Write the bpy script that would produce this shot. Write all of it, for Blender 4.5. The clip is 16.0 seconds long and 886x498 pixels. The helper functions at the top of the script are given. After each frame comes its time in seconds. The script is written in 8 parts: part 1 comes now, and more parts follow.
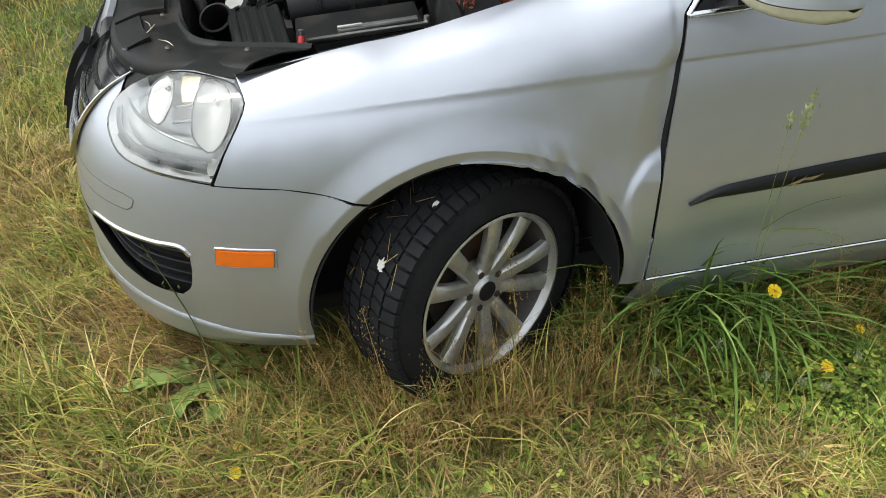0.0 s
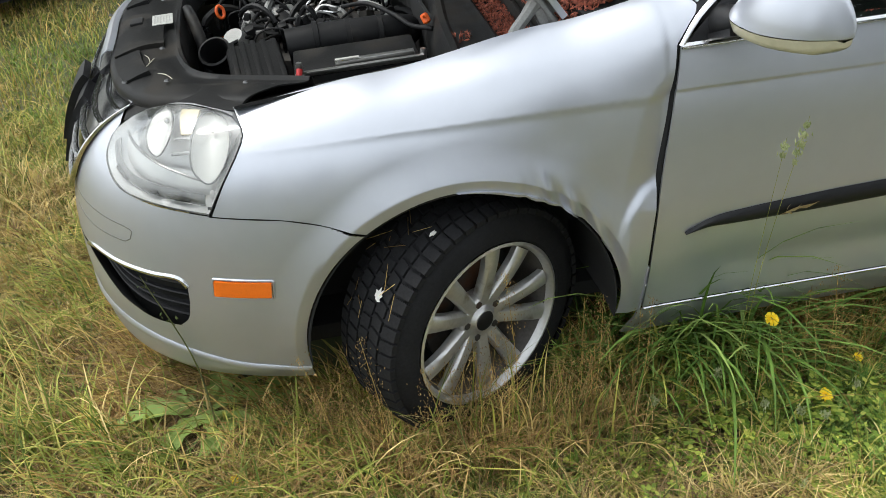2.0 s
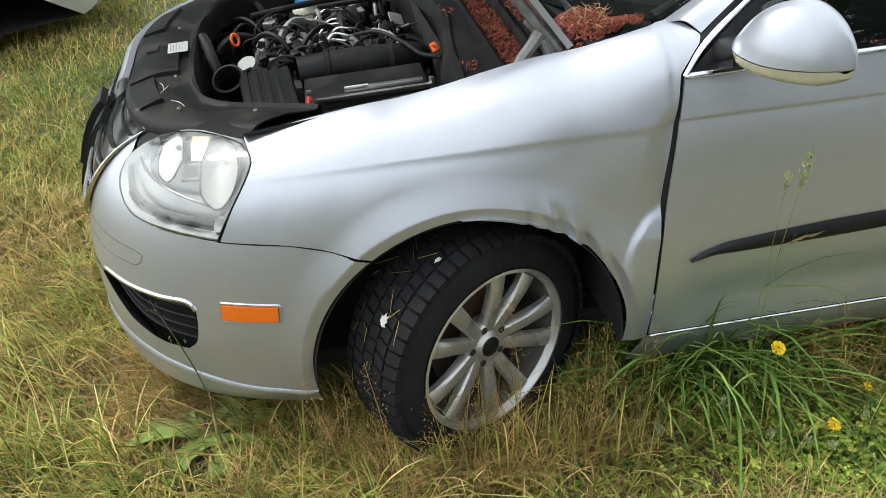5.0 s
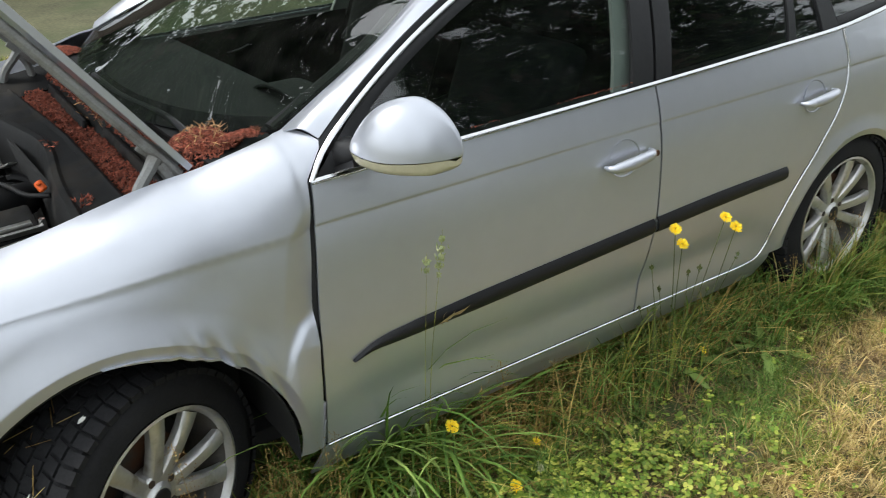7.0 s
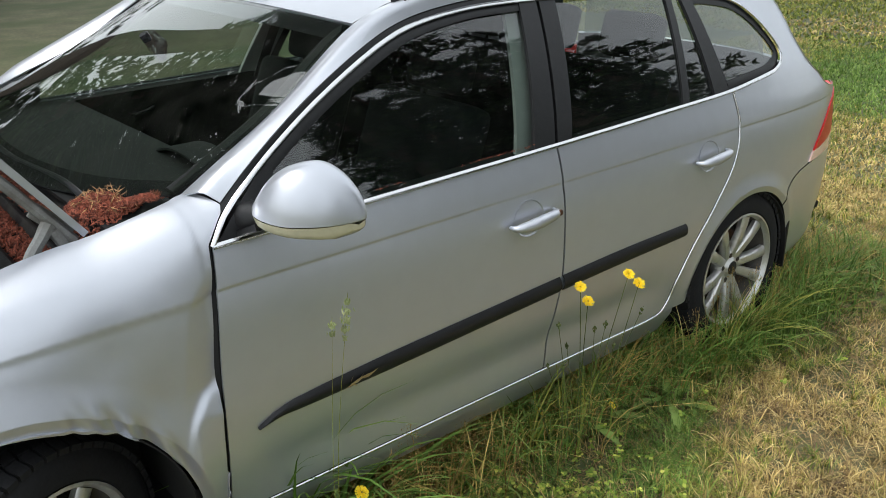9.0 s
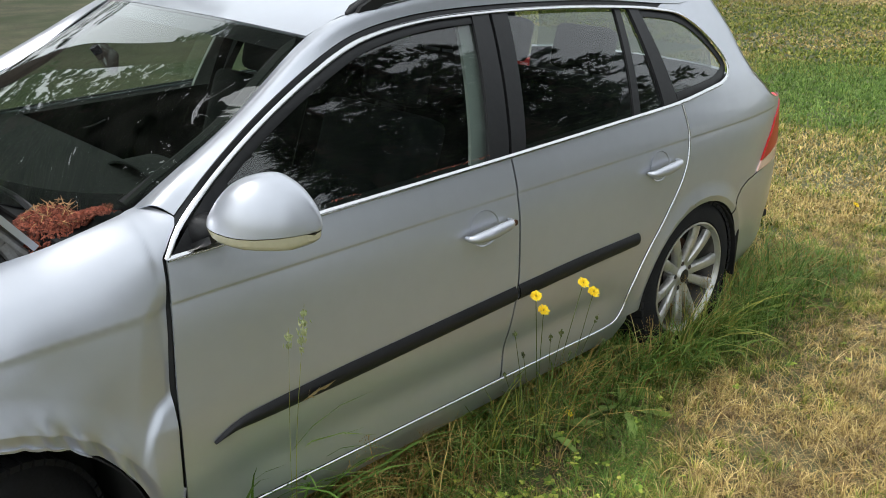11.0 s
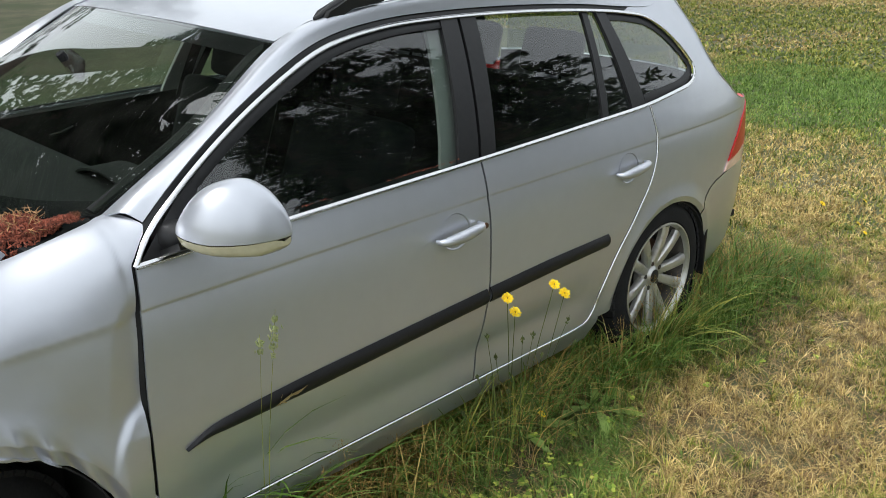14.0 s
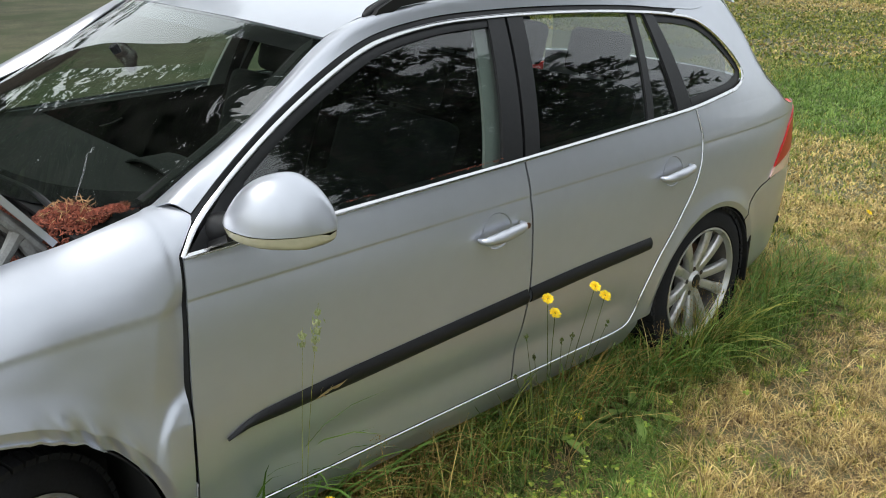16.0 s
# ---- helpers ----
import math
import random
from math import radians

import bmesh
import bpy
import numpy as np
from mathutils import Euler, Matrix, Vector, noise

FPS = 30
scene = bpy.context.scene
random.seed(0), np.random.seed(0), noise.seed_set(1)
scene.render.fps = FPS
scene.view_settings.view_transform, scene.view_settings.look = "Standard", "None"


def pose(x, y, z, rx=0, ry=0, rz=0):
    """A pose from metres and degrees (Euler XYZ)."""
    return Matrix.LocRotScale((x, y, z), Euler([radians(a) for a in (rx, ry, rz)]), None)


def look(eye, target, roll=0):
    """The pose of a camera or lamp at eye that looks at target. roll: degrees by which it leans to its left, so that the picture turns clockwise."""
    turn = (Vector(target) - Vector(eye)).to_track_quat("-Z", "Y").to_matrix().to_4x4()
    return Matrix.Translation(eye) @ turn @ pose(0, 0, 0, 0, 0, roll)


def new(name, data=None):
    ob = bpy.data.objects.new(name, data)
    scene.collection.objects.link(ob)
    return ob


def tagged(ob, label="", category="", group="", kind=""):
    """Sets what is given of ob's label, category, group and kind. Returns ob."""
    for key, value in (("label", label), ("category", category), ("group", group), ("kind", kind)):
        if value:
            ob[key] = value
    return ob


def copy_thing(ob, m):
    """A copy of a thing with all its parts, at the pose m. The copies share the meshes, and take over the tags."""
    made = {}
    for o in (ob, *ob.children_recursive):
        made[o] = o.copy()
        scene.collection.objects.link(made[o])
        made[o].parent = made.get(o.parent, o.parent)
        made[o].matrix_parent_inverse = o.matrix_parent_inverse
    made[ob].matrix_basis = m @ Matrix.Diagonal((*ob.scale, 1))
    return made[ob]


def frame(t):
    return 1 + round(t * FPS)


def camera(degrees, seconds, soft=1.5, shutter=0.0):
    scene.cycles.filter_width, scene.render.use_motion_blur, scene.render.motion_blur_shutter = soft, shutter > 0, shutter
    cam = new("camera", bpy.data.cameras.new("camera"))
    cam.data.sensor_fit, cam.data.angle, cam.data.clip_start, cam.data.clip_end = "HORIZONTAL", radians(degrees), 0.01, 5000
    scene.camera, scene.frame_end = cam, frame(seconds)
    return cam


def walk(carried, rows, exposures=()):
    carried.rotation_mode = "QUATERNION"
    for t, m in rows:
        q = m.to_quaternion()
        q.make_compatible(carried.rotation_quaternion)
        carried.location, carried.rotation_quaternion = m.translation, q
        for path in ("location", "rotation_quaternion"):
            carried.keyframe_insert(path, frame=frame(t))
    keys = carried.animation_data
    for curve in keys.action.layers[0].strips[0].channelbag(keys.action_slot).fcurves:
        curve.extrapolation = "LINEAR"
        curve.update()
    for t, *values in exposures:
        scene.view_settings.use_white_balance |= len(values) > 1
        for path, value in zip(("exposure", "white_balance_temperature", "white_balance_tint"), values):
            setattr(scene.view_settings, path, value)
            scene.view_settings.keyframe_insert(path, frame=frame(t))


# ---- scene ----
import itertools

# the camera and its walk
cam = camera(52.9, 16.0, 0.8, 0.15)
PATH = [
    (0, (-0.38, -2.511, 1.668), (-0.06, -0.908, 0.515), -2.4),
    (0.5, (-0.386, -2.518, 1.666), (-0.09, -0.891, 0.542), -2.7),
    (1, (-0.38, -2.519, 1.672), (-0.102, -0.88, 0.56), -3.3),
    (1.5, (-0.381, -2.52, 1.668), (-0.079, -0.876, 0.57), -3.3),
    (2, (-0.379, -2.52, 1.668), (-0.045, -0.879, 0.574), -2.6),
    (2.5, (-0.379, -2.518, 1.673), (-0.024, -0.879, 0.583), -1.3),
    (3, (-0.381, -2.525, 1.671), (-0.024, -0.88, 0.591), -0.6),
    (5.5, (-0.342, -2.538, 1.686), (-0.051, -0.851, 0.652), -3.3),
    (6, (-0.342, -2.521, 1.679), (0.161, -0.864, 0.677), -3.7),
    (6.5, (-0.343, -2.5, 1.671), (0.442, -0.919, 0.731), -3.4),
    (7, (-0.289, -2.486, 1.675), (0.731, -1.005, 0.8), -1.9),
    (7.5, (-0.261, -2.476, 1.678), (0.901, -1.071, 0.856), 0.1),
    (8, (-0.268, -2.47, 1.685), (0.93, -1.08, 0.889), 1.2),
    (8.5, (-0.268, -2.476, 1.686), (0.919, -1.068, 0.908), 0.5),
    (9, (-0.262, -2.502, 1.685), (0.935, -1.092, 0.923), -0.5),
    (9.5, (-0.264, -2.506, 1.68), (0.968, -1.12, 0.93), 0.1),
    (10, (-0.271, -2.508, 1.682), (0.979, -1.132, 0.944), 0.3),
    (12.5, (-0.265, -2.523, 1.682), (1.035, -1.194, 0.943), -0.5),
    (13, (-0.268, -2.525, 1.685), (1.026, -1.191, 0.945), -0.3),
    (13.5, (-0.27, -2.524, 1.687), (1.038, -1.198, 0.958), -0.2),
    (14, (-0.268, -2.525, 1.688), (1.051, -1.21, 0.959), -0.1),
    (14.5, (-0.268, -2.528, 1.692), (1.054, -1.216, 0.963), -0.4),
    (15, (-0.269, -2.526, 1.692), (1.057, -1.216, 0.966), -0.6),
    (15.5, (-0.272, -2.527, 1.69), (1.048, -1.208, 0.969), -0.7),
    (16, (-0.284, -2.517, 1.686), (0.977, -1.147, 0.956), 0.5),
]
walk(cam, [(t, look(eye, target, roll)) for t, eye, target, roll in PATH], [(0.0, 0.07, 6250, 6.5), (3.0, 0.14, 6250, 6.5), (5.5, 0.16, 6250, 6.5), (6.5, 0.13, 6250, 6.5), (8.0, 0.02, 6250, 6.5), (10.0, -0.04, 6250, 6.5), (16.0, -0.02, 6250, 6.5)])

# world: bright overcast sky, one wide soft sun
SUN_EL, SUN_AZ = radians(59), radians(303)
world = bpy.data.worlds.new("sky")
scene.world = world
world.use_nodes = True
nt = world.node_tree
sky = nt.nodes.new("ShaderNodeTexSky")
sky.sky_type = 'NISHITA'
sky.sun_disc = False
sky.sun_elevation, sky.sun_rotation = SUN_EL, SUN_AZ
sky.air_density, sky.dust_density, sky.ozone_density = 1.0, 6.0, 1.0
grey = nt.nodes.new("ShaderNodeHueSaturation")
grey.inputs["Saturation"].default_value = 0.38
grey.inputs["Value"].default_value = 1.5
veil = nt.nodes.new("ShaderNodeMix")  # a white layer of cloud over the whole sky
veil.data_type = 'RGBA'
veil.inputs[0].default_value = 0.6
veil.inputs[7].default_value = (13.0, 13.3, 13.6, 1)
nt.links.new(sky.outputs[0], grey.inputs["Color"])
nt.links.new(grey.outputs[0], veil.inputs[6])
nt.links.new(veil.outputs[2], nt.nodes["Background"].inputs[0])
nt.nodes["Background"].inputs[1].default_value = 0.15
sun = new("sun", bpy.data.lights.new("sun", "SUN"))
sun.data.energy, sun.data.angle, sun.data.color = 1.6, radians(10), (1.0, 0.96, 0.9)
sun.matrix_world = look((0, 0, 0), (-math.sin(SUN_AZ) * math.cos(SUN_EL), -math.cos(SUN_AZ) * math.cos(SUN_EL), -math.sin(SUN_EL)))


# ---- materials ----
def material(name, base, rough=0.5, metal=0.0, vary=0.12, scale=6.0, bump=0.0, bump_scale=200.0, coat=0.0, spec=0.5, dirt=None, dirt_at=0.6, dirt_scale=9.0, random_tone=0.0):
    """A procedural surface: base colour that varies at two scales, an optional dirt colour in patches, and a fine relief."""
    m = bpy.data.materials.new(name)
    m.use_nodes = True
    t = m.node_tree
    b = t.nodes["Principled BSDF"]
    b.inputs["Roughness"].default_value = rough
    b.inputs["Metallic"].default_value = metal
    b.inputs["Coat Weight"].default_value = coat
    b.inputs["Coat Roughness"].default_value = 0.04
    b.inputs["Specular IOR Level"].default_value = spec
    co = t.nodes.new("ShaderNodeTexCoord")
    n1, n2 = t.nodes.new("ShaderNodeTexNoise"), t.nodes.new("ShaderNodeTexNoise")
    n1.inputs["Scale"].default_value, n2.inputs["Scale"].default_value = scale, scale * 11
    n1.inputs["Detail"].default_value, n2.inputs["Detail"].default_value = 4, 3
    for n in (n1, n2):
        t.links.new(co.outputs["Object"], n.inputs["Vector"])
    add = t.nodes.new("ShaderNodeMath")
    add.operation = 'ADD'
    t.links.new(n1.outputs["Fac"], add.inputs[0])
    t.links.new(n2.outputs["Fac"], add.inputs[1])
    ramp = t.nodes.new("ShaderNodeMapRange")
    ramp.inputs["From Min"].default_value, ramp.inputs["From Max"].default_value = 0.6, 1.4
    ramp.inputs["To Min"].default_value, ramp.inputs["To Max"].default_value = 1 - vary, 1 + vary
    t.links.new(add.outputs[0], ramp.inputs["Value"])
    mul = t.nodes.new("ShaderNodeVectorMath")
    mul.operation = 'SCALE'
    mul.inputs[0].default_value = base
    t.links.new(ramp.outputs[0], mul.inputs["Scale"])
    out = mul.outputs[0]
    if random_tone:
        info = t.nodes.new("ShaderNodeObjectInfo")
        rr = t.nodes.new("ShaderNodeMapRange")
        rr.inputs["To Min"].default_value, rr.inputs["To Max"].default_value = 1 - random_tone, 1 + random_tone
        t.links.new(info.outputs["Random"], rr.inputs["Value"])
        m2 = t.nodes.new("ShaderNodeVectorMath")
        m2.operation = 'SCALE'
        t.links.new(out, m2.inputs[0])
        t.links.new(rr.outputs[0], m2.inputs["Scale"])
        out = m2.outputs[0]
    if dirt:
        n3 = t.nodes.new("ShaderNodeTexNoise")
        n3.inputs["Scale"].default_value, n3.inputs["Detail"].default_value = dirt_scale, 8
        t.links.new(co.outputs["Object"], n3.inputs["Vector"])
        cr_ = t.nodes.new("ShaderNodeMapRange")
        cr_.inputs["From Min"].default_value, cr_.inputs["From Max"].default_value = dirt_at - 0.06, dirt_at + 0.1
        t.links.new(n3.outputs["Fac"], cr_.inputs["Value"])
        mx = t.nodes.new("ShaderNodeMix")
        mx.data_type = 'RGBA'
        mx.inputs[7].default_value = (*dirt, 1)
        t.links.new(cr_.outputs[0], mx.inputs[0])
        t.links.new(out, mx.inputs[6])
        out = mx.outputs[2]
        rg = t.nodes.new("ShaderNodeMapRange")
        rg.inputs["To Min"].default_value, rg.inputs["To Max"].default_value = rough, min(1.0, rough + 0.3)
        t.links.new(cr_.outputs[0], rg.inputs["Value"])
        t.links.new(rg.outputs[0], b.inputs["Roughness"])
    t.links.new(out, b.inputs["Base Color"])
    if bump:
        n4 = t.nodes.new("ShaderNodeTexNoise")
        n4.inputs["Scale"].default_value, n4.inputs["Detail"].default_value = bump_scale, 4
        t.links.new(co.outputs["Object"], n4.inputs["Vector"])
        bp = t.nodes.new("ShaderNodeBump")
        bp.inputs["Strength"].default_value, bp.inputs["Distance"].default_value = bump, 0.002
        t.links.new(n4.outputs["Fac"], bp.inputs["Height"])
        t.links.new(bp.outputs[0], b.inputs["Normal"])
    return m


def glass_sheet(name, tint, gloss_rough=0.0, normal=0.05, dust_haze=0.0, dust_haze_colour=(0.42, 0.41, 0.37)):
    """A thin pane: what lies behind shows through its tint, and it mirrors by Fresnel; a patchy dusty or hazy layer on
    it.
    """
    m = bpy.data.materials.new(name)
    m.use_nodes = True
    t = m.node_tree
    t.nodes.remove(t.nodes["Principled BSDF"])
    tr, gl, lw, pw, fr, mx = (t.nodes.new(n) for n in ("ShaderNodeBsdfTransparent", "ShaderNodeBsdfGlossy", "ShaderNodeLayerWeight", "ShaderNodeMath", "ShaderNodeMapRange", "ShaderNodeMixShader"))
    tr.inputs["Color"].default_value = (*tint, 1)
    gl.inputs["Roughness"].default_value = gloss_rough
    lw.inputs["Blend"].default_value = 0.5
    pw.operation = 'POWER'
    pw.inputs[1].default_value = 3.5
    fr.inputs["To Min"].default_value = normal
    t.links.new(lw.outputs["Facing"], pw.inputs[0])
    t.links.new(pw.outputs[0], fr.inputs["Value"])
    t.links.new(fr.outputs[0], mx.inputs[0])
    t.links.new(tr.outputs[0], mx.inputs[1])
    t.links.new(gl.outputs[0], mx.inputs[2])
    last = mx.outputs[0]
    if dust_haze:
        co, no, df, rg, m2 = (t.nodes.new(n) for n in ("ShaderNodeTexCoord", "ShaderNodeTexNoise", "ShaderNodeBsdfDiffuse", "ShaderNodeMapRange", "ShaderNodeMixShader"))
        no.inputs["Scale"].default_value, no.inputs["Detail"].default_value = 14.0, 9
        df.inputs["Color"].default_value = (*dust_haze_colour, 1)
        rg.inputs["From Min"].default_value, rg.inputs["From Max"].default_value = 0.35, 0.8
        rg.inputs["To Max"].default_value = dust_haze
        t.links.new(co.outputs["Object"], no.inputs["Vector"])
        t.links.new(no.outputs["Fac"], rg.inputs["Value"])
        t.links.new(rg.outputs[0], m2.inputs[0])
        t.links.new(last, m2.inputs[1])
        t.links.new(df.outputs[0], m2.inputs[2])
        last = m2.outputs[0]
    t.links.new(last, t.nodes["Material Output"].inputs[0])
    return m


SILVER = material("silver_paint", (0.482, 0.497, 0.543), 0.36, 0.70, vary=0.03, scale=2.0, bump=0.02, bump_scale=900, coat=0.55)
BLACK_TRIM = material("black_trim", (0.011, 0.011, 0.012), 0.42, vary=0.25, bump=0.15, spec=0.3)
GLOSS_BLACK = material("gloss_black", (0.012, 0.012, 0.013), 0.12, vary=0.2)
RUBBER = material("tyre_rubber", (0.0125, 0.0125, 0.0135), 0.85, vary=0.35, scale=12, bump=0.4, bump_scale=120, spec=0.2, dirt=(0.035, 0.03, 0.025), dirt_at=0.74, dirt_scale=16)
CHROME = material("chrome", (0.62, 0.62, 0.63), 0.2, 1.0, vary=0.05)
ALLOY = material("alloy", (0.52, 0.515, 0.50), 0.38, 0.75, vary=0.12, scale=10, coat=0.3, dirt=(0.22, 0.19, 0.14), dirt_at=0.62, dirt_scale=14)
DARK_BARREL = material("dark_barrel", (0.085, 0.078, 0.07), 0.6, 0.4, vary=0.3, scale=12)
DARK_METAL = material("dark_metal", (0.06, 0.055, 0.05), 0.6, 0.6, vary=0.3, dirt=(0.13, 0.06, 0.03), dirt_at=0.55)
SEAM = material("seam_black", (0.011, 0.011, 0.011), 0.9, vary=0.2)
LAMP_AMBER = material("amber_lens", (0.85, 0.17, 0.012), 0.18, vary=0.12, scale=30, coat=0.6, bump=0.2, bump_scale=300)
LAMP_RED = material("red_lens", (0.46, 0.012, 0.012), 0.3, vary=0.12, coat=0.1, spec=0.25)
LAMP_CLEAR = material("pale_lens", (0.75, 0.5, 0.42), 0.18, vary=0.12, coat=0.6)
REFLECTOR = material("lamp_reflector", (0.58, 0.58, 0.58), 0.35, 0.5, vary=0.06, scale=20)
PLASTIC = material("bay_plastic", (0.0085, 0.0085, 0.0085), 0.5, vary=0.35, bump=0.25, dirt=(0.028, 0.025, 0.021), dirt_at=0.58, dirt_scale=7, spec=0.18)
HOSE = material("hose_rubber", (0.008, 0.008, 0.0085), 0.55, vary=0.3, spec=0.25, dirt=(0.045, 0.04, 0.033), dirt_at=0.62)
CAST = material("cast_aluminium", (0.24, 0.24, 0.23), 0.6, 0.5, vary=0.2, scale=20, bump=0.4, dirt=(0.12, 0.1, 0.08), dirt_at=0.58)
BOWL = material("lamp_bowl", (0.50, 0.49, 0.47), 0.42, 0.2, vary=0.06, scale=20)
BEZEL = material("grey_bezel", (0.13, 0.13, 0.13), 0.28, 0.7, vary=0.25, scale=30)
STEEL = material("steel", (0.55, 0.54, 0.52), 0.3, 1.0, vary=0.15)
ORANGE = material("orange_plastic", (0.8, 0.13, 0.02), 0.4, vary=0.1)
BLUE = material("blue_cap", (0.05, 0.2, 0.5), 0.4, vary=0.1)
TANK = material("tank_plastic", (0.6, 0.58, 0.45), 0.4, vary=0.12)
RED = material("red_cable", (0.45, 0.02, 0.02), 0.4, vary=0.1)
WHITE = material("white_paper", (0.42, 0.42, 0.39), 0.6, vary=0.2)
INTERIOR = material("interior_black", (0.010, 0.0105, 0.011), 0.75, vary=0.25, spec=0.2)
CLOTH = material("seat_cloth", (0.013, 0.014, 0.015), 0.9, vary=0.25, spec=0.2)
PILLAR_TRIM = material("pale_pillar_trim", (0.30, 0.31, 0.30), 0.6, vary=0.06)
GLASS = glass_sheet("window_glass", (0.55, 0.62, 0.58), dust_haze=0.010, normal=0.085)
SCREEN_GLASS = glass_sheet("screen_glass", (0.80, 0.89, 0.81), dust_haze=0.016, normal=0.11)
# here the pale layer gives the lens its whitish haze
LENS_GLASS = glass_sheet("lamp_glass", (0.95, 0.96, 0.95), 0.06, dust_haze=0.40, dust_haze_colour=(0.62, 0.62, 0.60))


# ---- mesh helpers ----
def slopes(xs, ys):
    """Monotone cubic (Fritsch-Carlson) slopes."""
    h, d = np.diff(xs), np.diff(ys) / np.diff(xs)
    m = np.zeros_like(ys)
    m[0], m[-1] = d[0], d[-1]
    for i in range(1, len(xs) - 1):
        if d[i - 1] * d[i] > 0:
            w1, w2 = 2 * h[i] + h[i - 1], h[i] + 2 * h[i - 1]
            m[i] = (w1 + w2) / (w1 / d[i - 1] + w2 / d[i])
    return m


def pchip(x, xs, ys):
    xs, ys = np.asarray(xs, float), np.asarray(ys, float)
    m = slopes(xs, ys)
    x = np.clip(np.asarray(x, float), xs[0], xs[-1])
    i = np.clip(np.searchsorted(xs, x, side="right") - 1, 0, len(xs) - 2)
    h = xs[i + 1] - xs[i]
    u = (x - xs[i]) / h
    return ((1 + 2 * u) * (1 - u) ** 2 * ys[i] + u * (1 - u) ** 2 * h * m[i] + u * u * (3 - 2 * u) * ys[i + 1] + u * u * (u - 1) * h * m[i + 1])


def spline(pts, n, smooth=True):
    """n points along a curve through pts, evenly spaced by length."""
    p = np.asarray(pts, float)
    if smooth and len(p) > 2:
        d = np.r_[0, np.cumsum(np.sqrt(np.linalg.norm(np.diff(p, axis=0), axis=1)) + 1e-9)]
        m = np.gradient(p, d, axis=0)
        out = []
        for i in range(len(p) - 1):
            u = np.linspace(0, 1, 17)[:-1, None]
            h = d[i + 1] - d[i]
            out.append((1 + 2 * u) * (1 - u) ** 2 * p[i] + u * (1 - u) ** 2 * h * m[i] + u * u * (3 - 2 * u) * p[i + 1] + u * u * (u - 1) * h * m[i + 1])
        p = np.vstack(out + [p[-1:]])
    d = np.r_[0, np.cumsum(np.linalg.norm(np.diff(p, axis=0), axis=1))]
    t = np.linspace(0, d[-1], n)
    return np.stack([np.interp(t, d, p[:, k]) for k in range(p.shape[1])], 1)


def coons(bottom, top, left, right, nu, nv, smooth=(1, 1, 1, 1)):
    """A four-sided patch in the plane of its edges. bottom, top run along u; left, right along v."""
    b, t = spline(bottom, nu, smooth[0]), spline(top, nu, smooth[1])
    l, r = spline(left, nv, smooth[2]), spline(right, nv, smooth[3])
    u, v = np.linspace(0, 1, nu)[:, None, None], np.linspace(0, 1, nv)[None, :, None]
    ruled = (1 - v) * b[:, None] + v * t[:, None] + (1 - u) * l[None] + u * r[None]
    return ruled - ((1 - u) * (1 - v) * b[0] + u * (1 - v) * b[-1] + (1 - u) * v * t[0] + u * v * t[-1])


def loft(curves, nu, nv):
    """A smooth sheet through a row of space curves."""
    rows = np.stack([spline(c, nu) for c in curves])
    return np.stack([spline(rows[:, i], nv) for i in range(nu)])


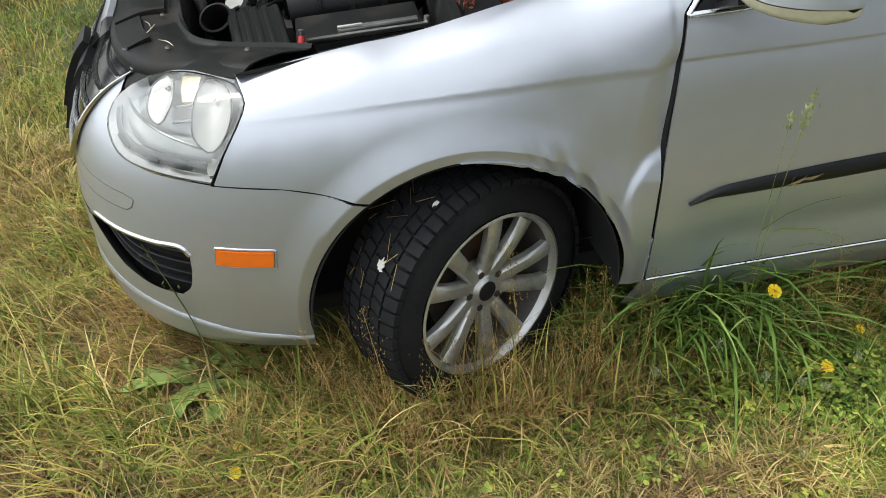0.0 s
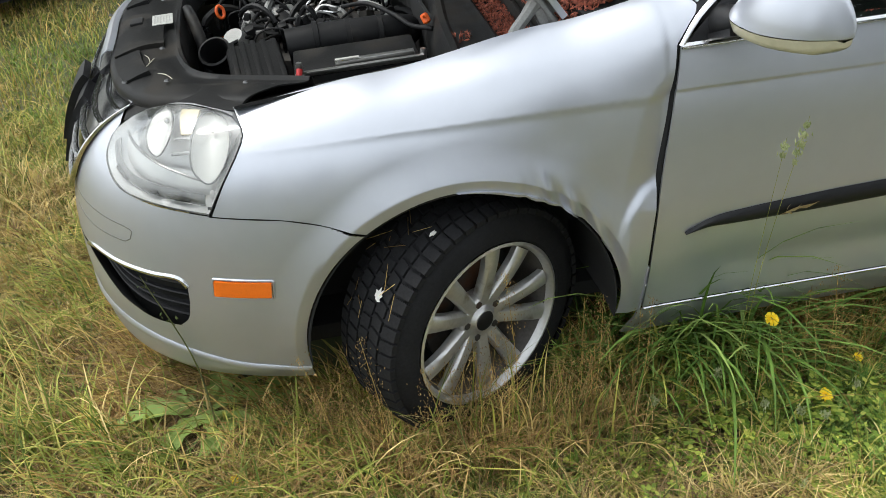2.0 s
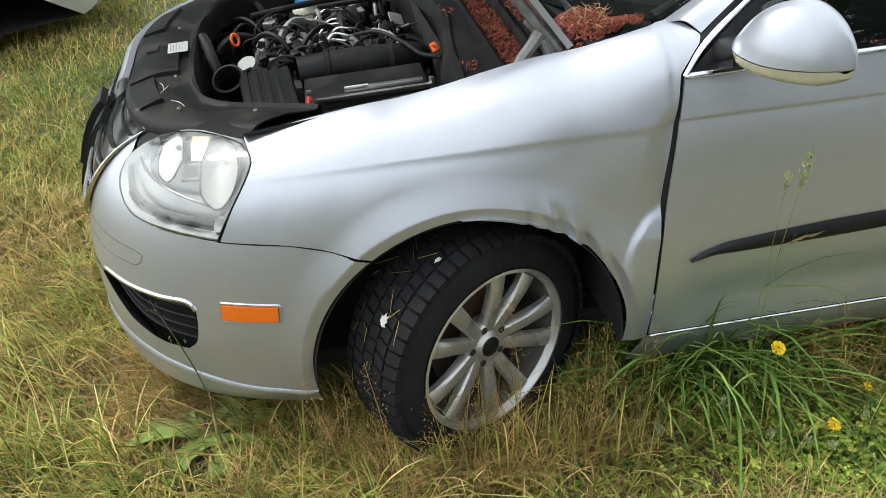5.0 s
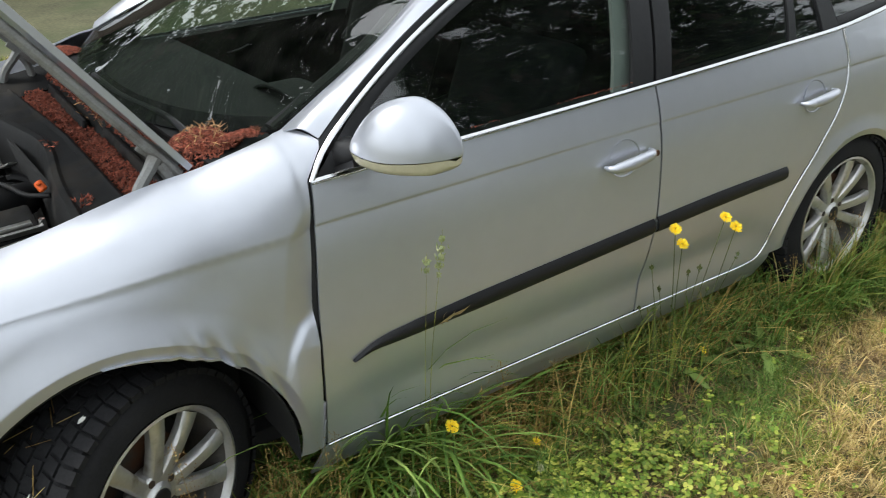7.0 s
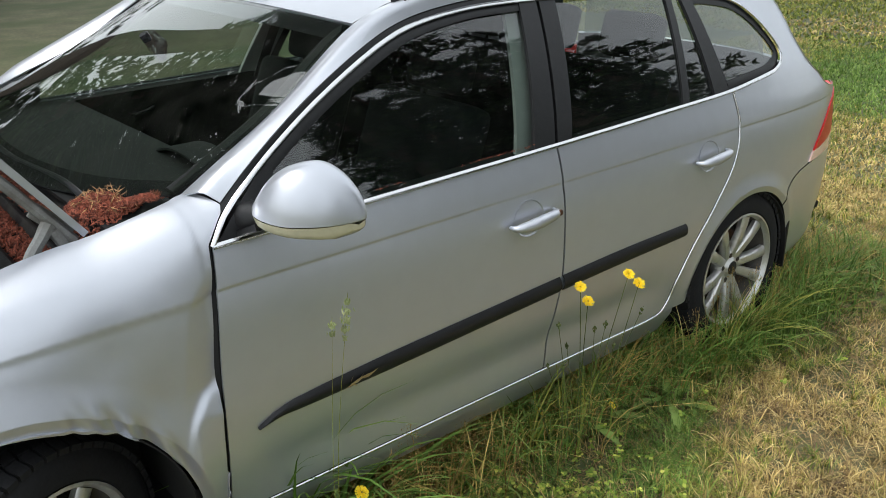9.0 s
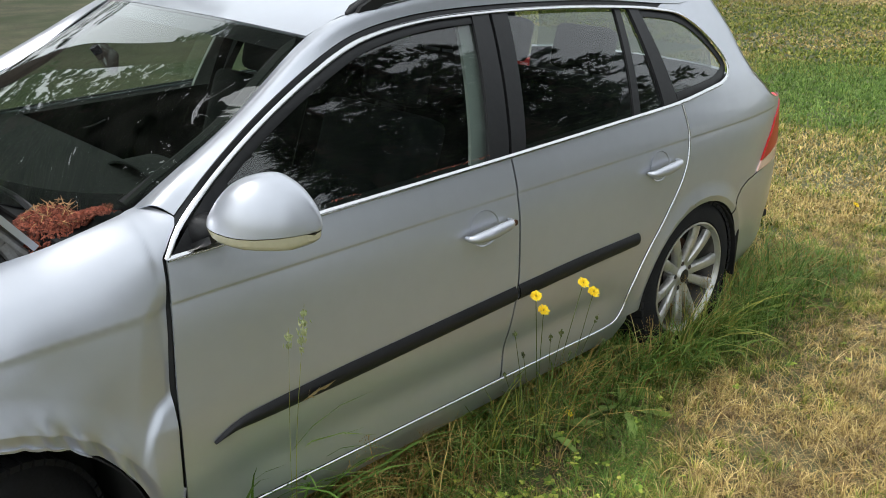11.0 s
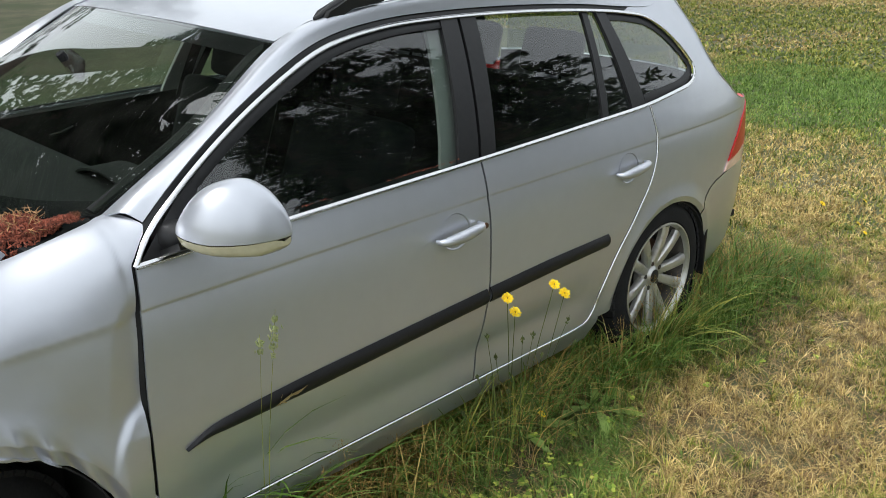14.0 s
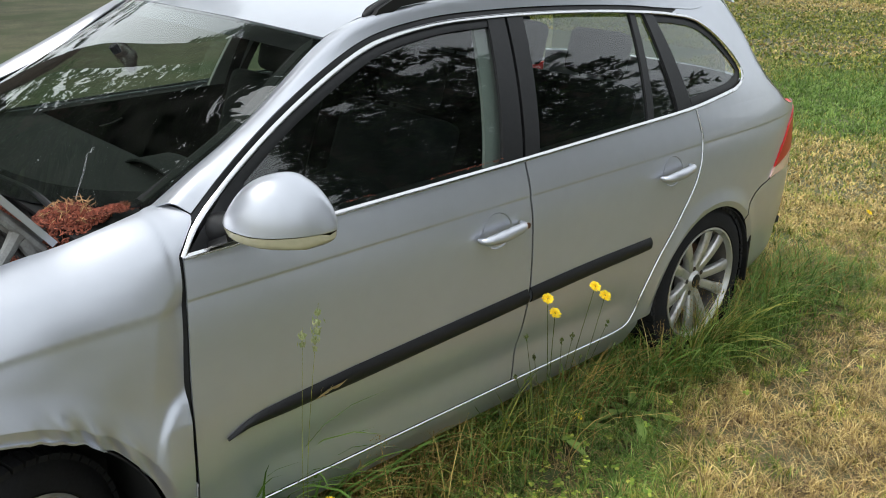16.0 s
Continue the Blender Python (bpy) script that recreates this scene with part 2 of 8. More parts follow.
class Shape:
    """Gathers pieces into one bmesh."""

    def __init__(self):
        self.bm = bmesh.new()

    def raw(self, verts, faces):
        vs = [self.bm.verts.new(v) for v in verts]
        large = len(faces) > 3000
        for f in faces:
            if large or len({tuple(vs[i].co) for i in f}) > 2:
                try:
                    self.bm.faces.new([vs[i] for i in f])
                except ValueError:
                    pass
        return self

    def sheet(self, P, thick=0.0, flip=False):
        """A grid of points; with thick, a plate of that depth behind it."""
        P = np.asarray(P, float)
        nu, nv = P.shape[:2]
        if flip:
            P = P[::-1]
        idx = np.arange(nu * nv).reshape(nu, nv)
        faces = [(idx[i, j], idx[i + 1, j], idx[i + 1, j + 1], idx[i, j + 1]) for i in range(nu - 1) for j in range(nv - 1)]
        verts = P.reshape(-1, 3)
        if thick:
            n = np.cross(np.gradient(P, axis=0), np.gradient(P, axis=1)).reshape(-1, 3)
            n /= np.linalg.norm(n, axis=1)[:, None] + 1e-12
            back = verts - n * thick
            k = nu * nv
            faces += [tuple(k + a for a in f[::-1]) for f in faces]
            rim = [idx[i, 0] for i in range(nu)] + [idx[-1, j] for j in range(1, nv)] + [idx[i, -1] for i in range(nu - 2, -1, -1)] + [idx[0, j] for j in range(nv - 2, 0, -1)]
            faces += [(a, a + k, b + k, b) for a, b in zip(rim, rim[1:] + rim[:1])]
            verts = np.vstack([verts, back])
        return self.raw(verts, faces)

    def tube(self, path, radius, n=8, smooth=True, steps=None, cap=True):
        """A pipe along a path; radius may be a list, one for each path point."""
        path = np.asarray(path, float)
        k = steps or max(len(path), 2 if len(path) == 2 else len(path) * 4)
        r = np.atleast_1d(np.asarray(radius, float))
        p = spline(path, k, smooth)
        rr = np.interp(np.linspace(0, 1, k), np.linspace(0, 1, len(r)), r)
        tan = np.gradient(p, axis=0)
        tan /= np.linalg.norm(tan, axis=1)[:, None] + 1e-12
        ref = np.array([0, 0, 1.0]) if abs(tan[:, 2]).mean() < 0.8 else np.array([1.0, 0, 0])
        a = np.cross(tan, ref)
        a /= np.linalg.norm(a, axis=1)[:, None] + 1e-12
        b = np.cross(tan, a)
        ang = np.linspace(0, 2 * np.pi, n, endpoint=False)
        ring = p[:, None] + rr[:, None, None] * (np.cos(ang)[None, :, None] * a[:, None] + np.sin(ang)[None, :, None] * b[:, None])
        faces = [(i * n + j, i * n + (j + 1) % n, (i + 1) * n + (j + 1) % n, (i + 1) * n + j) for i in range(k - 1) for j in range(n)]
        if cap:
            faces += [tuple(range(n))[::-1], tuple((k - 1) * n + j for j in range(n))]
        return self.raw(ring.reshape(-1, 3), faces)

    def lathe(self, profile, n, m=Matrix(), close=False):
        """Turns (radius, height) pairs about the local z axis of m."""
        pr = np.asarray(profile, float)
        ang = np.linspace(0, 2 * np.pi, n, endpoint=False)
        k = len(pr)
        pts = [m @ Vector((r * math.cos(a), r * math.sin(a), h)) for r, h in pr for a in ang]
        rows = range(k) if close else range(k - 1)
        faces = [(i * n + j, i * n + (j + 1) % n, (i + 1) % k * n + (j + 1) % n, (i + 1) % k * n + j) for i in rows for j in range(n)]
        return self.raw(pts, faces)

    def box(self, size, m=Matrix(), bevel=0.0, seg=2):
        made = bmesh.ops.create_cube(self.bm, size=1.0, matrix=m @ Matrix.Diagonal((*size, 1)))
        if bevel:
            es = list({e for v in made["verts"] for e in v.link_edges})
            bmesh.ops.bevel(self.bm, geom=es, offset=bevel, segments=seg, affect='EDGES', profile=0.6)
        return self

    def ball(self, radius, m=Matrix(), u=16, v=10):
        bmesh.ops.create_uvsphere(self.bm, u_segments=u, v_segments=v, radius=radius, matrix=m)
        return self

    def prism(self, outline, depth, m=Matrix(), bevel=0.0):
        """An outline in local x, y, drawn out along local z."""
        n = len(outline)
        lo = [self.bm.verts.new(m @ Vector((x, y, 0))) for x, y in outline]
        hi = [self.bm.verts.new(m @ Vector((x, y, depth))) for x, y in outline]
        fs = [self.bm.faces.new(lo[::-1]), self.bm.faces.new(hi)]
        fs += [self.bm.faces.new((lo[i], lo[(i + 1) % n], hi[(i + 1) % n], hi[i])) for i in range(n)]
        if bevel:
            bmesh.ops.bevel(self.bm, geom=list({e for f in fs for e in f.edges}), offset=bevel, segments=2, affect='EDGES')
        return self


def part(name, shape, mat, parent=None, label="", smooth=40, place=None, normals=True):
    """Links a Shape as ONE mesh object under a thing or a part."""
    bm = shape.bm if isinstance(shape, Shape) else shape
    if normals:
        bmesh.ops.recalc_face_normals(bm, faces=bm.faces)
    for f in bm.faces:
        f.smooth = smooth > 0
    if smooth:
        for e in bm.edges:
            if len(e.link_faces) == 2 and e.calc_face_angle(0) > radians(smooth):
                e.smooth = False
    me = bpy.data.meshes.new(name)
    bm.to_mesh(me)
    bm.free()
    me.materials.append(mat)
    ob = new(name, me)
    ob.parent = parent
    if place is not None:
        ob.matrix_basis = place
    if label:
        ob["label"] = label
    return ob


def thing(name, label, category, group="", kind="", place=None):
    ob = new(name)
    if place is not None:
        ob.matrix_basis = place
    return tagged(ob, label, category, group, kind)



# ---- the car's skin: a plan curve and a set of section profiles ----
# x runs from the front axle to the rear, y = 0 is the middle, z = 0 the tyres' foot
HALF_PLAN = [(-0.93, 0.0), (-0.924, 0.2), (-0.90, 0.38), (-0.862, 0.52), (-0.795, 0.64), (-0.705, 0.733), (-0.60, 0.795), (-0.46, 0.843), (-0.25, 0.872), (0.0, 0.882), (0.5, 0.888),
             (1.5, 0.893), (2.4, 0.889), (2.8, 0.878), (3.05, 0.853), (3.25, 0.812), (3.42, 0.74), (3.53, 0.63), (3.60, 0.46), (3.64, 0.25), (3.655, 0.0)]
PLAN = spline(HALF_PLAN, 900)
PLAN_S = np.r_[0, np.cumsum(np.linalg.norm(np.diff(PLAN, axis=0), axis=1))]
PLAN_S -= np.interp(0.0, PLAN[:, 0], PLAN_S)
PLAN_T = np.gradient(PLAN, axis=0)
PLAN_T /= np.linalg.norm(PLAN_T, axis=1)[:, None]

# sections: at a plan length s, rows of (q, inset from the plan, height)
LOW = [(0.16, 0.09, 0.16), (0.22, 0.055, 0.22), (0.27, 0.03, 0.27), (0.33, 0.022, 0.33), (0.45, 0.006, 0.45), (0.58, 0.0, 0.58), (0.68, 0.004, 0.68), (0.78, 0.011, 0.78), (0.90, 0.026, 0.90), (0.97, 0.043, 0.97)]
GREEN = [(1.03, 0.064, 1.03), (1.10, 0.096, 1.10), (1.18, 0.138, 1.18), (1.26, 0.186, 1.26), (1.34, 0.24, 1.34), (1.40, 0.285, 1.395), (1.45, 0.335, 1.43), (1.50, 0.40, 1.45)]
NOSE_LOW = [(0.16, 0.10, 0.17), (0.22, 0.05, 0.225), (0.27, 0.02, 0.27), (0.33, 0.01, 0.33), (0.45, 0.0, 0.45), (0.52, 0.002, 0.52)]
SECTIONS = [
    (-1.55, NOSE_LOW + [(0.60, 0.02, 0.59), (0.68, 0.045, 0.655), (0.78, 0.085, 0.72), (0.88, 0.14, 0.765), (0.97, 0.19, 0.79), (1.10, 0.25, 0.81), (1.50, 0.4, 0.84)]),
    (-0.95, NOSE_LOW + [(0.60, 0.012, 0.595), (0.68, 0.03, 0.67), (0.78, 0.07, 0.745), (0.88, 0.125, 0.80), (0.97, 0.18, 0.83), (1.10, 0.24, 0.85), (1.50, 0.4, 0.88)]),
    (-0.55, NOSE_LOW + [(0.60, 0.007, 0.60), (0.68, 0.017, 0.68), (0.78, 0.04, 0.775), (0.88, 0.085, 0.835), (0.97, 0.125, 0.862), (1.10, 0.175, 0.88), (1.50, 0.33, 0.90)]),
    (-0.15, LOW[:6] + [(0.68, 0.006, 0.68), (0.78, 0.026, 0.785), (0.88, 0.066, 0.86), (0.97, 0.117, 0.905), (1.10, 0.185, 0.935), (1.50, 0.33, 0.96)]),
    (0.25, LOW[:7] + [(0.78, 0.016, 0.78), (0.88, 0.036, 0.875), (0.97, 0.085, 0.955), (1.10, 0.178, 1.005), (1.50, 0.33, 1.03)]),
    (0.50, LOW + [(1.03, 0.08, 1.02), (1.10, 0.15, 1.055), (1.50, 0.33, 1.08)]),
    (0.62, LOW + GREEN),
    (3.0, LOW + GREEN),
    (3.5, LOW[:8] + [(0.90, 0.02, 0.90), (0.97, 0.04, 0.97)] + [(q, o + 0.05 * (q - 0.97) / 0.4, z) for q, o, z in GREEN]),
    (4.25, LOW[:8] + [(0.90, 0.03, 0.90), (0.97, 0.06, 0.97)] + [(q, o + 0.25 * (q - 0.97), z) for q, o, z in GREEN]),
]
SEC_S = np.array([s for s, _ in SECTIONS])
Q_FINE = np.linspace(0.16, 1.5, 400)
SEC_OFF = np.stack([pchip(Q_FINE, *np.array([(q, o) for q, o, z in rows]).T) for _, rows in SECTIONS])
SEC_Z = np.stack([pchip(Q_FINE, *np.array([(q, z) for q, o, z in rows]).T) for _, rows in SECTIONS])
ARCH_F, ARCH_R = (0.01, 0.325, 0.388, 0.385), (2.60, 0.30, 0.335, 0.322)


def bell(v, mid, wide):
    return np.exp(-((v - mid) / wide) ** 2)


def skin(s, q, out=0.0, side=-1):
    """The car's surface at plan length s and section place q, pushed out by out metres; side -1 is the driver's."""
    s, q = np.broadcast_arrays(np.asarray(s, float), np.asarray(q, float))
    shape = s.shape
    s, q = s.ravel(), q.ravel()
    x0, y0 = np.interp(s, PLAN_S, PLAN[:, 0]), np.interp(s, PLAN_S, PLAN[:, 1])
    tx, ty = np.interp(s, PLAN_S, PLAN_T[:, 0]), np.interp(s, PLAN_S, PLAN_T[:, 1])
    k = np.clip(np.searchsorted(SEC_S, s, side="right") - 1, 0, len(SEC_S) - 2)
    u = np.clip((s - SEC_S[k]) / (SEC_S[k + 1] - SEC_S[k]), 0, 1)
    u = u * u * (3 - 2 * u) * 0.6 + u * 0.4
    f = np.clip((q - 0.16) / (1.5 - 0.16) * 399, 0, 398.999)
    i = f.astype(int)
    f = f - i

    def at(tab):
        return (tab[k, i] * (1 - f) + tab[k, i + 1] * f) * (1 - u) + (tab[k + 1, i] * (1 - f) + tab[k + 1, i + 1] * f) * u

    off, z = at(SEC_OFF), at(SEC_Z)
    # sharp crease below the windows: a small step in, which runs out slowly below; it fades on the fender's nose
    line = pchip(s, [-1.0, -0.42, -0.2, 0.0, 0.2, 0.44, 0.50, 0.75, 1.6, 2.5, 3.2, 3.6], [0.847, 0.850, 0.855, 0.860, 0.865, 0.868, 0.880, 0.882, 0.887, 0.887, 0.877, 0.868])
    fade = np.clip((s + 0.55) / 0.35, 0, 1)
    below, above = np.maximum(line - q, 0), np.maximum(q - line, 0)
    on_fender = np.clip((0.475 - s) / 0.01, 0, 1)
    off = off + on_fender * fade * (0.0030 * (1 - np.exp(-(below / 0.011) ** 2)) * np.exp(-below / 0.09) - 0.0012 * np.exp(-above / 0.02) * (q >= line))
    fold_ = 0.055 * np.minimum(above, 0.10) - 0.075 * below * np.exp(-(below / 0.10) ** 2)
    fold_ = fold_ + 0.0028 * (1 - np.exp(-(below / 0.0042) ** 2)) * np.exp(-below / 0.06)
    off = off + (1 - on_fender) * np.clip((3.5 - s) / 0.4, 0, 1) * fold_
    # flared lips round the wheel openings, folded along a line that follows the opening
    for (cx, cz, a, b), swell in ((ARCH_F, 0.013), (ARCH_R, 0.010)):
        r = np.hypot((s - cx) / a, (z - cz) / b)
        u_ = np.clip((1.26 - r) / (1.26 - 1.068), 0, 1)
        lip_ = swell * u_ * u_ * (1.6 - 0.6 * u_) - 0.0075 * np.clip((1.068 - r) / 0.068, 0, 1.3)
        off = off - lip_ * np.clip((z - 0.2) / 0.15, 0, 1) * np.clip((0.90 - q) / 0.08, 0, 1)
    # hollow of the doors above the sill
    off = off + 0.012 * bell(q, 0.40, 0.06) * np.clip((s - 0.5) / 0.2, 0, 1) * np.clip((2.15 - s) / 0.15, 0, 1)
    # the fender is pushed in behind the wheel: a hollow, an upright fold that leans in to the door, and a lower flap bent out
    if side < 0:
        off = off + 0.012 * bell(s, 0.335, 0.085) * bell(z, 0.66, 0.12)
        own = s < pchip(z, [0.30, 0.55, 0.70, 0.82, 0.955], [0.459, 0.460, 0.467, 0.480, 0.498])
        fold = pchip(z, [0.60, 0.686, 0.78, 0.86, 0.904, 0.94], [0.385, 0.396, 0.412, 0.434, 0.466, 0.49])
        lean_in = np.clip((s - fold + 0.006) / 0.05, 0, 1.4) * np.clip((0.93 - z) / 0.05, 0, 1) * np.clip((z - 0.60) / 0.06, 0, 1) * own
        off = off + 0.0125 * lean_in
        top_of_flap = pchip(s, [0.36, 0.376, 0.404, 0.432, 0.466, 0.50], [0.50, 0.564, 0.626, 0.662, 0.681, 0.69])
        flap_ = np.clip((top_of_flap - z) / 0.034, 0, 1)
        flap_ = flap_ * flap_ * (3 - 2 * flap_) * np.clip((s - 0.365) / 0.03, 0, 1) * own * np.clip((z - 0.30) / 0.2, 0, 1)
        off = off - 0.0105 * flap_
        off = off + 0.006 * bell(s, 0.25, 0.06) * bell(z, 0.80, 0.06)
        r = np.hypot((s - 0.01) / 0.388, (z - 0.325) / 0.385)
        edge = bell(r, 1.02, 0.09) * np.clip((s - 0.12) / 0.06, 0, 1) * np.clip((0.42 - s) / 0.08, 0, 1) * (q < 0.8)
        off = off + edge * (0.006 * np.sin(s * 88 + 1.0) + 0.0045 * np.sin(s * 163 + z * 60) + 0.006)
    off = off - out
    # inward normal in plan: (ty, -tx) for the half plan that runs from the nose to the tail
    return np.stack([x0 + ty * off, side * (y0 - tx * off), z], 1).reshape(*shape, 3)


def on_skin(patch, out=0.0, side=-1):
    return skin(patch[..., 0], patch[..., 1], out, side)


def panel(shape, patch, side, thick=0.006, out=0.0):
    P = on_skin(patch, out, side)
    return shape.sheet(P if side < 0 else P[::-1], thick)


def ribbon(shape, path, width, height, side, n=60, out=0.0, smooth=True, k=5):
    """A raised, rounded strip that lies on the skin along a path of (s, q)."""
    c = spline(path, n, smooth)
    t = np.gradient(c, axis=0)
    t /= np.linalg.norm(t, axis=1)[:, None]
    nrm = np.stack([-t[:, 1], t[:, 0]], 1)
    w = np.linspace(-0.5, 0.5, k)
    prof = height * np.sqrt(np.clip(1 - (2 * w) ** 2 * 0.98, 0, 1)) if k > 3 else np.full(k, height)
    width = np.interp(np.linspace(0, 1, n), np.linspace(0, 1, len(np.atleast_1d(width))), np.atleast_1d(width))
    P = np.stack([skin(c[:, 0] + nrm[:, 0] * width * wi, c[:, 1] + nrm[:, 1] * width * wi, out + h, side) for wi, h in zip(w, prof)], 1)
    return shape.sheet(P, 0.003)


def arc(cfg, a0, a1, n=24):
    cx, cz, a, b = cfg
    return [(cx + a * math.cos(radians(d)), cz + b * math.sin(radians(d))) for d in np.linspace(a0, a1, n)]


car = thing("station_wagon", "silver station wagon with open bonnet and dented fender in long grass", "car")
DOOR_FRONT = [(0.465, 0.296), (0.466, 0.38), (0.470, 0.64), (0.482, 0.80), (0.503, 0.968)]
DOOR_SPLIT = [(1.525, 0.293), (1.542, 0.47), (1.568, 0.63), (1.576, 0.87), (1.575, 0.988)]
DOOR_REAR = [(2.065, 0.286), (2.118, 0.298), (2.148, 0.336), (2.168, 0.396), (2.245, 0.525), (2.35, 0.640), (2.445, 0.755), (2.487, 0.88), (2.478, 1.010)]
FRAME = [(0.503, 0.968), (0.553, 1.027), (0.640, 1.092), (0.82, 1.193), (1.04, 1.288), (1.19, 1.335), (1.40, 1.363), (1.64, 1.368), (2.0, 1.357), (2.32, 1.335), (2.52, 1.313), (2.66, 1.285), (2.765, 1.22), (2.845, 1.13), (2.86, 1.09), (2.84, 1.06), (2.77, 1.036), (2.62, 1.022), (2.478, 1.010)]
BELT = [(0.503, 0.968), (0.9, 0.976), (1.575, 0.988), (2.1, 1.000), (2.478, 1.010)]


def shift(path, ds, dq=0.0):
    return [(s + ds, q + dq) for s, q in path]


def offset(path, d):
    """The path moved sideways, to its left, by d."""
    p = np.array(path)
    t = np.gradient(p, axis=0)
    t /= np.linalg.norm(t, axis=1)[:, None]
    return [tuple(v) for v in p + d * np.stack([-t[:, 1], t[:, 0]], 1)]


def skin_part(name, patches, mat, parent, label="", sides=(-1, 1)):
    """Patches of the skin, both sides of the car, as one part that shades as the skin itself."""
    V, F, N = [], [], []
    e = 0.001
    for patch, side in itertools.product(patches, sides):
        P = on_skin(patch, 0, side)
        sv, qv = patch[..., 0], patch[..., 1]
        n = np.cross(skin(sv + e, qv, 0, side) - skin(sv - e, qv, 0, side), skin(sv, qv + e, 0, side) - skin(sv, qv - e, 0, side)) * -side
        n = -n
        n /= np.linalg.norm(n, axis=-1)[..., None] + 1e-12
        mid = n[n.shape[0] // 2, n.shape[1] // 2]
        if mid @ np.array([-0.3, side, 0.1]) < 0:
            n = -n
        nu, nv = P.shape[:2]
        o = len(V)
        idx = o + np.arange(nu * nv).reshape(nu, nv)
        quads = [(idx[i, j], idx[i + 1, j], idx[i + 1, j + 1], idx[i, j + 1]) for i in range(nu - 1) for j in range(nv - 1)]
        c = np.cross(P[nu // 2 + 1, nv // 2] - P[nu // 2, nv // 2], P[nu // 2, nv // 2 + 1] - P[nu // 2, nv // 2])
        F += quads if c @ n[nu // 2, nv // 2] > 0 else [f[::-1] for f in quads]
        V += [tuple(v) for v in P.reshape(-1, 3)]
        N += [tuple(v) for v in n.reshape(-1, 3)]
    me = bpy.data.meshes.new(name)
    me.from_pydata(V, [], [tuple(int(k) for k in f) for f in F])
    me.shade_smooth()
    me.normals_split_custom_set_from_vertices(N)
    me.materials.append(mat)
    ob = new(name, me)
    ob.parent = parent
    if label:
        ob["label"] = label
    return ob


def build_side(side):
    near = side < 0
    gap = 0.004
    # front fender, with its seams to bumper, headlamp and door
    arch = arc(ARCH_F, 125, -4, 40) + [(0.392, 0.29)]
    left = [arch[0], (-0.30, 0.6682), (-0.39, 0.6872), (-0.545, 0.697)]
    lamp_edge = [(-0.545, 0.697), (-0.512, 0.765), (-0.476, 0.85), (-0.464, 0.91), (-0.479, 0.98), (-0.507, 1.10)]
    right = [(0.392, 0.29), (0.452, 0.29), (0.453, 0.38), (0.455, 0.55), (0.464, 0.70), (0.477, 0.82), (0.492, 0.955), (0.4945, 0.974), (0.546, 1.034), (0.552, 1.052), (0.500, 1.120)]
    fender = Shape()
    patch = coons(arch, [(-0.507, 1.10), (-0.1, 1.10), (0.3, 1.10), (0.44, 1.105), (0.500, 1.120)], spline(left, 14).tolist() + spline(lamp_edge, 12).tolist()[1:], right, 120, 140, (0, 1, 0, 0))
    panel(fender, patch, side)
    # the flange that turns in along the bonnet opening
    s = np.linspace(-0.505, 0.36, 40)
    top = skin(s, 1.10, 0, side)
    drop = skin(s, 1.13, 0, side) - (0, 0, 0.03)
    drop2 = drop + np.array([0, -side * 0.02, -0.06])
    fender.sheet(np.stack([top, drop, drop2], 1), 0.002)
    part("fender", fender, SILVER, car, "dented silver front fender" if near else "")
    inner = Shape()
    a = np.array(arc((ARCH_F[0], ARCH_F[1], ARCH_F[2] * 0.985, ARCH_F[3] * 0.985), 184, -6, 40))
    P = np.stack([np.stack([a[:, 0], np.full(40, side * y), a[:, 1] + (0.0 if y > 0.8 else 0.015)], 1) for y in (0.868, 0.80, 0.60, 0.52)], 1)
    inner.sheet(P, 0.004)
    inner.sheet(np.stack([np.stack([a[:, 0], np.full(40, side * 0.52), np.full(40, 0.15)], 1), np.stack([a[:, 0], np.full(40, side * 0.52), a[:, 1] + 0.015], 1)], 1), 0.004)
    part("wheel_liner", inner, SEAM, car, "black plastic wheel arch liner")
    # added black panel: closes the see-through gap between bumper end and liner
    guard = Shape()
    guard.box((0.02, 0.32, 0.24), pose(-0.395, side * 0.66, 0.40), 0.005)
    part("liner_gap_panel", guard, SEAM, car, "black panel closing the gap between bumper end and wheel arch liner")
    # doors
    front = Shape()
    panel(front, coons([(0.465, 0.296), (1.0, 0.296), (1.525, 0.293)], shift(BELT[:3], 0), DOOR_FRONT, DOOR_SPLIT, 30, 300), side)
    fd = part("front_door", front, SILVER, car, "silver front door with black rubbing strip")
    rear = Shape()
    panel(rear, coons([(1.532, 0.293), (1.8, 0.289), (2.065, 0.286)], [(1.582, 0.988), (2.1, 1.000), (2.478, 1.010)], shift(DOOR_SPLIT, 0.007), DOOR_REAR, 30, 300), side)
    rd = part("rear_door", rear, SILVER, car, "silver rear door")
    # sill below the doors, with a bright line along the doors' foot
    sill = Shape()
    panel(sill, coons([(0.44, 0.17), (1.2, 0.17), (2.2, 0.17)], [(0.455, 0.283), (1.2, 0.283), (2.2, 0.276)], [(0.44, 0.17), (0.45, 0.24), (0.455, 0.283)], [(2.2, 0.17), (2.2, 0.276)], 50, 8), side, out=-0.004)
    part("sill", sill, SILVER, car)
    strip = Shape()
    # runs on up the rear door's edge, where it builds in the edge's highlight
    ribbon(strip, [(0.468, 0.289), (1.0, 0.289), (1.8, 0.283), (2.065, 0.280), (2.121, 0.291), (2.154, 0.331), (2.175, 0.393), (2.252, 0.521), (2.357, 0.636), (2.452, 0.752), (2.4945, 0.88), (2.4855, 1.003)], 0.008, 0.004, side, 100)
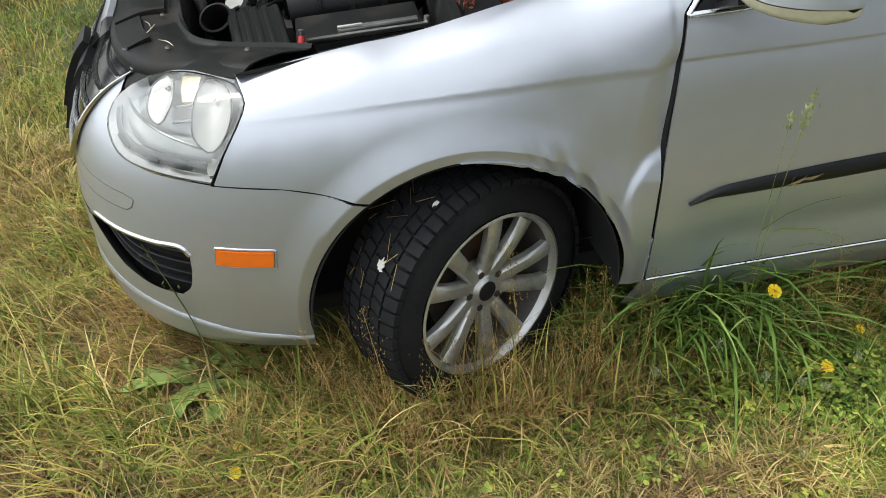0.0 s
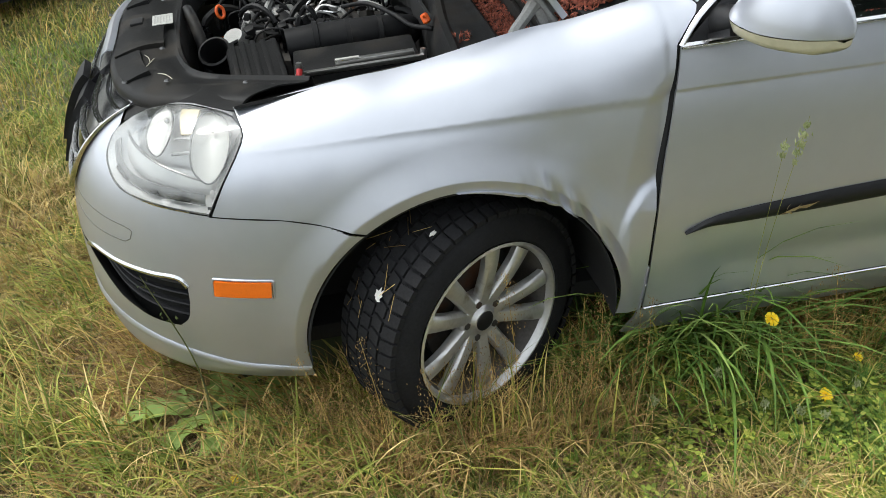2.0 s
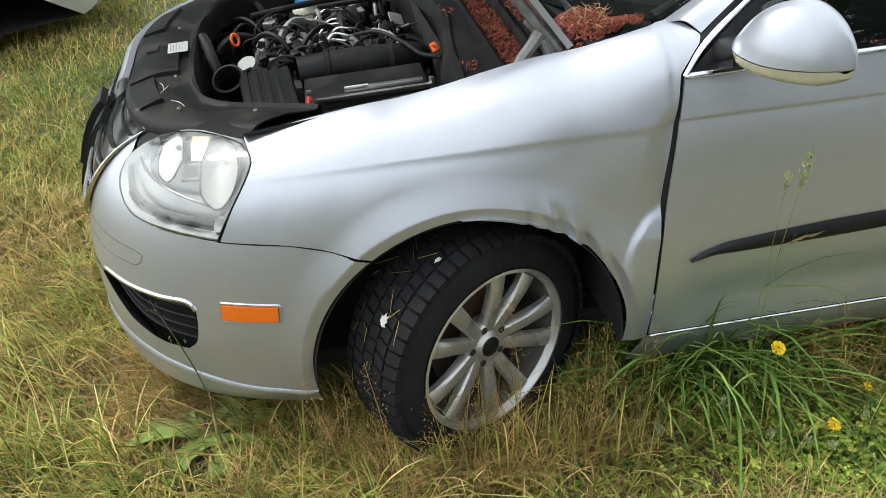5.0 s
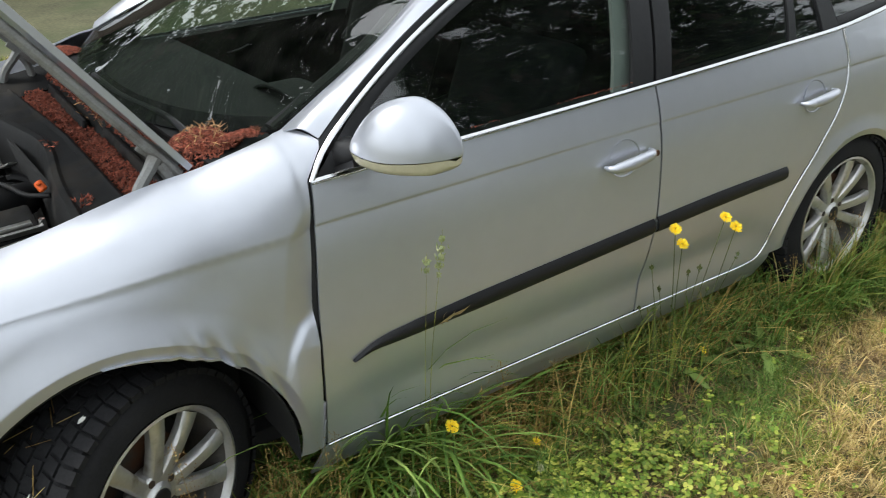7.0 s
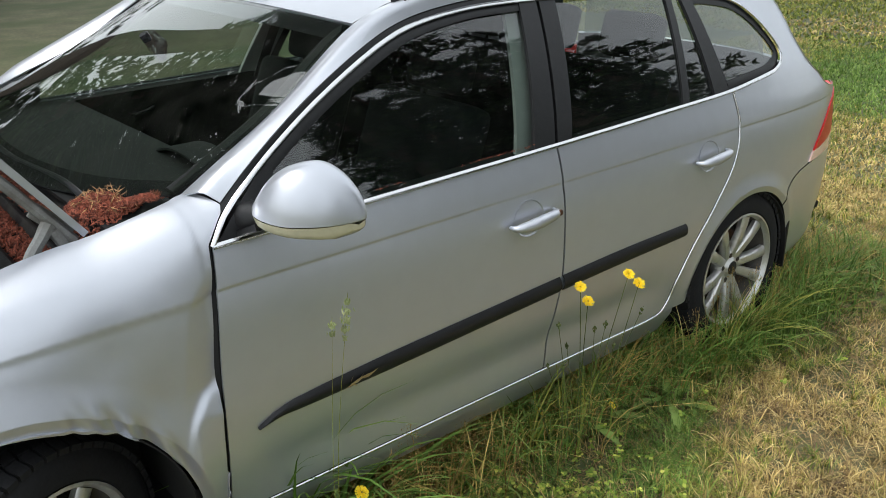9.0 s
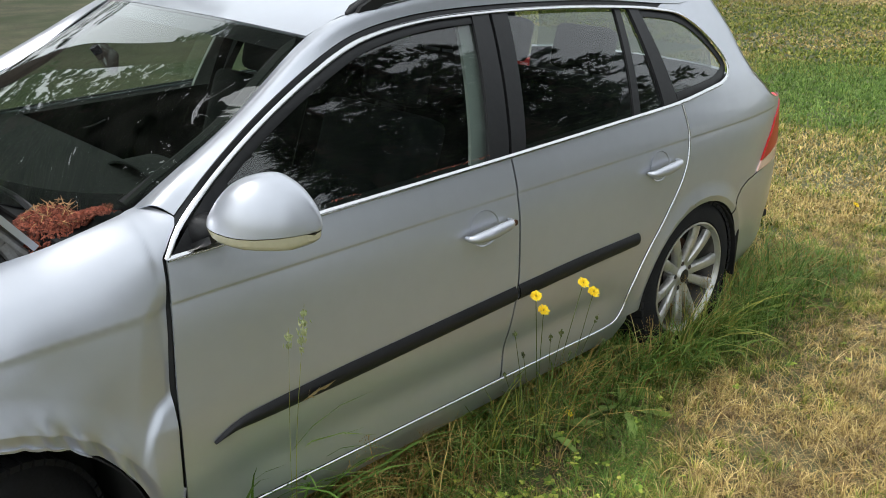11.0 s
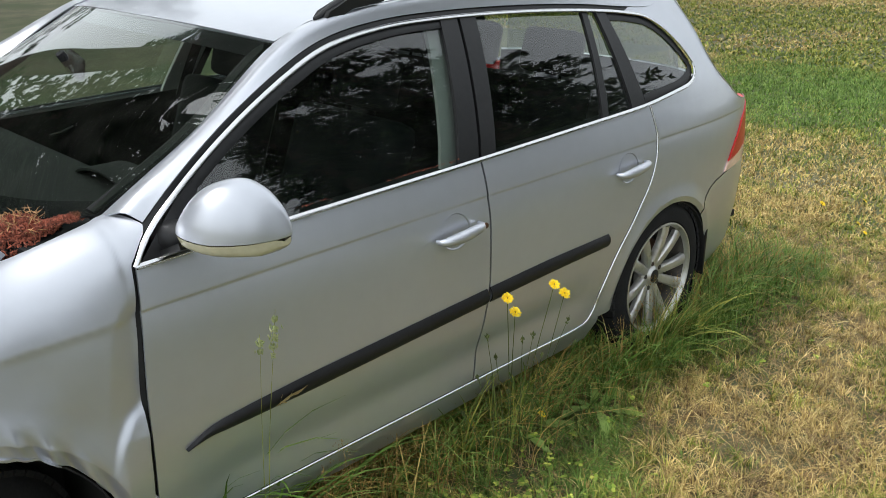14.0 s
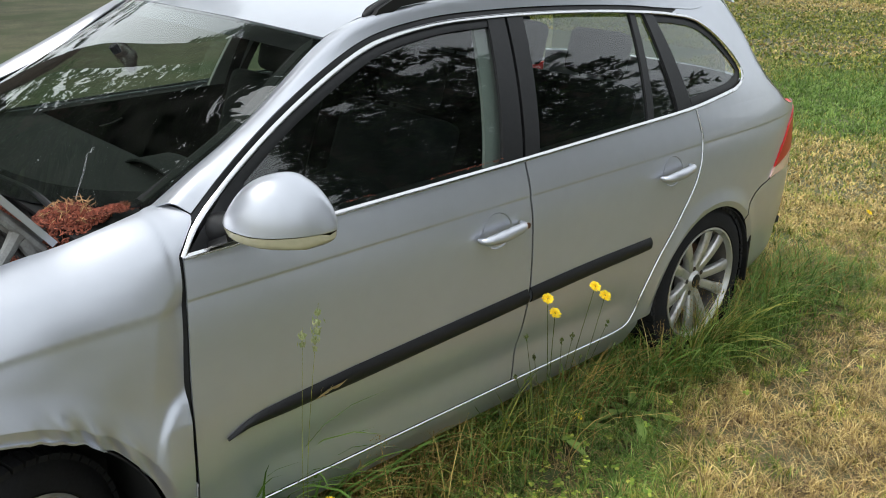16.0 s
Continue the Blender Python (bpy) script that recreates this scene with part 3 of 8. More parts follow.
    part("sill_strip_highlight", strip, CHROME, car, "bright strip along the doors' foot, run up the rear door's edge as its highlight")
    # rear quarter: below the window, and the pillar round it
    fr = shift(DOOR_REAR, 0.007)
    peak = arc(ARCH_R, 100, 99, 2)[0]
    low = coons([(2.073, 0.276), (2.265, 0.270)], [fr[6], peak], [(2.073, 0.276)] + fr[1:7], arc(ARCH_R, 182, 100, 24), 14, 40, (0, 0, 0, 0))
    q_right = [arc(ARCH_R, 43, 42, 2)[0], (2.868, 0.575), (2.91, 0.612), (2.97, 0.632), (3.045, 0.640), (3.09, 0.685), (3.16, 0.752), (3.265, 0.825), (3.40, 0.865), (3.52, 0.89)]
    top = [(2.485, 1.010), (2.62, 1.022), (2.77, 1.036), (2.84, 1.06), (2.95, 1.062), (3.07, 1.038), (3.15, 0.98), (3.22, 0.93), (3.37, 0.90), (3.52, 0.89)]
    high = coons(arc(ARCH_R, 100, 43, 24), top, [peak] + fr[6:], q_right, 60, 220, (0, 1, 0, 0))
    pil_in = [(2.84, 1.06), (2.86, 1.09), (2.845, 1.13), (2.765, 1.22), (2.66, 1.285), (2.52, 1.313)]
    pil_out = [(3.07, 1.038), (3.004, 1.132), (2.976, 1.218), (2.958, 1.262), (2.93, 1.32), (2.85, 1.392)]
    pillar = coons(pil_in, pil_out, [(2.84, 1.06), (2.95, 1.062), (3.07, 1.038)], [(2.52, 1.313), (2.68, 1.358), (2.85, 1.392)], 40, 20, (1, 1, 1, 0))
    turn_in = Shape()
    rim_a = on_skin(spline([(3.30, 0.905), (3.22, 0.93), (3.15, 0.98), (3.07, 1.038), (3.004, 1.132), (2.976, 1.218), (2.958, 1.262), (2.93, 1.32)], 40), 0, side)
    rim_b = spline([(x, side * y, z) for x, y, z in ((3.26, 0.60, 0.95), (3.24, 0.61, 0.99), (3.21, 0.62, 1.03), (3.18, 0.60, 1.10), (3.13, 0.575, 1.18), (3.09, 0.55, 1.25), (3.06, 0.53, 1.30), (3.03, 0.53, 1.34))], 40)
    turn_in.sheet(np.stack([spline([a_, a_ * 0.5 + b_ * 0.5 + np.array([0.008, 0, 0.002]), b_], 8) for a_, b_ in zip(rim_a, rim_b)]), 0.004)
    part("rear_pillar", turn_in, SILVER, car, "silver rear pillar turning in to the tailgate")
    skin_part("rear_quarter", [low, high, pillar], SILVER, car, sides=(side,))
    liner = Shape()
    a = np.array(arc((ARCH_R[0], ARCH_R[1], ARCH_R[2] * 0.985, ARCH_R[3] * 0.985), 184, -6, 40))
    liner.sheet(np.stack([np.stack([a[:, 0], np.full(40, side * y), a[:, 1]], 1) for y in (0.868, 0.80, 0.60, 0.52)], 1), 0.004)
    liner.sheet(np.stack([np.stack([a[:, 0], np.full(40, side * 0.52), np.full(40, 0.15)], 1), np.stack([a[:, 0], np.full(40, side * 0.52), a[:, 1]], 1)], 1), 0.004)
    part("wheel_liner", liner, SEAM, car)
    flap = Shape()
    flap.box((0.012, 0.22, 0.20), pose(2.93, side * 0.76, 0.33, 0, 0, 0), 0.004)
    part("mud_flap", flap, BLACK_TRIM, car, "black mud flap behind the rear wheel")
    # dark backing inside the seams
    for seam in (DOOR_FRONT, DOOR_SPLIT, DOOR_REAR, [(-0.27, 0.645), (-0.39, 0.682), (-0.56, 0.692)], [(0.535, 1.03), (0.53, 1.06), (0.505, 1.10)]):
        back = Shape()
        ribbon(back, seam, 0.036, 0.0, side, 40, out=-0.014, k=3)
        part("seam_backing", back, SEAM, car)
    # A pillar and roof rail between side window and windscreen
    rail = Shape()
    outer = on_skin(spline([(0.553, 1.056)] + offset(FRAME[2:11], 0.021) + [(2.72, 1.322), (2.87, 1.352)], 60), 0.003, side)
    inner_pts = [(0.494, 0.714, 1.051), (0.60, 0.69, 1.100), (0.785, 0.645, 1.183), (1.065, 0.59, 1.352), (1.20, 0.575, 1.393), (1.45, 0.565, 1.418), (1.8, 0.56, 1.430), (2.2, 0.555, 1.423), (2.6, 0.55, 1.403), (2.9, 0.545, 1.375), (3.0, 0.54, 1.365)]
    inner_c = spline([(x, side * y, z) for x, y, z in inner_pts], 60)
    mid = (outer + inner_c) / 2 + np.array([0, side * 0.012, 0.020])
    P = np.stack([spline([o, m, i], 9) for o, m, i in zip(outer, mid, inner_c)])
    rail.sheet(P, 0.004)
    part("roof_side", rail, SILVER, car, "silver windscreen pillar and roof side")
    # black gutter and bright frame round the windows
    gut = Shape()
    ribbon(gut, offset(FRAME[1:12], 0.0145), 0.018, 0.001, side, 90, out=-0.004)
    part("gutter", gut, BLACK_TRIM, car, "black rubber gutter above the windows")
    bright = Shape()
    ribbon(bright, FRAME[:-1], 0.012, 0.006, side, 120)
    part("window_trim", bright, CHROME, car, "satin bright trim round the side windows")
    bright = Shape()
    ribbon(bright, BELT + [(2.62, 1.022), (2.77, 1.036)], 0.013, 0.008, side, 80)
    part("belt_trim", bright, CHROME, car, "satin bright trim below the side windows")
    # panes
    def pane(name, b, t, l, r, parent, out=-0.012, mat=GLASS, label=""):
        sh = Shape()
        sh.sheet(on_skin(coons(b, t, l, r, 24, 14, (1, 1, 1, 1)), out, side))
        ob = part(name, sh, mat, parent, label)
        ob.visible_shadow = False
        return ob
    pane("pane", [(0.67, 0.96), (1.50, 0.98)], [(0.68, 1.11), (0.82, 1.193), (1.04, 1.288), (1.19, 1.335), (1.40, 1.363), (1.66, 1.368)], [(0.67, 0.96), (0.68, 1.11)], [(1.50, 0.98), (1.66, 1.368)], fd, label="dark reflecting front side window")
    pane("pane", [(1.62, 0.985), (2.22, 1.0)], [(1.75, 1.366), (2.31, 1.336)], [(1.62, 0.985), (1.75, 1.366)], [(2.22, 1.0), (2.31, 1.336)], rd, label="dark reflecting rear side window")
    pane("pane", [(2.22, 1.0), (2.40, 1.008)], [(2.31, 1.336), (2.39, 1.328)], [(2.22, 1.0), (2.31, 1.336)], [(2.40, 1.008), (2.39, 1.328)], rd, label="small fixed rear door window")
    pane("quarter_pane", [(2.44, 1.008), (2.62, 1.022), (2.77, 1.036), (2.83, 1.055)], [(2.41, 1.326), (2.52, 1.313), (2.66, 1.285), (2.755, 1.225)], [(2.44, 1.008), (2.41, 1.326)], [(2.83, 1.055), (2.86, 1.09), (2.845, 1.13), (2.755, 1.225)], car, label="rear quarter window")
    # black pillar covers, mirror triangle, frit
    def cover(name, b, t, l, r, parent, mat=BLACK_TRIM, out=0.0, label=""):
        sh = Shape()
        P = on_skin(coons(b, t, l, r, 6, 14), out, side)
        sh.sheet(P if side < 0 else P[::-1], 0.012)
        return part(name, sh, mat, parent, label)
    def post(name, b0, b1, t0, t1, parent, label="black door pillar cover", out=0.0):
        cover(name, [b0, b1], [t0, t1], [b0, t0], [b1, t1], parent, out=out, label=label)
    post("pillar_cover", (1.488, 0.985), (1.571, 0.987), (1.622, 1.366), (1.692, 1.366), fd)
    post("pillar_cover", (1.583, 0.988), (1.645, 0.99), (1.704, 1.366), (1.772, 1.364), rd)
    post("window_bar", (2.195, 1.002), (2.232, 1.003), (2.292, 1.335), (2.322, 1.333), rd, "", -0.004)
    post("pillar_cover", (2.375, 1.008), (2.462, 1.011), (2.365, 1.330), (2.418, 1.324), rd)
    # seals round the panes
    seal = Shape()
    ribbon(seal, shift(FRAME[2:8], 0.012, -0.016), 0.022, 0.002, side, 60, out=-0.006)
    part("window_seal", seal, BLACK_TRIM, car)
    seal = Shape()
    ribbon(seal, [(2.43, 1.308), (2.52, 1.298), (2.65, 1.270), (2.747, 1.21), (2.825, 1.125), (2.84, 1.092), (2.825, 1.075), (2.765, 1.052), (2.62, 1.038), (2.47, 1.028)], 0.03, 0.002, side, 60, out=-0.008)
    part("window_seal", seal, BLACK_TRIM, car)
    cover("mirror_base", [(0.515, 0.972), (0.68, 0.975)], [(0.625, 1.072), (0.69, 1.112)], [(0.515, 0.972), (0.625, 1.072)], [(0.68, 0.975), (0.69, 1.112)], fd, label="black triangle at the mirror's foot")
    # rubbing strip, in two pieces
    for parent, path, w in ((fd, [(0.542, 0.518), (0.60, 0.537), (0.70, 0.545), (1.1, 0.562), (1.556, 0.579)], [0.005, 0.034, 0.042, 0.046] + [0.05] * 8),
                            (rd, [(1.569, 0.580), (1.85, 0.588), (2.182, 0.590)], [0.05, 0.05, 0.046])):
        mold = Shape()
        ribbon(mold, path, w, 0.012, side, 40)
        part("rubbing_strip", mold, BLACK_TRIM, parent, "black plastic rubbing strip")
    # handles in round hollows
    for parent, hx, hz in ((fd, 1.430, 0.816), (rd, 2.298, 0.823)):
        cup = Shape()
        P = []
        for r, o in ((0.056, 0.0012), (0.052, -0.003), (0.044, -0.013), (0.028, -0.021), (0.001, -0.024)):
            P.append([skin(hx + r * 1.05 * math.cos(a), hz + r * 0.92 * math.sin(a), o + 0.0025, side) for a in np.linspace(0, 2 * np.pi, 33)])
        cup.sheet(np.array(P)[::-1])
        part("handle_cup", cup, SILVER, parent)
        bar = Shape()
        path = [skin(hx - 0.080, hz - 0.008, 0.006, side), skin(hx - 0.072, hz - 0.008, 0.026, side), skin(hx - 0.03, hz - 0.006, 0.036, side), skin(hx + 0.03, hz - 0.001, 0.037, side), skin(hx + 0.082, hz + 0.004, 0.030, side), skin(hx + 0.094, hz + 0.005, 0.006, side)]
        bar.tube(path, [0.006, 0.0145, 0.017, 0.016, 0.0140, 0.006], 14, steps=30)
        h = part("handle", bar, SILVER, parent, "silver door handle")
        if parent is fd:
            lock = Shape()
            lock.lathe([(0.0001, 0.004), (0.008, 0.004), (0.0095, 0.0)], 16, Matrix.Translation(skin(hx + 0.088, hz + 0.005, 0.038, side)) @ pose(0, 0, 0, 90 if near else -90, 0, 0))
            part("lock", lock, DARK_METAL, parent, "round door lock")
    # wing mirror; the far one is missing
    if near:
        head = Shape()
        ROWS = ((0.872, 0.590, 0.630, 0.014), (0.880, 0.583, 0.640, 0.024), (0.895, 0.574, 0.655, 0.036), (0.913, 0.566, 0.676, 0.060), (0.935, 0.562, 0.697, 0.088), (0.960, 0.562, 0.713, 0.106), (0.990, 0.567, 0.727, 0.114),
                (1.015, 0.576, 0.733, 0.108), (1.036, 0.592, 0.738, 0.095), (1.055, 0.615, 0.740, 0.076), (1.071, 0.642, 0.740, 0.053), (1.082, 0.674, 0.737, 0.028), (1.087, 0.697, 0.732, 0.010))

        def ring(y, x0, x1, h, z0, belly):
            """A loop across the mirror's length: flat below, domed above with its crown towards the glass."""
            c, w = (x0 + x1) / 2, (x1 - x0) / 2
            up = [(c - w * math.copysign(abs(math.cos(a)) ** 0.75, math.cos(a)) + 0.22 * w * math.sin(a), side * y, z0 + h * math.sin(a) ** 0.8) for a in np.linspace(0, math.pi, 23)]
            low = [(c + w * math.cos(a), side * y, z0 - belly * math.sin(a)) for a in np.linspace(0, math.pi, 9)[1:]]
            return np.array(up + low)
        head.sheet(np.array([spline(col, 40) for col in np.array([ring(y, x0, x1, h, 1.045, min(0.004, h * 0.2)) for y, x0, x1, h in ROWS]).swapaxes(0, 1)]).swapaxes(0, 1))
        head.sheet(np.stack([ring(*ROWS[-1], 1.045, 0.002), np.repeat(np.array([[0.716, side * 1.089, 1.046]]), 31, 0)]))
        mirror = part("wing_mirror", head, SILVER, car, "silver wing mirror housing", smooth=50)
        foot = Shape()
        foot.tube([(0.610, side * 0.80, 0.995), (0.610, side * 0.850, 1.012), (0.622, side * 0.905, 1.034)], [0.046, 0.036, 0.019], 14, steps=14)
        foot.sheet(np.array([[(0.565 + 0.02 * k, side * (0.83 + 0.03 * j), 0.985 + 0.014 * j) for k in range(7)] for j in range(4)]), 0.016)
        part("mirror_arm", foot, BLACK_TRIM, mirror, "black mirror arm")
        sig = Shape()
        loops = []
        for y, x0, x1, h in ROWS[3:]:
            c, w = (x0 + x1) / 2, (x1 - x0) / 2 * 0.985
            k = min(1.0, (y - 0.905) / 0.03) * min(1.0, (1.100 - y) / 0.025)
            loops.append([(c - w * math.copysign(abs(math.cos(a)) ** 0.5, math.cos(a)) * (1 - 0.10 * math.sin(a)), side * (y - 0.002), 1.042 - 0.031 * k * math.sin(a) ** 0.45) for a in np.linspace(0, math.pi, 21)])
        sig.sheet(np.array(loops))
        sig.sheet(np.stack([np.array(loops[-1]), np.repeat(np.array([[0.714, side * 1.086, 1.036]]), 21, 0)]))
        part("turn_signal", sig, LAMP_CLEAR_WARM, mirror, "pale strip lamp along the mirror's foot")
        glassm = Shape()
        glassm.lathe([(0.0001, 0), (0.9, 0.0), (1.0, -0.05)], 32, Matrix.Translation((0.722, side * 0.99, 1.090)) @ pose(0, 0, 0, 0, 90, -side * 4) @ Matrix.Diagonal((0.036, 0.062, 0.02, 1)))
        part("mirror_glass", glassm, CHROME, mirror, "mirror glass")
    # tail lamp
    tail = Shape()
    panel(tail, coons([(3.050, 0.646), (3.25, 0.65), (3.50, 0.65)], [(3.088, 0.680), (3.30, 0.70), (3.52, 0.71)], [(3.050, 0.646), (3.088, 0.680)], [(3.50, 0.65), (3.52, 0.71)], 12, 8), side, 0.02, out=0.006)
    foot = part("tail_lamp_foot", tail, LAMP_CLEAR, car, "pale lower part of the tail lamp")
    tail = Shape()
    panel(tail, coons([(3.091, 0.683), (3.30, 0.703), (3.52, 0.713)], [(3.262, 0.822), (3.40, 0.865), (3.55, 0.88)], [(3.091, 0.683), (3.165, 0.750), (3.262, 0.822)], [(3.52, 0.713), (3.55, 0.88)], 12, 12), side, 0.02, out=0.006)
    part("tail_lamp", tail, LAMP_RED, car, "red tail lamp")


LAMP_CLEAR_WARM = material("signal_lens", (0.46, 0.43, 0.30), 0.15, vary=0.1, coat=0.5)
for side in (-1, 1):
    build_side(side)

# bumpers go right round
S_NOSE, S_TAIL = float(PLAN_S[0]), float(PLAN_S[-1])


I_TOP = [(-0.99, 0.525), (-0.94, 0.540), (-0.83, 0.542), (-0.72, 0.542), (-0.65, 0.540), (-0.632, 0.52)]
I_END = [(-0.632, 0.52), (-0.635, 0.47), (-0.648, 0.425), (-0.675, 0.400)]
I_LOW = [(-0.99, 0.515), (-0.92, 0.478), (-0.85, 0.432), (-0.78, 0.408), (-0.74, 0.401), (-0.675, 0.400)]
AR = lambda a0, a1, n: arc(ARCH_F, a0, a1, n)
SEAM_LINE = [(S_NOSE, 0.66), (-1.05, 0.675), (-0.80, 0.69), (-0.548, 0.6945), (-0.39, 0.6855), (-0.30, 0.666)]
SPLIT = [(-0.632, 0.52), (-0.48, 0.61), (-0.30, 0.666)]
bumper = skin_part("front_bumper", [
    coons([(S_NOSE, 0.515), (-0.99, 0.525)] + I_TOP[1:], SEAM_LINE, [(S_NOSE, 0.515), (S_NOSE, 0.66)], SPLIT, 90, 22, (0, 0, 1, 1)),
    coons(I_END, [(-0.218, 0.6335)] + AR(125.5, 186, 24), spline(SPLIT, 30).tolist() + [(-0.218, 0.6335)], [(-0.675, 0.400), (-0.55, 0.35), (-0.375, 0.285)], 50, 40, (1, 0, 0, 1)),
    coons([(S_NOSE, 0.22), (-0.8, 0.215), (-0.375, 0.20)], [(S_NOSE, 0.515), (-0.99, 0.515)] + I_LOW[1:] + [(-0.55, 0.35), (-0.375, 0.285)], [(S_NOSE, 0.22), (S_NOSE, 0.515)], [(-0.375, 0.20), (-0.375, 0.24), (-0.375, 0.285)], 90, 24, (1, 0, 1, 1)),
    coons([(-1.10, 0.664), (-0.95, 0.68), (-0.80, 0.69), (-0.552, 0.6945)], [(-1.01, 0.95), (-0.952, 0.90), (-0.949, 0.85), (-0.928, 0.808), (-0.87, 0.762), (-0.81, 0.731), (-0.69, 0.712), (-0.552, 0.697)], [(-1.10, 0.664), (-1.06, 0.78), (-1.01, 0.95)], [(-0.552, 0.6945), (-0.552, 0.697)], 40, 14, (0, 0, 1, 0)),
], SILVER, car, "silver front bumper with black lower intake")
lip = Shape()
for side in (-1, 1):
    ribbon(lip, [(S_NOSE, 0.36), (-1.0, 0.355), (-0.73, 0.325), (-0.55, 0.285), (-0.375, 0.262)], [0.030, 0.030, 0.030, 0.026, 0.022], 0.006, side, 70)
part("bumper_lip", lip, SILVER, bumper)
for side in (-1, 1):
    mesh_ = Shape()
    low_in = [(-1.2, 0.40), (-0.92, 0.36), (-0.85, 0.32), (-0.78, 0.30), (-0.56, 0.30)]
    P = on_skin(coons(low_in, [(-1.2, 0.57), (-0.8, 0.58), (-0.56, 0.575)], [(-1.2, 0.40), (-1.2, 0.57)], [(-0.56, 0.30), (-0.56, 0.575)], 40, 8), -0.05, side)
    mesh_.sheet(P, 0.004)
    mesh_.sheet(np.stack([on_skin(spline([(-1.2, 0.50), (-1.0, 0.505)] + shift(I_LOW[1:], 0, -0.006) + [(-0.60, 0.40)], 40), -0.003, side), on_skin(spline(low_in, 40), -0.052, side)], 1), 0.003)
    part("intake", mesh_, SEAM, bumper, "black recessed lower intake")
    for i in range(4):
        bar = Shape()
        ribbon(bar, [(-0.95 + 0.02 * i, 0.510 + 0.006 * i), (-0.82, 0.442 + 0.025 * i), (-0.645, 0.420 + 0.030 * i)], 0.010, 0.012, side, 40, out=-0.030)
        part("intake_slat", bar, BLACK_TRIM, bumper)
for side in (-1, 1):
    trimline = Shape()
    ribbon(trimline, shift(I_TOP, 0, -0.004), 0.014, 0.007, side, 40, out=-0.002)
    part("intake_trim", trimline, CHROME, bumper, "bright strip above the lower intake")
    amber = Shape()
    panel(amber, coons([(-0.567, 0.502), (-0.437, 0.498)], [(-0.563, 0.541), (-0.433, 0.536)], [(-0.567, 0.502), (-0.563, 0.541)], [(-0.437, 0.498), (-0.433, 0.536)], 10, 5), side, 0.01, out=0.007)
    part("side_marker", amber, LAMP_AMBER, bumper, "amber side marker lamp")
    frame_ = Shape()
    ribbon(frame_, [(-0.571, 0.497), (-0.433, 0.493), (-0.429, 0.540), (-0.567, 0.545), (-0.571, 0.497)], 0.006, 0.004, side, 60, smooth=False)
    part("marker_frame", frame_, SILVER, bumper)
cover_ = Shape()
ribbon(cover_, [(-1.06, 0.642), (-0.92, 0.644), (-0.80, 0.643), (-0.765, 0.638), (-0.775, 0.615), (-0.795, 0.604), (-0.93, 0.600), (-1.06, 0.606)], 0.003, 0.001, -1, 60, smooth=False)
part("tow_cover_seam", cover_, BEZEL, bumper, "seam of the towing eye cover")

arch_back = arc(ARCH_R, 41.5, -14, 16)
skin_part("rear_bumper", [coons([(2.93, 0.20), (3.2, 0.20), (S_TAIL, 0.22)], [arc(ARCH_R, 41.5, 41, 2)[0], (2.873, 0.568), (2.915, 0.604), (2.975, 0.624), (3.05, 0.632), (3.2, 0.64), (S_TAIL, 0.642)], [(2.93, 0.20)] + arch_back[::-1], [(S_TAIL, 0.22), (S_TAIL, 0.66)], 60, 22, (1, 0, 0, 1))], SILVER, car, "silver rear bumper")

# roof, windscreen, tailgate
roof = Shape()
edge = [(1.065, 0.588, 1.354), (1.20, 0.572, 1.394), (1.45, 0.562, 1.420), (1.8, 0.557, 1.432), (2.2, 0.552, 1.425), (2.6, 0.547, 1.405), (2.9, 0.542, 1.377), (3.10, 0.53, 1.348)]
mid_ = [(0.975, 0.0, 1.385), (1.2, 0.0, 1.420), (1.45, 0.0, 1.449), (1.8, 0.0, 1.460), (2.2, 0.0, 1.455), (2.6, 0.0, 1.434), (2.9, 0.0, 1.405), (3.17, 0.0, 1.368)]
edge_l = [(x, -y, z) for x, y, z in edge]
quart_l = [(x0 * 0.3 + x1 * 0.7, -y0 * 0.55, z0 * 0.25 + z1 * 0.75) for (x0, y0, z0), (x1, y1, z1) in zip(edge, mid_)]
roof_grid = loft([edge_l, quart_l, mid_, [(x, -y, z) for x, y, z in quart_l], edge], 50, 30)
roof.sheet(roof_grid, 0.008)
part("roof", roof, SILVER, car, "silver roof panel")
sunroof = Shape()
c = roof_grid[7:20, 6:24] + np.array([0, 0, 0.004])
sunroof.sheet(c, 0.004)
part("sunroof", sunroof, GLOSS_BLACK, car, "dark glass sunroof")
for side in (-1, 1):
    rr = Shape()
    pts = [(1.20, 0.585, 1.395), (1.26, 0.590, 1.424), (1.38, 0.592, 1.458), (1.8, 0.586, 1.474), (2.3, 0.578, 1.464), (2.65, 0.568, 1.438), (2.81, 0.562, 1.412), (2.87, 0.560, 1.388)]
    rr.tube([(x, side * y, z) for x, y, z in pts], [0.008, 0.022, 0.020, 0.019, 0.019, 0.020, 0.022, 0.008], 10, steps=60)
    rr.sheet(np.array([[(1.21, side * (0.585 + d), 1.390), (1.23, side * (0.586 + d * 0.9), 1.415), (1.30, side * (0.590 + d * 0.8), 1.446), (1.42, side * (0.592 + d * 0.6), 1.458)] for d in (-0.03, -0.012, 0.012, 0.03)]), 0.03)
    part("roof_rail", rr, BLACK_TRIM, car, "black roof rail")
screen = Shape()
base = [(0.495, -0.705, 1.054), (0.39, -0.52, 1.030), (0.325, -0.28, 1.012), (0.30, 0, 1.007), (0.325, 0.28, 1.012), (0.39, 0.52, 1.030), (0.495, 0.705, 1.054)]
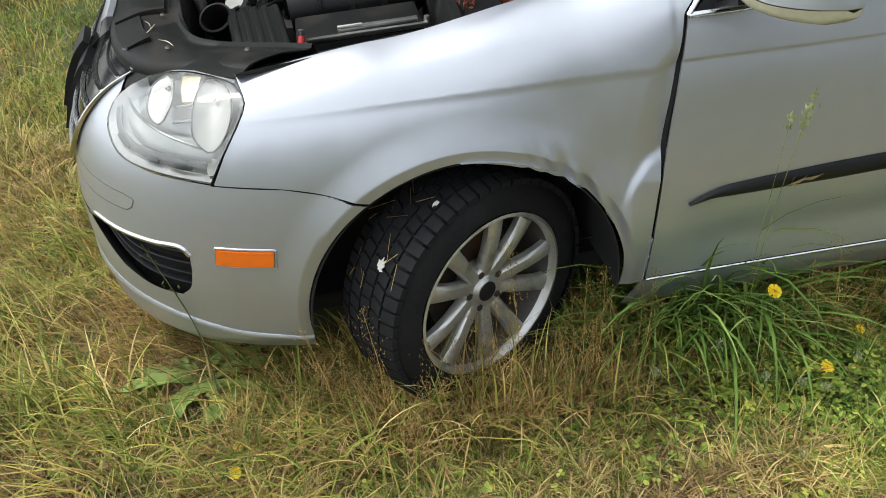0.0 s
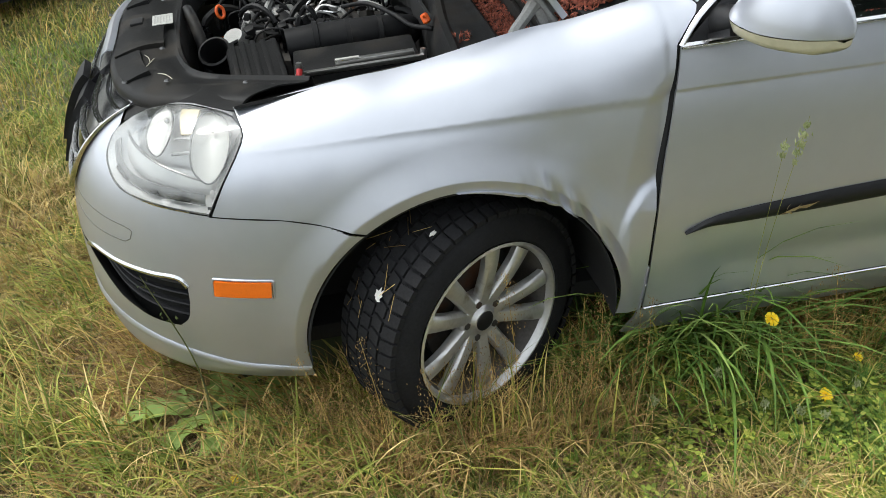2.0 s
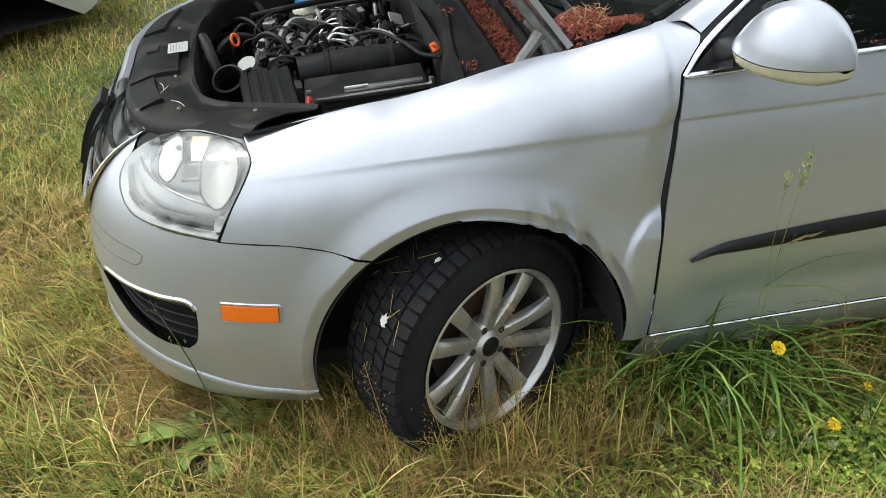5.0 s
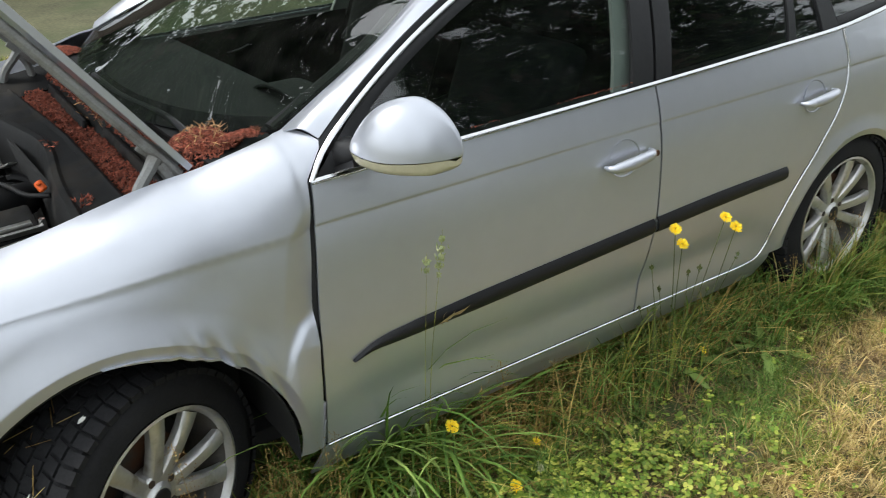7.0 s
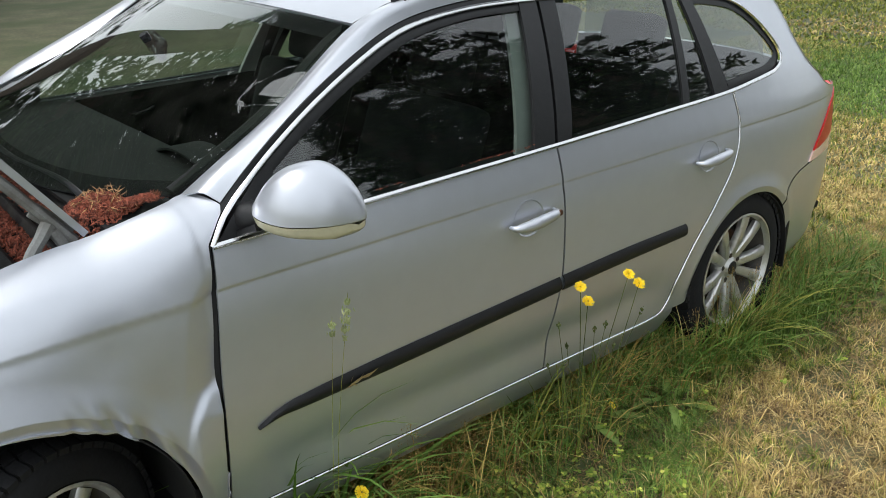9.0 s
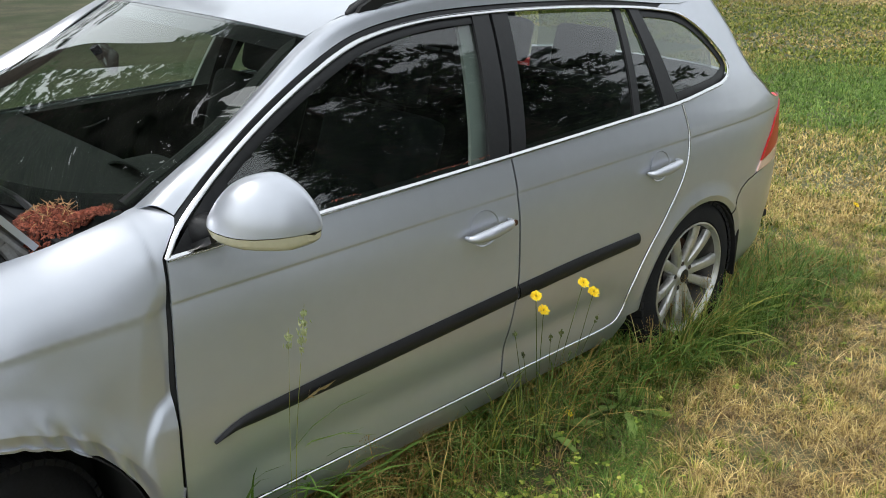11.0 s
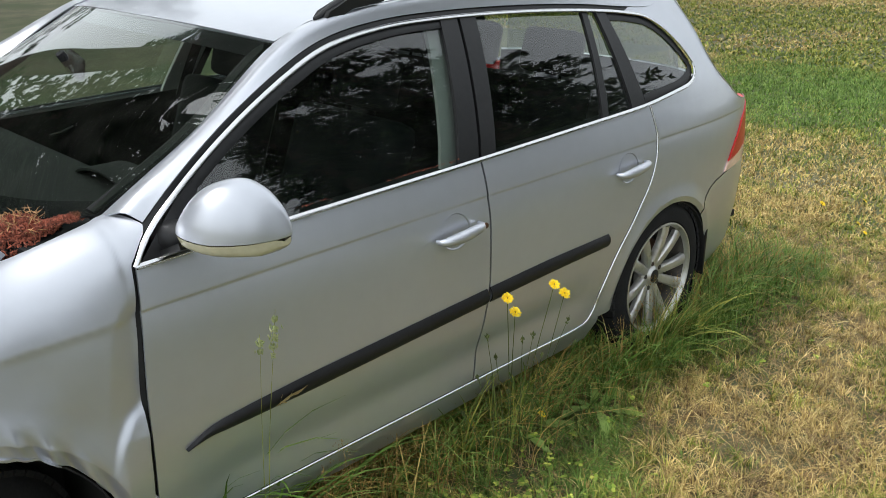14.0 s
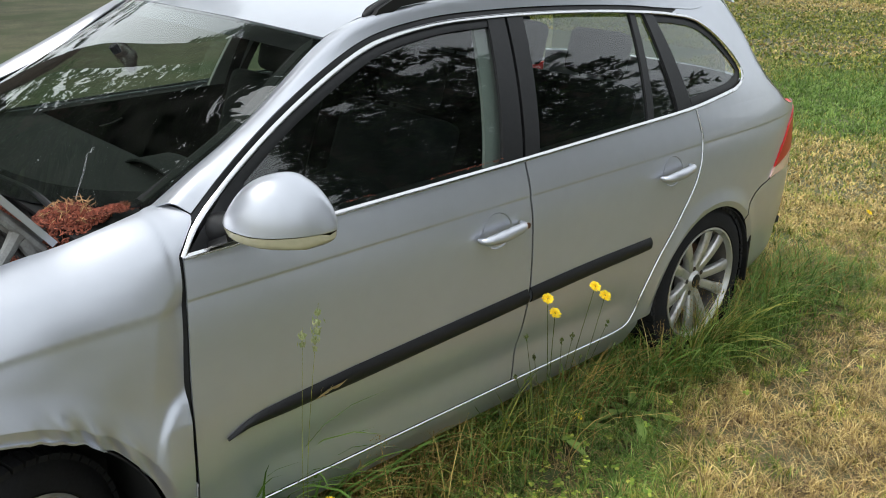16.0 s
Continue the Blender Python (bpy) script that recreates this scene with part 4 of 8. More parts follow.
m1_ = [(0.785, -0.645, 1.183), (0.70, -0.46, 1.205), (0.645, -0.24, 1.215), (0.63, 0, 1.218), (0.645, 0.24, 1.215), (0.70, 0.46, 1.205), (0.785, 0.645, 1.183)]
top_ = [(1.06, -0.588, 1.351), (1.015, -0.42, 1.369), (0.985, -0.22, 1.380), (0.975, 0, 1.384), (0.985, 0.22, 1.380), (1.015, 0.42, 1.369), (1.06, 0.588, 1.351)]
screen_pts = loft([base, m1_, top_], 40, 24)
screen.sheet(screen_pts)
ws = part("windscreen", screen, SCREEN_GLASS, car, "windscreen mirroring sky and fir branches")
ws.visible_shadow = False
band = Shape()
off_in = np.array([0.004, 0, -0.006])
band.sheet(screen_pts[:, :3] + off_in)
band.sheet(screen_pts[:, -3:] + off_in)
band.sheet(screen_pts[:2, :] + off_in)
band.sheet(screen_pts[-2:, :] + off_in)
part("screen_border", band, GLOSS_BLACK, ws, "black printed border of the windscreen")
gate = Shape()
g_rows = [[(3.12, -0.52, 1.348), (3.20, -0.26, 1.36), (3.22, 0, 1.364), (3.20, 0.26, 1.36), (3.12, 0.52, 1.348)],
          [(3.10, -0.56, 1.31), (3.18, -0.3, 1.325), (3.20, 0, 1.327), (3.18, 0.3, 1.325), (3.10, 0.56, 1.31)]]
gate.sheet(loft(g_rows, 24, 5), 0.012)
low_row = [tuple(skin(s_, 0.66, 0.0, -1)) for s_ in np.linspace(3.45, S_TAIL, 7)]
mid_row = [tuple(skin(s_, 0.98, 0.0, -1) * (1, 0.80, 1) - (0.16, 0, 0)) for s_ in np.linspace(3.46, S_TAIL, 7)]
both = lambda r: r + [(x, -y, z) for x, y, z in r[-2::-1]]
gate.sheet(loft([both(low_row), both([tuple(skin(s_, 0.82, 0.0, -1) * (1, 0.94, 1) - (0.04, 0, 0)) for s_ in np.linspace(3.45, S_TAIL, 7)]), both(mid_row)], 40, 14), 0.01)
part("tailgate", gate, SILVER, car, "silver tailgate")
rear_glass = Shape()
rg0 = [(x - 0.02, y * 0.90, z) for x, y, z in both(mid_row)]
rear_glass.sheet(loft([rg0, [(x * 0.5 + 1.58, y * 0.95, 1.17) for x, y, z in rg0], [(3.06, -0.48, 1.315), (3.14, -0.33, 1.322), (3.19, -0.19, 1.326), (3.20, 0, 1.327), (3.19, 0.19, 1.326), (3.14, 0.33, 1.322), (3.06, 0.48, 1.315)]], 30, 16))
rgo = part("rear_window", rear_glass, GLASS, car, "rear window of the tailgate")
rgo.visible_shadow = False

# underbody and floor
under = Shape()
under.box((4.1, 1.30, 0.05), pose(1.45, 0, 0.22), 0.01)
under.box((1.6, 1.62, 0.04), pose(1.28, 0, 0.25), 0.01)
part("underbody", under, SEAM, car, "dark underbody")


# ---- wheels ----
def wheel(place, label, apart=False):
    """A ten-spoke alloy wheel; local z points out of the car."""
    root = new("wheel")
    root.parent = car
    root.matrix_basis = place
    root["label"] = label
    R, RIM, W = 0.316, 0.218, 0.100
    tyre = Shape()
    prof = [(RIM - 0.004, -W + 0.01), (RIM + 0.01, -W - 0.005), (RIM + 0.045, -W - 0.006), (R - 0.035, -W + 0.002), (R - 0.014, -W + 0.016), (R - 0.008, -W + 0.04), (R - 0.006, 0), (R - 0.008, W - 0.04), (R - 0.014, W - 0.016), (R - 0.035, W - 0.002), (RIM + 0.045, W + 0.006), (RIM + 0.01, W + 0.005), (RIM - 0.004, W - 0.01)]
    tyre.lathe(prof, 72)
    # tread blocks
    n, tread, first = 56, Shape(), []
    for i in range(n):
        for row, (z0, z1, off) in enumerate(((-0.098, -0.062, 0), (-0.055, -0.022, 0.5), (-0.016, 0.016, 0.2), (0.022, 0.055, 0.7), (0.062, 0.098, 0.1))):
            a0 = (i + off) * 2 * math.pi / n
            a1 = a0 + 2 * math.pi / n * 0.78
            sk = 0.03 if row in (1, 3) else 0.0
            pts = []
            for rad_ in (R - 0.014, R):
                for a, zz in ((a0, z0), (a1, z0), (a1 + sk, z1), (a0 + sk, z1)):
                    rr_ = rad_ - (0.010 if abs(zz) > 0.09 else 0)
                    pts.append((rr_ * math.cos(a), rr_ * math.sin(a), zz))
            faces = [(4, 5, 6, 7), (0, 1, 5, 4), (1, 2, 6, 5), (2, 3, 7, 6), (3, 0, 4, 7)]
            if not apart:
                tread.raw(pts, faces)
            elif i == 0:
                one = Shape()
                one.raw(pts, faces)
                first.append(part("tread_block", one, RUBBER, root, smooth=0))
            else:
                ob = new("tread_block", first[row].data)
                ob.parent = root
                ob.matrix_basis = pose(0, 0, 0, 0, 0, 360 * i / n)
    part("tyre", tyre, RUBBER, root, "black winter tyre with blocky tread")
    if not apart:
        tr = part("tread", tread, RUBBER, root, smooth=0)
        tr["kind"] = "stuff"
    rim = Shape()
    rim.lathe([(RIM, W), (RIM + 0.004, W + 0.004), (RIM - 0.003, W + 0.006), (RIM - 0.009, W - 0.001), (RIM - 0.013, W - 0.014)], 72)
    part("rim", rim, ALLOY, root, "worn alloy rim")
    # the barrel has a much darker tone than the rim's lip
    barrel = Shape()
    barrel.lathe([(RIM - 0.013, W - 0.014), (RIM - 0.026, W - 0.06), (RIM - 0.03, -W + 0.02), (RIM, -W + 0.01)], 72)
    part("rim_barrel", barrel, DARK_BARREL, root, "dark inner barrel of the rim")
    for i in range(10):
        sp = Shape()
        a = radians(36 * i + (3.0 if i % 2 else -3.0))
        rows = []
        for r, w, zc, dep in ((0.050, 0.019, W - 0.028, 0.030), (0.085, 0.019, W - 0.020, 0.028), (0.13, 0.0195, W - 0.012, 0.026), (0.17, 0.0215, W - 0.008, 0.024), (0.203, 0.024, W - 0.008, 0.022)):
            rows.append([(r, -w, zc - dep), (r, -w, zc - 0.008), (r, -w * 0.7, zc - 0.001), (r, 0, zc + 0.001), (r, w * 0.7, zc - 0.001), (r, w, zc - 0.008), (r, w, zc - dep), (r, -w, zc - dep)])
        P = np.array(rows)
        c_, s_ = math.cos(a), math.sin(a)
        P = np.stack([P[..., 0] * c_ - P[..., 1] * s_, P[..., 0] * s_ + P[..., 1] * c_, P[..., 2]], -1)
        sp.sheet(P)
        part("spoke", sp, ALLOY, root)
    hub = Shape()
    hub.lathe([(0.0001, W - 0.020), (0.030, W - 0.020), (0.033, W - 0.024), (0.040, W - 0.030), (0.062, W - 0.028), (0.068, W - 0.036), (0.070, W - 0.07)], 40)
    part("hub", hub, ALLOY, root, "hub with five bolt holes")
    for i in range(5):
        bolt = Shape()
        a = radians(72 * i + 18)
        bolt.lathe([(0.0001, W - 0.0265), (0.0095, W - 0.0265), (0.0105, W - 0.029)], 6, pose(0.051 * math.cos(a), 0.051 * math.sin(a), 0.0))
        part("bolt", bolt, DARK_METAL, root)
    cap = Shape()
    cap.lathe([(0.0001, W - 0.016), (0.020, W - 0.016), (0.026, W - 0.018), (0.028, W - 0.022)], 32)
    part("centre_cap", cap, BLACK_TRIM, root, "dark round centre cap")
    brake = Shape()
    brake.lathe([(0.05, 0.0), (0.14, 0.0), (0.14, 0.022), (0.05, 0.022)], 48, close=True)
    part("brake_disc", brake, DARK_METAL, root, "rusty brake disc")
    back = Shape()
    back.lathe([(0.03, -0.02), (0.18, -0.02), (0.18, -0.05)], 32)
    part("brake_shield", back, SEAM, root)


def wheel_place(x, y, z, side, steer, spin):
    return pose(x, y, z, 0, 0, steer) @ pose(0, 0, 0, 90 if side < 0 else -90, 0, 0) @ pose(0, 0, 0, 0, 0, spin)


wheel(wheel_place(0.025, -0.765, 0.316, -1, 27, 14), "front alloy wheel turned outward, in grass", True)
wheel(wheel_place(0.0, 0.765, 0.316, 1, 27, 40), "front alloy wheel")
wheel(wheel_place(2.59, -0.765, 0.316, -1, 0, 8), "rear alloy wheel standing in grass")
wheel(wheel_place(2.578, 0.755, 0.316, 1, 0, 30), "rear alloy wheel")

# ---- front end ----
def tb(shape, *pts, r=0.01, n=8, steps=None):
    return shape.tube(list(pts), r, n, steps=steps)


CREAM = material("cream_reflector", (0.62, 0.52, 0.33), 0.35, 0.2, vary=0.08, scale=20)


def headlamp(side):
    bottom = [(-0.945, 0.86), (-0.925, 0.815), (-0.87, 0.768), (-0.81, 0.737), (-0.69, 0.718), (-0.550, 0.702)]
    right = [(-0.550, 0.702), (-0.515, 0.768), (-0.480, 0.85), (-0.468, 0.91), (-0.500, 1.02)]
    top = [(-0.945, 0.89), (-0.92, 0.955), (-0.87, 1.03), (-0.76, 1.10), (-0.65, 1.12), (-0.55, 1.08), (-0.500, 1.02)]
    left = [(-0.945, 0.86), (-0.948, 0.875), (-0.945, 0.89)]
    patch = coons(bottom, top, left, right, 30, 20)
    lens = Shape()
    lens.sheet(on_skin(patch, 0.004, side))
    lamp = part("headlamp", lens, LENS_GLASS, car, "large hazy headlamp with two round reflectors")
    lamp.visible_shadow = False
    shell = Shape()
    mid_s, mid_q = patch[..., 0].mean(), patch[..., 1].mean()
    P0 = on_skin(patch, -0.002, side)
    small = np.stack([mid_s + (patch[..., 0] - mid_s) * 0.93, mid_q + (patch[..., 1] - mid_q) * 0.93], -1)
    P1 = on_skin(small, -0.075, side)
    shell.sheet(P1)
    for a, b in ((P0[0], P1[0]), (P0[-1], P1[-1]), (P0[:, 0], P1[:, 0]), (P0[:, -1], P1[:, -1])):
        shell.sheet(np.stack([a, (a + b) / 2, b], 1))
    part("lamp_shell", shell, REFLECTOR, lamp, "bright lamp shell")
    # two smooth bowls behind the lens
    for rim_line, deep in (([(-0.570, 1.055), (-0.522, 0.99), (-0.500, 0.87), (-0.515, 0.80), (-0.550, 0.762), (-0.588, 0.795), (-0.602, 0.86), (-0.606, 0.95), (-0.595, 1.03)], 0.040),
                           ([(-0.800, 1.045), (-0.725, 1.02), (-0.682, 0.94), (-0.676, 0.87), (-0.695, 0.832), (-0.745, 0.850), (-0.790, 0.905), (-0.822, 0.98)], 0.035)):
        loop = spline(rim_line + rim_line[:1], 40)
        mid = loop.mean(axis=0)
        rings = np.stack([on_skin(mid + (loop - mid) * u, -0.012 - deep * (1 - u * u), side) for u in (1.0, 0.92, 0.8, 0.62, 0.42, 0.2, 0.02)])
        bowl = Shape()
        bowl.sheet(rings)
        part("reflector_bowl", bowl, BOWL, lamp, "bright round reflector")
        lip_b = Shape()
        lip_b.tube(on_skin(loop, -0.012, side), 0.0022, 6, smooth=False, steps=60)
        part("bowl_rim", lip_b, BEZEL, lamp)
        bulb = Shape()
        bulb.ball(0.006, Matrix.Translation(skin(mid[0], mid[1], -0.035, side)), 12, 8)
        part("bulb", bulb, STEEL, lamp)
    block_l = Shape()
    block_l.sheet(on_skin(coons([(-0.648, 0.895), (-0.612, 0.90)], [(-0.70, 1.03), (-0.618, 1.035)], [(-0.648, 0.895), (-0.70, 1.03)], [(-0.612, 0.90), (-0.618, 1.035)], 8, 8), -0.030, side), 0.006)
    part("lamp_divider", block_l, CREAM, lamp, "cream web between the reflectors")
    for q0 in (0.885, 0.835):
        bar_l = Shape()
        ribbon(bar_l, [(-0.662, q0 - 0.004), (-0.604, q0 + 0.004)], 0.010, 0.003, side, 8, out=-0.026, smooth=False)
        part("lamp_bar", bar_l, BEZEL, lamp)
    for i in range(22):
        rib = Shape()
        u = i / 21
        ribbon(rib, [(-0.905 + 0.31 * u, 0.880 - 0.105 * u), (-0.83 + 0.28 * u, 0.850 - 0.085 * u)], 0.0055, 0.004, side, 8, out=-0.018, smooth=False)
        part("reflector_rib", rib, BEZEL, lamp)
    tray_l = Shape()
    tray_l.sheet(on_skin(coons([(-0.925, 0.832), (-0.87, 0.785), (-0.80, 0.755), (-0.69, 0.737), (-0.565, 0.722)], [(-0.90, 0.87), (-0.84, 0.83), (-0.76, 0.80), (-0.66, 0.785), (-0.545, 0.775)], [(-0.925, 0.832), (-0.90, 0.87)], [(-0.565, 0.722), (-0.545, 0.775)], 30, 6), -0.044, side))
    part("lower_reflector", tray_l, REFLECTOR, lamp, "striped lower reflector")
    bez = Shape()
    ribbon(bez, [(-0.935, 0.835), (-0.87, 0.785), (-0.80, 0.755), (-0.69, 0.737), (-0.565, 0.722)], 0.026, 0.006, side, 50, out=-0.022)
    part("lamp_bezel", bez, BEZEL, lamp, "grey lower bezel")
    for u0, u1 in ((-0.86, -0.80), (-0.74, -0.69), (-0.66, -0.60)):
        mk = Shape()
        ribbon(mk, [(u0, pchip(u0, [-0.935, -0.87, -0.80, -0.69, -0.565], [0.830, 0.782, 0.752, 0.734, 0.72])), (u1, pchip(u1, [-0.935, -0.87, -0.80, -0.69, -0.565], [0.830, 0.782, 0.752, 0.734, 0.72]))], 0.011, 0.004, side, 8, out=-0.014, smooth=False)
        part("bezel_slot", mk, BLACK_TRIM, lamp)
    rimline = Shape()
    ribbon(rimline, bottom, 0.004, 0.0015, side, 50, out=0.001)
    ribbon(rimline, right[:4], 0.003, 0.0015, side, 30, out=0.001)
    part("lamp_seal", rimline, SEAM, lamp)


for side in (-1, 1):
    headlamp(side)

for side in (-1, 1):
    apron = Shape()
    apron.sheet(on_skin(coons([(-1.01, 0.95), (-0.955, 0.905), (-0.925, 0.965), (-0.87, 1.04), (-0.76, 1.11), (-0.65, 1.13), (-0.50, 1.06)], [(-1.08, 1.27), (-0.9, 1.30), (-0.7, 1.30), (-0.45, 1.20)], [(-1.01, 0.95), (-1.08, 1.27)], [(-0.50, 1.06), (-0.45, 1.20)], 40, 10, (0, 1, 0, 0)), -0.006, side), 0.004)
    part("lamp_apron", apron, PLASTIC, car, "black plastic behind the headlamps")

# shield-shaped grille
grille = Shape()
for side in (-1, 1):
    P = on_skin(coons([(S_NOSE, 0.55), (-1.25, 0.57), (-1.10, 0.66)], [(S_NOSE, 1.08), (-1.25, 1.08), (-1.00, 1.0)], [(S_NOSE, 0.55), (S_NOSE, 1.08)], [(-1.10, 0.66), (-1.06, 0.78), (-1.00, 1.0)], 30, 16), 0.004, side)
    grille.sheet(P, 0.01)
grille_ob = part("grille", grille, GLOSS_BLACK, car, "black front grille with bright slats")
for i in range(6):
    slat = Shape()
    q0 = 0.64 + 0.07 * i
    for side in (-1, 1):
        ribbon(slat, [(S_NOSE, q0), (-1.25, q0 + 0.005), (-1.10 + 0.018 * i, q0 + 0.02)], 0.010, 0.012, side, 30, out=0.004)
    part("grille_slat", slat, CHROME, grille_ob, "thin bright grille slat")
for side in (-1, 1):
    fr_ = Shape()
    ribbon(fr_, [(-1.20, 0.585), (-1.10, 0.655), (-1.055, 0.78), (-0.995, 1.0)], 0.018, 0.014, side, 40, out=0.004)
    part("grille_frame", fr_, CHROME, grille_ob, "bright grille frame")
    head_ = Shape()
    ribbon(head_, [(S_NOSE, 1.09), (-1.25, 1.085), (-1.00, 1.01)], 0.016, 0.008, side, 30, out=0.004)
    part("grille_header", head_, CHROME, grille_ob, "bright upper edge of the grille")
plate = Shape()
for side in (-1, 1):
    plate.sheet(on_skin(coons([(S_NOSE, 0.57), (-1.39, 0.57)], [(S_NOSE, 0.82), (-1.40, 0.81)], [(S_NOSE, 0.57), (S_NOSE, 0.82)], [(-1.39, 0.57), (-1.40, 0.81)], 8, 12), 0.03, side), 0.02)
part("plate_holder", plate, BLACK_TRIM, car, "black number plate holder")

# lock carrier above the grille, the dark plastic deck
deck = Shape()
outer_d = [(-0.43, -0.655, 0.885), (-0.54, -0.575, 0.866), (-0.64, -0.505, 0.852), (-0.715, -0.38, 0.845), (-0.752, -0.22, 0.842), (-0.755, 0, 0.842)]
inner_d = [(-0.28, -0.60, 0.895), (-0.43, -0.505, 0.880), (-0.535, -0.43, 0.872), (-0.575, -0.30, 0.868), (-0.59, -0.12, 0.866), (-0.592, 0, 0.866)]
mirror_y = lambda r: r + [(x, -y, z) for x, y, z in r[-2::-1]]
mid_d = [tuple((np.array(a) + np.array(b)) / 2 + (0, 0, 0.012)) for a, b in zip(outer_d, inner_d)]
lip_d = [(x + 0.006, y * 0.985, z + 0.010) for x, y, z in inner_d]
down_d = [(x + 0.02, y * 0.97, z - 0.07) for x, y, z in inner_d]
skirt_d = [(x + 0.004, y * 0.995, z - 0.05) for x, y, z in outer_d]
deck.sheet(loft([mirror_y(r) for r in (skirt_d, outer_d, mid_d, inner_d, lip_d, down_d)], 70, 30), 0.003)
part("bay_deck", deck, PLASTIC, car, "dusty black plastic deck behind the grille")
nose_edge = Shape()
rim_o = spline(mirror_y(outer_d), 80)[34:]
flat = rim_o * (1, 1, 0)
away = flat - np.array([-0.15, 0.0, 0.0])
away /= np.linalg.norm(away, axis=1)[:, None]
nose_edge.sheet(np.stack([rim_o + (0, 0, 0.010), rim_o + away * 0.016 + (0, 0, 0.012), rim_o + away * 0.034 + (0, 0, 0.0), rim_o + away * 0.046 + (0, 0, -0.03)], 1), 0.003)
part("nose_edge", nose_edge, SILVER, car, "silver edge of the nose beyond the black deck")
deck_grid = loft([mirror_y(r) for r in (outer_d, mid_d, inner_d)], 120, 24)
for i0, i1, j0, j1, lift in ((30, 44, 2, 12, 0.003), (45, 58, 2, 20, 0.002), (76, 92, 2, 12, 0.003)):
    pnl = Shape()
    pnl.sheet(deck_grid[i0:i1, j0:j1] + np.array([0, 0, lift]), 0.012)
    part("deck_panel", pnl, PLASTIC, car)
slot = Shape()
slot.box((0.035, 0.05, 0.02), pose(-0.70, 0.055, 0.862, 0, -5, 0), 0.003)
part("deck_latch", slot, SEAM, car, "black bonnet lock in the deck")
# thin pale lines laid on the deck for its scuffs
for i, (i0, i1, j0, j1) in enumerate(((33, 38, 9, 15), (36, 41, 13, 12), (48, 52, 5, 9), (50, 57, 15, 17), (24, 29, 14, 13))):
    scuff = Shape()
    pa, pb = deck_grid[i0, j0], deck_grid[i1, j1]
    scuff.tube([pa + (0, 0, 0.006), (pa + pb) / 2 + (0.004, 0, 0.0085), pb + (0, 0, 0.006)], [0.0006, 0.0011, 0.0005], 5, steps=8)
    part("deck_scuff", scuff, TANK, car)
paper = Shape()
paper.box((0.055, 0.085, 0.002), pose(-0.625, 0.0, 0.884, 0, -2, 2), 0.0004)
sticker = part("deck_sticker", paper, WHITE, car, "pale paper sticker with dark rows")
for i in range(6):
    rowb = Shape()
    rowb.box((0.0018, 0.045 if i % 2 else 0.066, 0.0006), pose(-0.645 + 0.008 * i, -0.002, 0.8855, 0, -2, 2))
    part("print_bar", rowb, CAST, sticker)
for i in range(7):
    sc = Shape()
    sc.lathe([(0.0001, 0.004), (0.004, 0.004), (0.007, 0.0)], 8, pose(*[(-0.70, -0.42, 0.875), (-0.60, -0.46, 0.882), (-0.62, -0.22, 0.878), (-0.78, 0.16, 0.862), (-0.63, 0.2, 0.878), (-0.42, -0.555, 0.893), (-0.36, -0.60, 0.896)][i]))
    part("deck_screw", sc, BEZEL, car)

# ---- engine bay ----
x0_, x1_, y_, zf = -0.60, 0.12, 0.60, 0.42
for quad in ([[(x0_, -y_, zf), (x0_, y_, zf)], [(x1_, -y_, zf), (x1_, y_, zf)]], [[(x0_, -y_, zf), (x0_ + 0.02, -y_, 0.82)], [(x0_, y_, zf), (x0_ + 0.02, y_, 0.82)]], [[(x1_, -y_, zf), (x1_ - 0.03, -y_, 0.88)], [(x1_, y_, zf), (x1_ - 0.03, y_, 0.88)]],
             [[(x0_ + 0.12, -y_, zf), (x0_ + 0.12, -y_ - 0.02, 0.85)], [(x1_ + 0.25, -y_, zf), (x1_ + 0.25, -y_ - 0.03, 0.93)]], [[(x0_ + 0.12, y_, zf), (x0_ + 0.12, y_ + 0.02, 0.85)], [(x1_ + 0.25, y_, zf), (x1_ + 0.25, y_ + 0.03, 0.93)]]):
    tub = Shape()
    tub.sheet(np.array(quad), 0.01)
    part("bay_wall", tub, SEAM, car, "dark engine bay wall")
for sd in (-1, 1):
    ledge = Shape()
    ledge.sheet(np.array([[(x, sd * 0.56, 0.84 + 0.10 * (x + 0.5)), (x, sd * 0.64, 0.865 + 0.10 * (x + 0.5)), (x, sd * 0.695, 0.885 + 0.11 * (x + 0.5))] for x in np.linspace(-0.45, 0.32, 14)]), 0.006)
    part("bay_ledge", ledge, PLASTIC, car, "grey ledge along the fender")

airbox = Shape()
airbox.box((0.145, 0.26, 0.20), pose(-0.385, -0.235, 0.725, 4, -3, 3), 0.022, 3)
ab = part("air_box", airbox, PLASTIC, car, "ribbed black air filter box")
for i in range(5):
    rib = Shape()
    rib.box((0.017, 0.272, 0.195), pose(-0.44 + 0.0285 * i, -0.238, 0.7305, 4, -3, 3), 0.006)
    part("air_box_rib", rib, PLASTIC, ab)
clip_ = Shape()
clip_.box((0.02, 0.012, 0.05), pose(-0.40, -0.378, 0.78), 0.003)
part("air_box_clip", clip_, STEEL, ab)

intake_pipe = Shape()
m = Matrix.Translation((-0.495, -0.09, 0.80)) @ Vector((-0.25, -0.55, 0.8)).to_track_quat("Z", "Y").to_matrix().to_4x4()
intake_pipe.lathe([(0.036, -0.14), (0.036, -0.02), (0.043, -0.015), (0.043, 0.0), (0.046, 0.004), (0.046, 0.016), (0.040, 0.018), (0.036, 0.010), (0.034, -0.03), (0.032, -0.14)], 32, m)
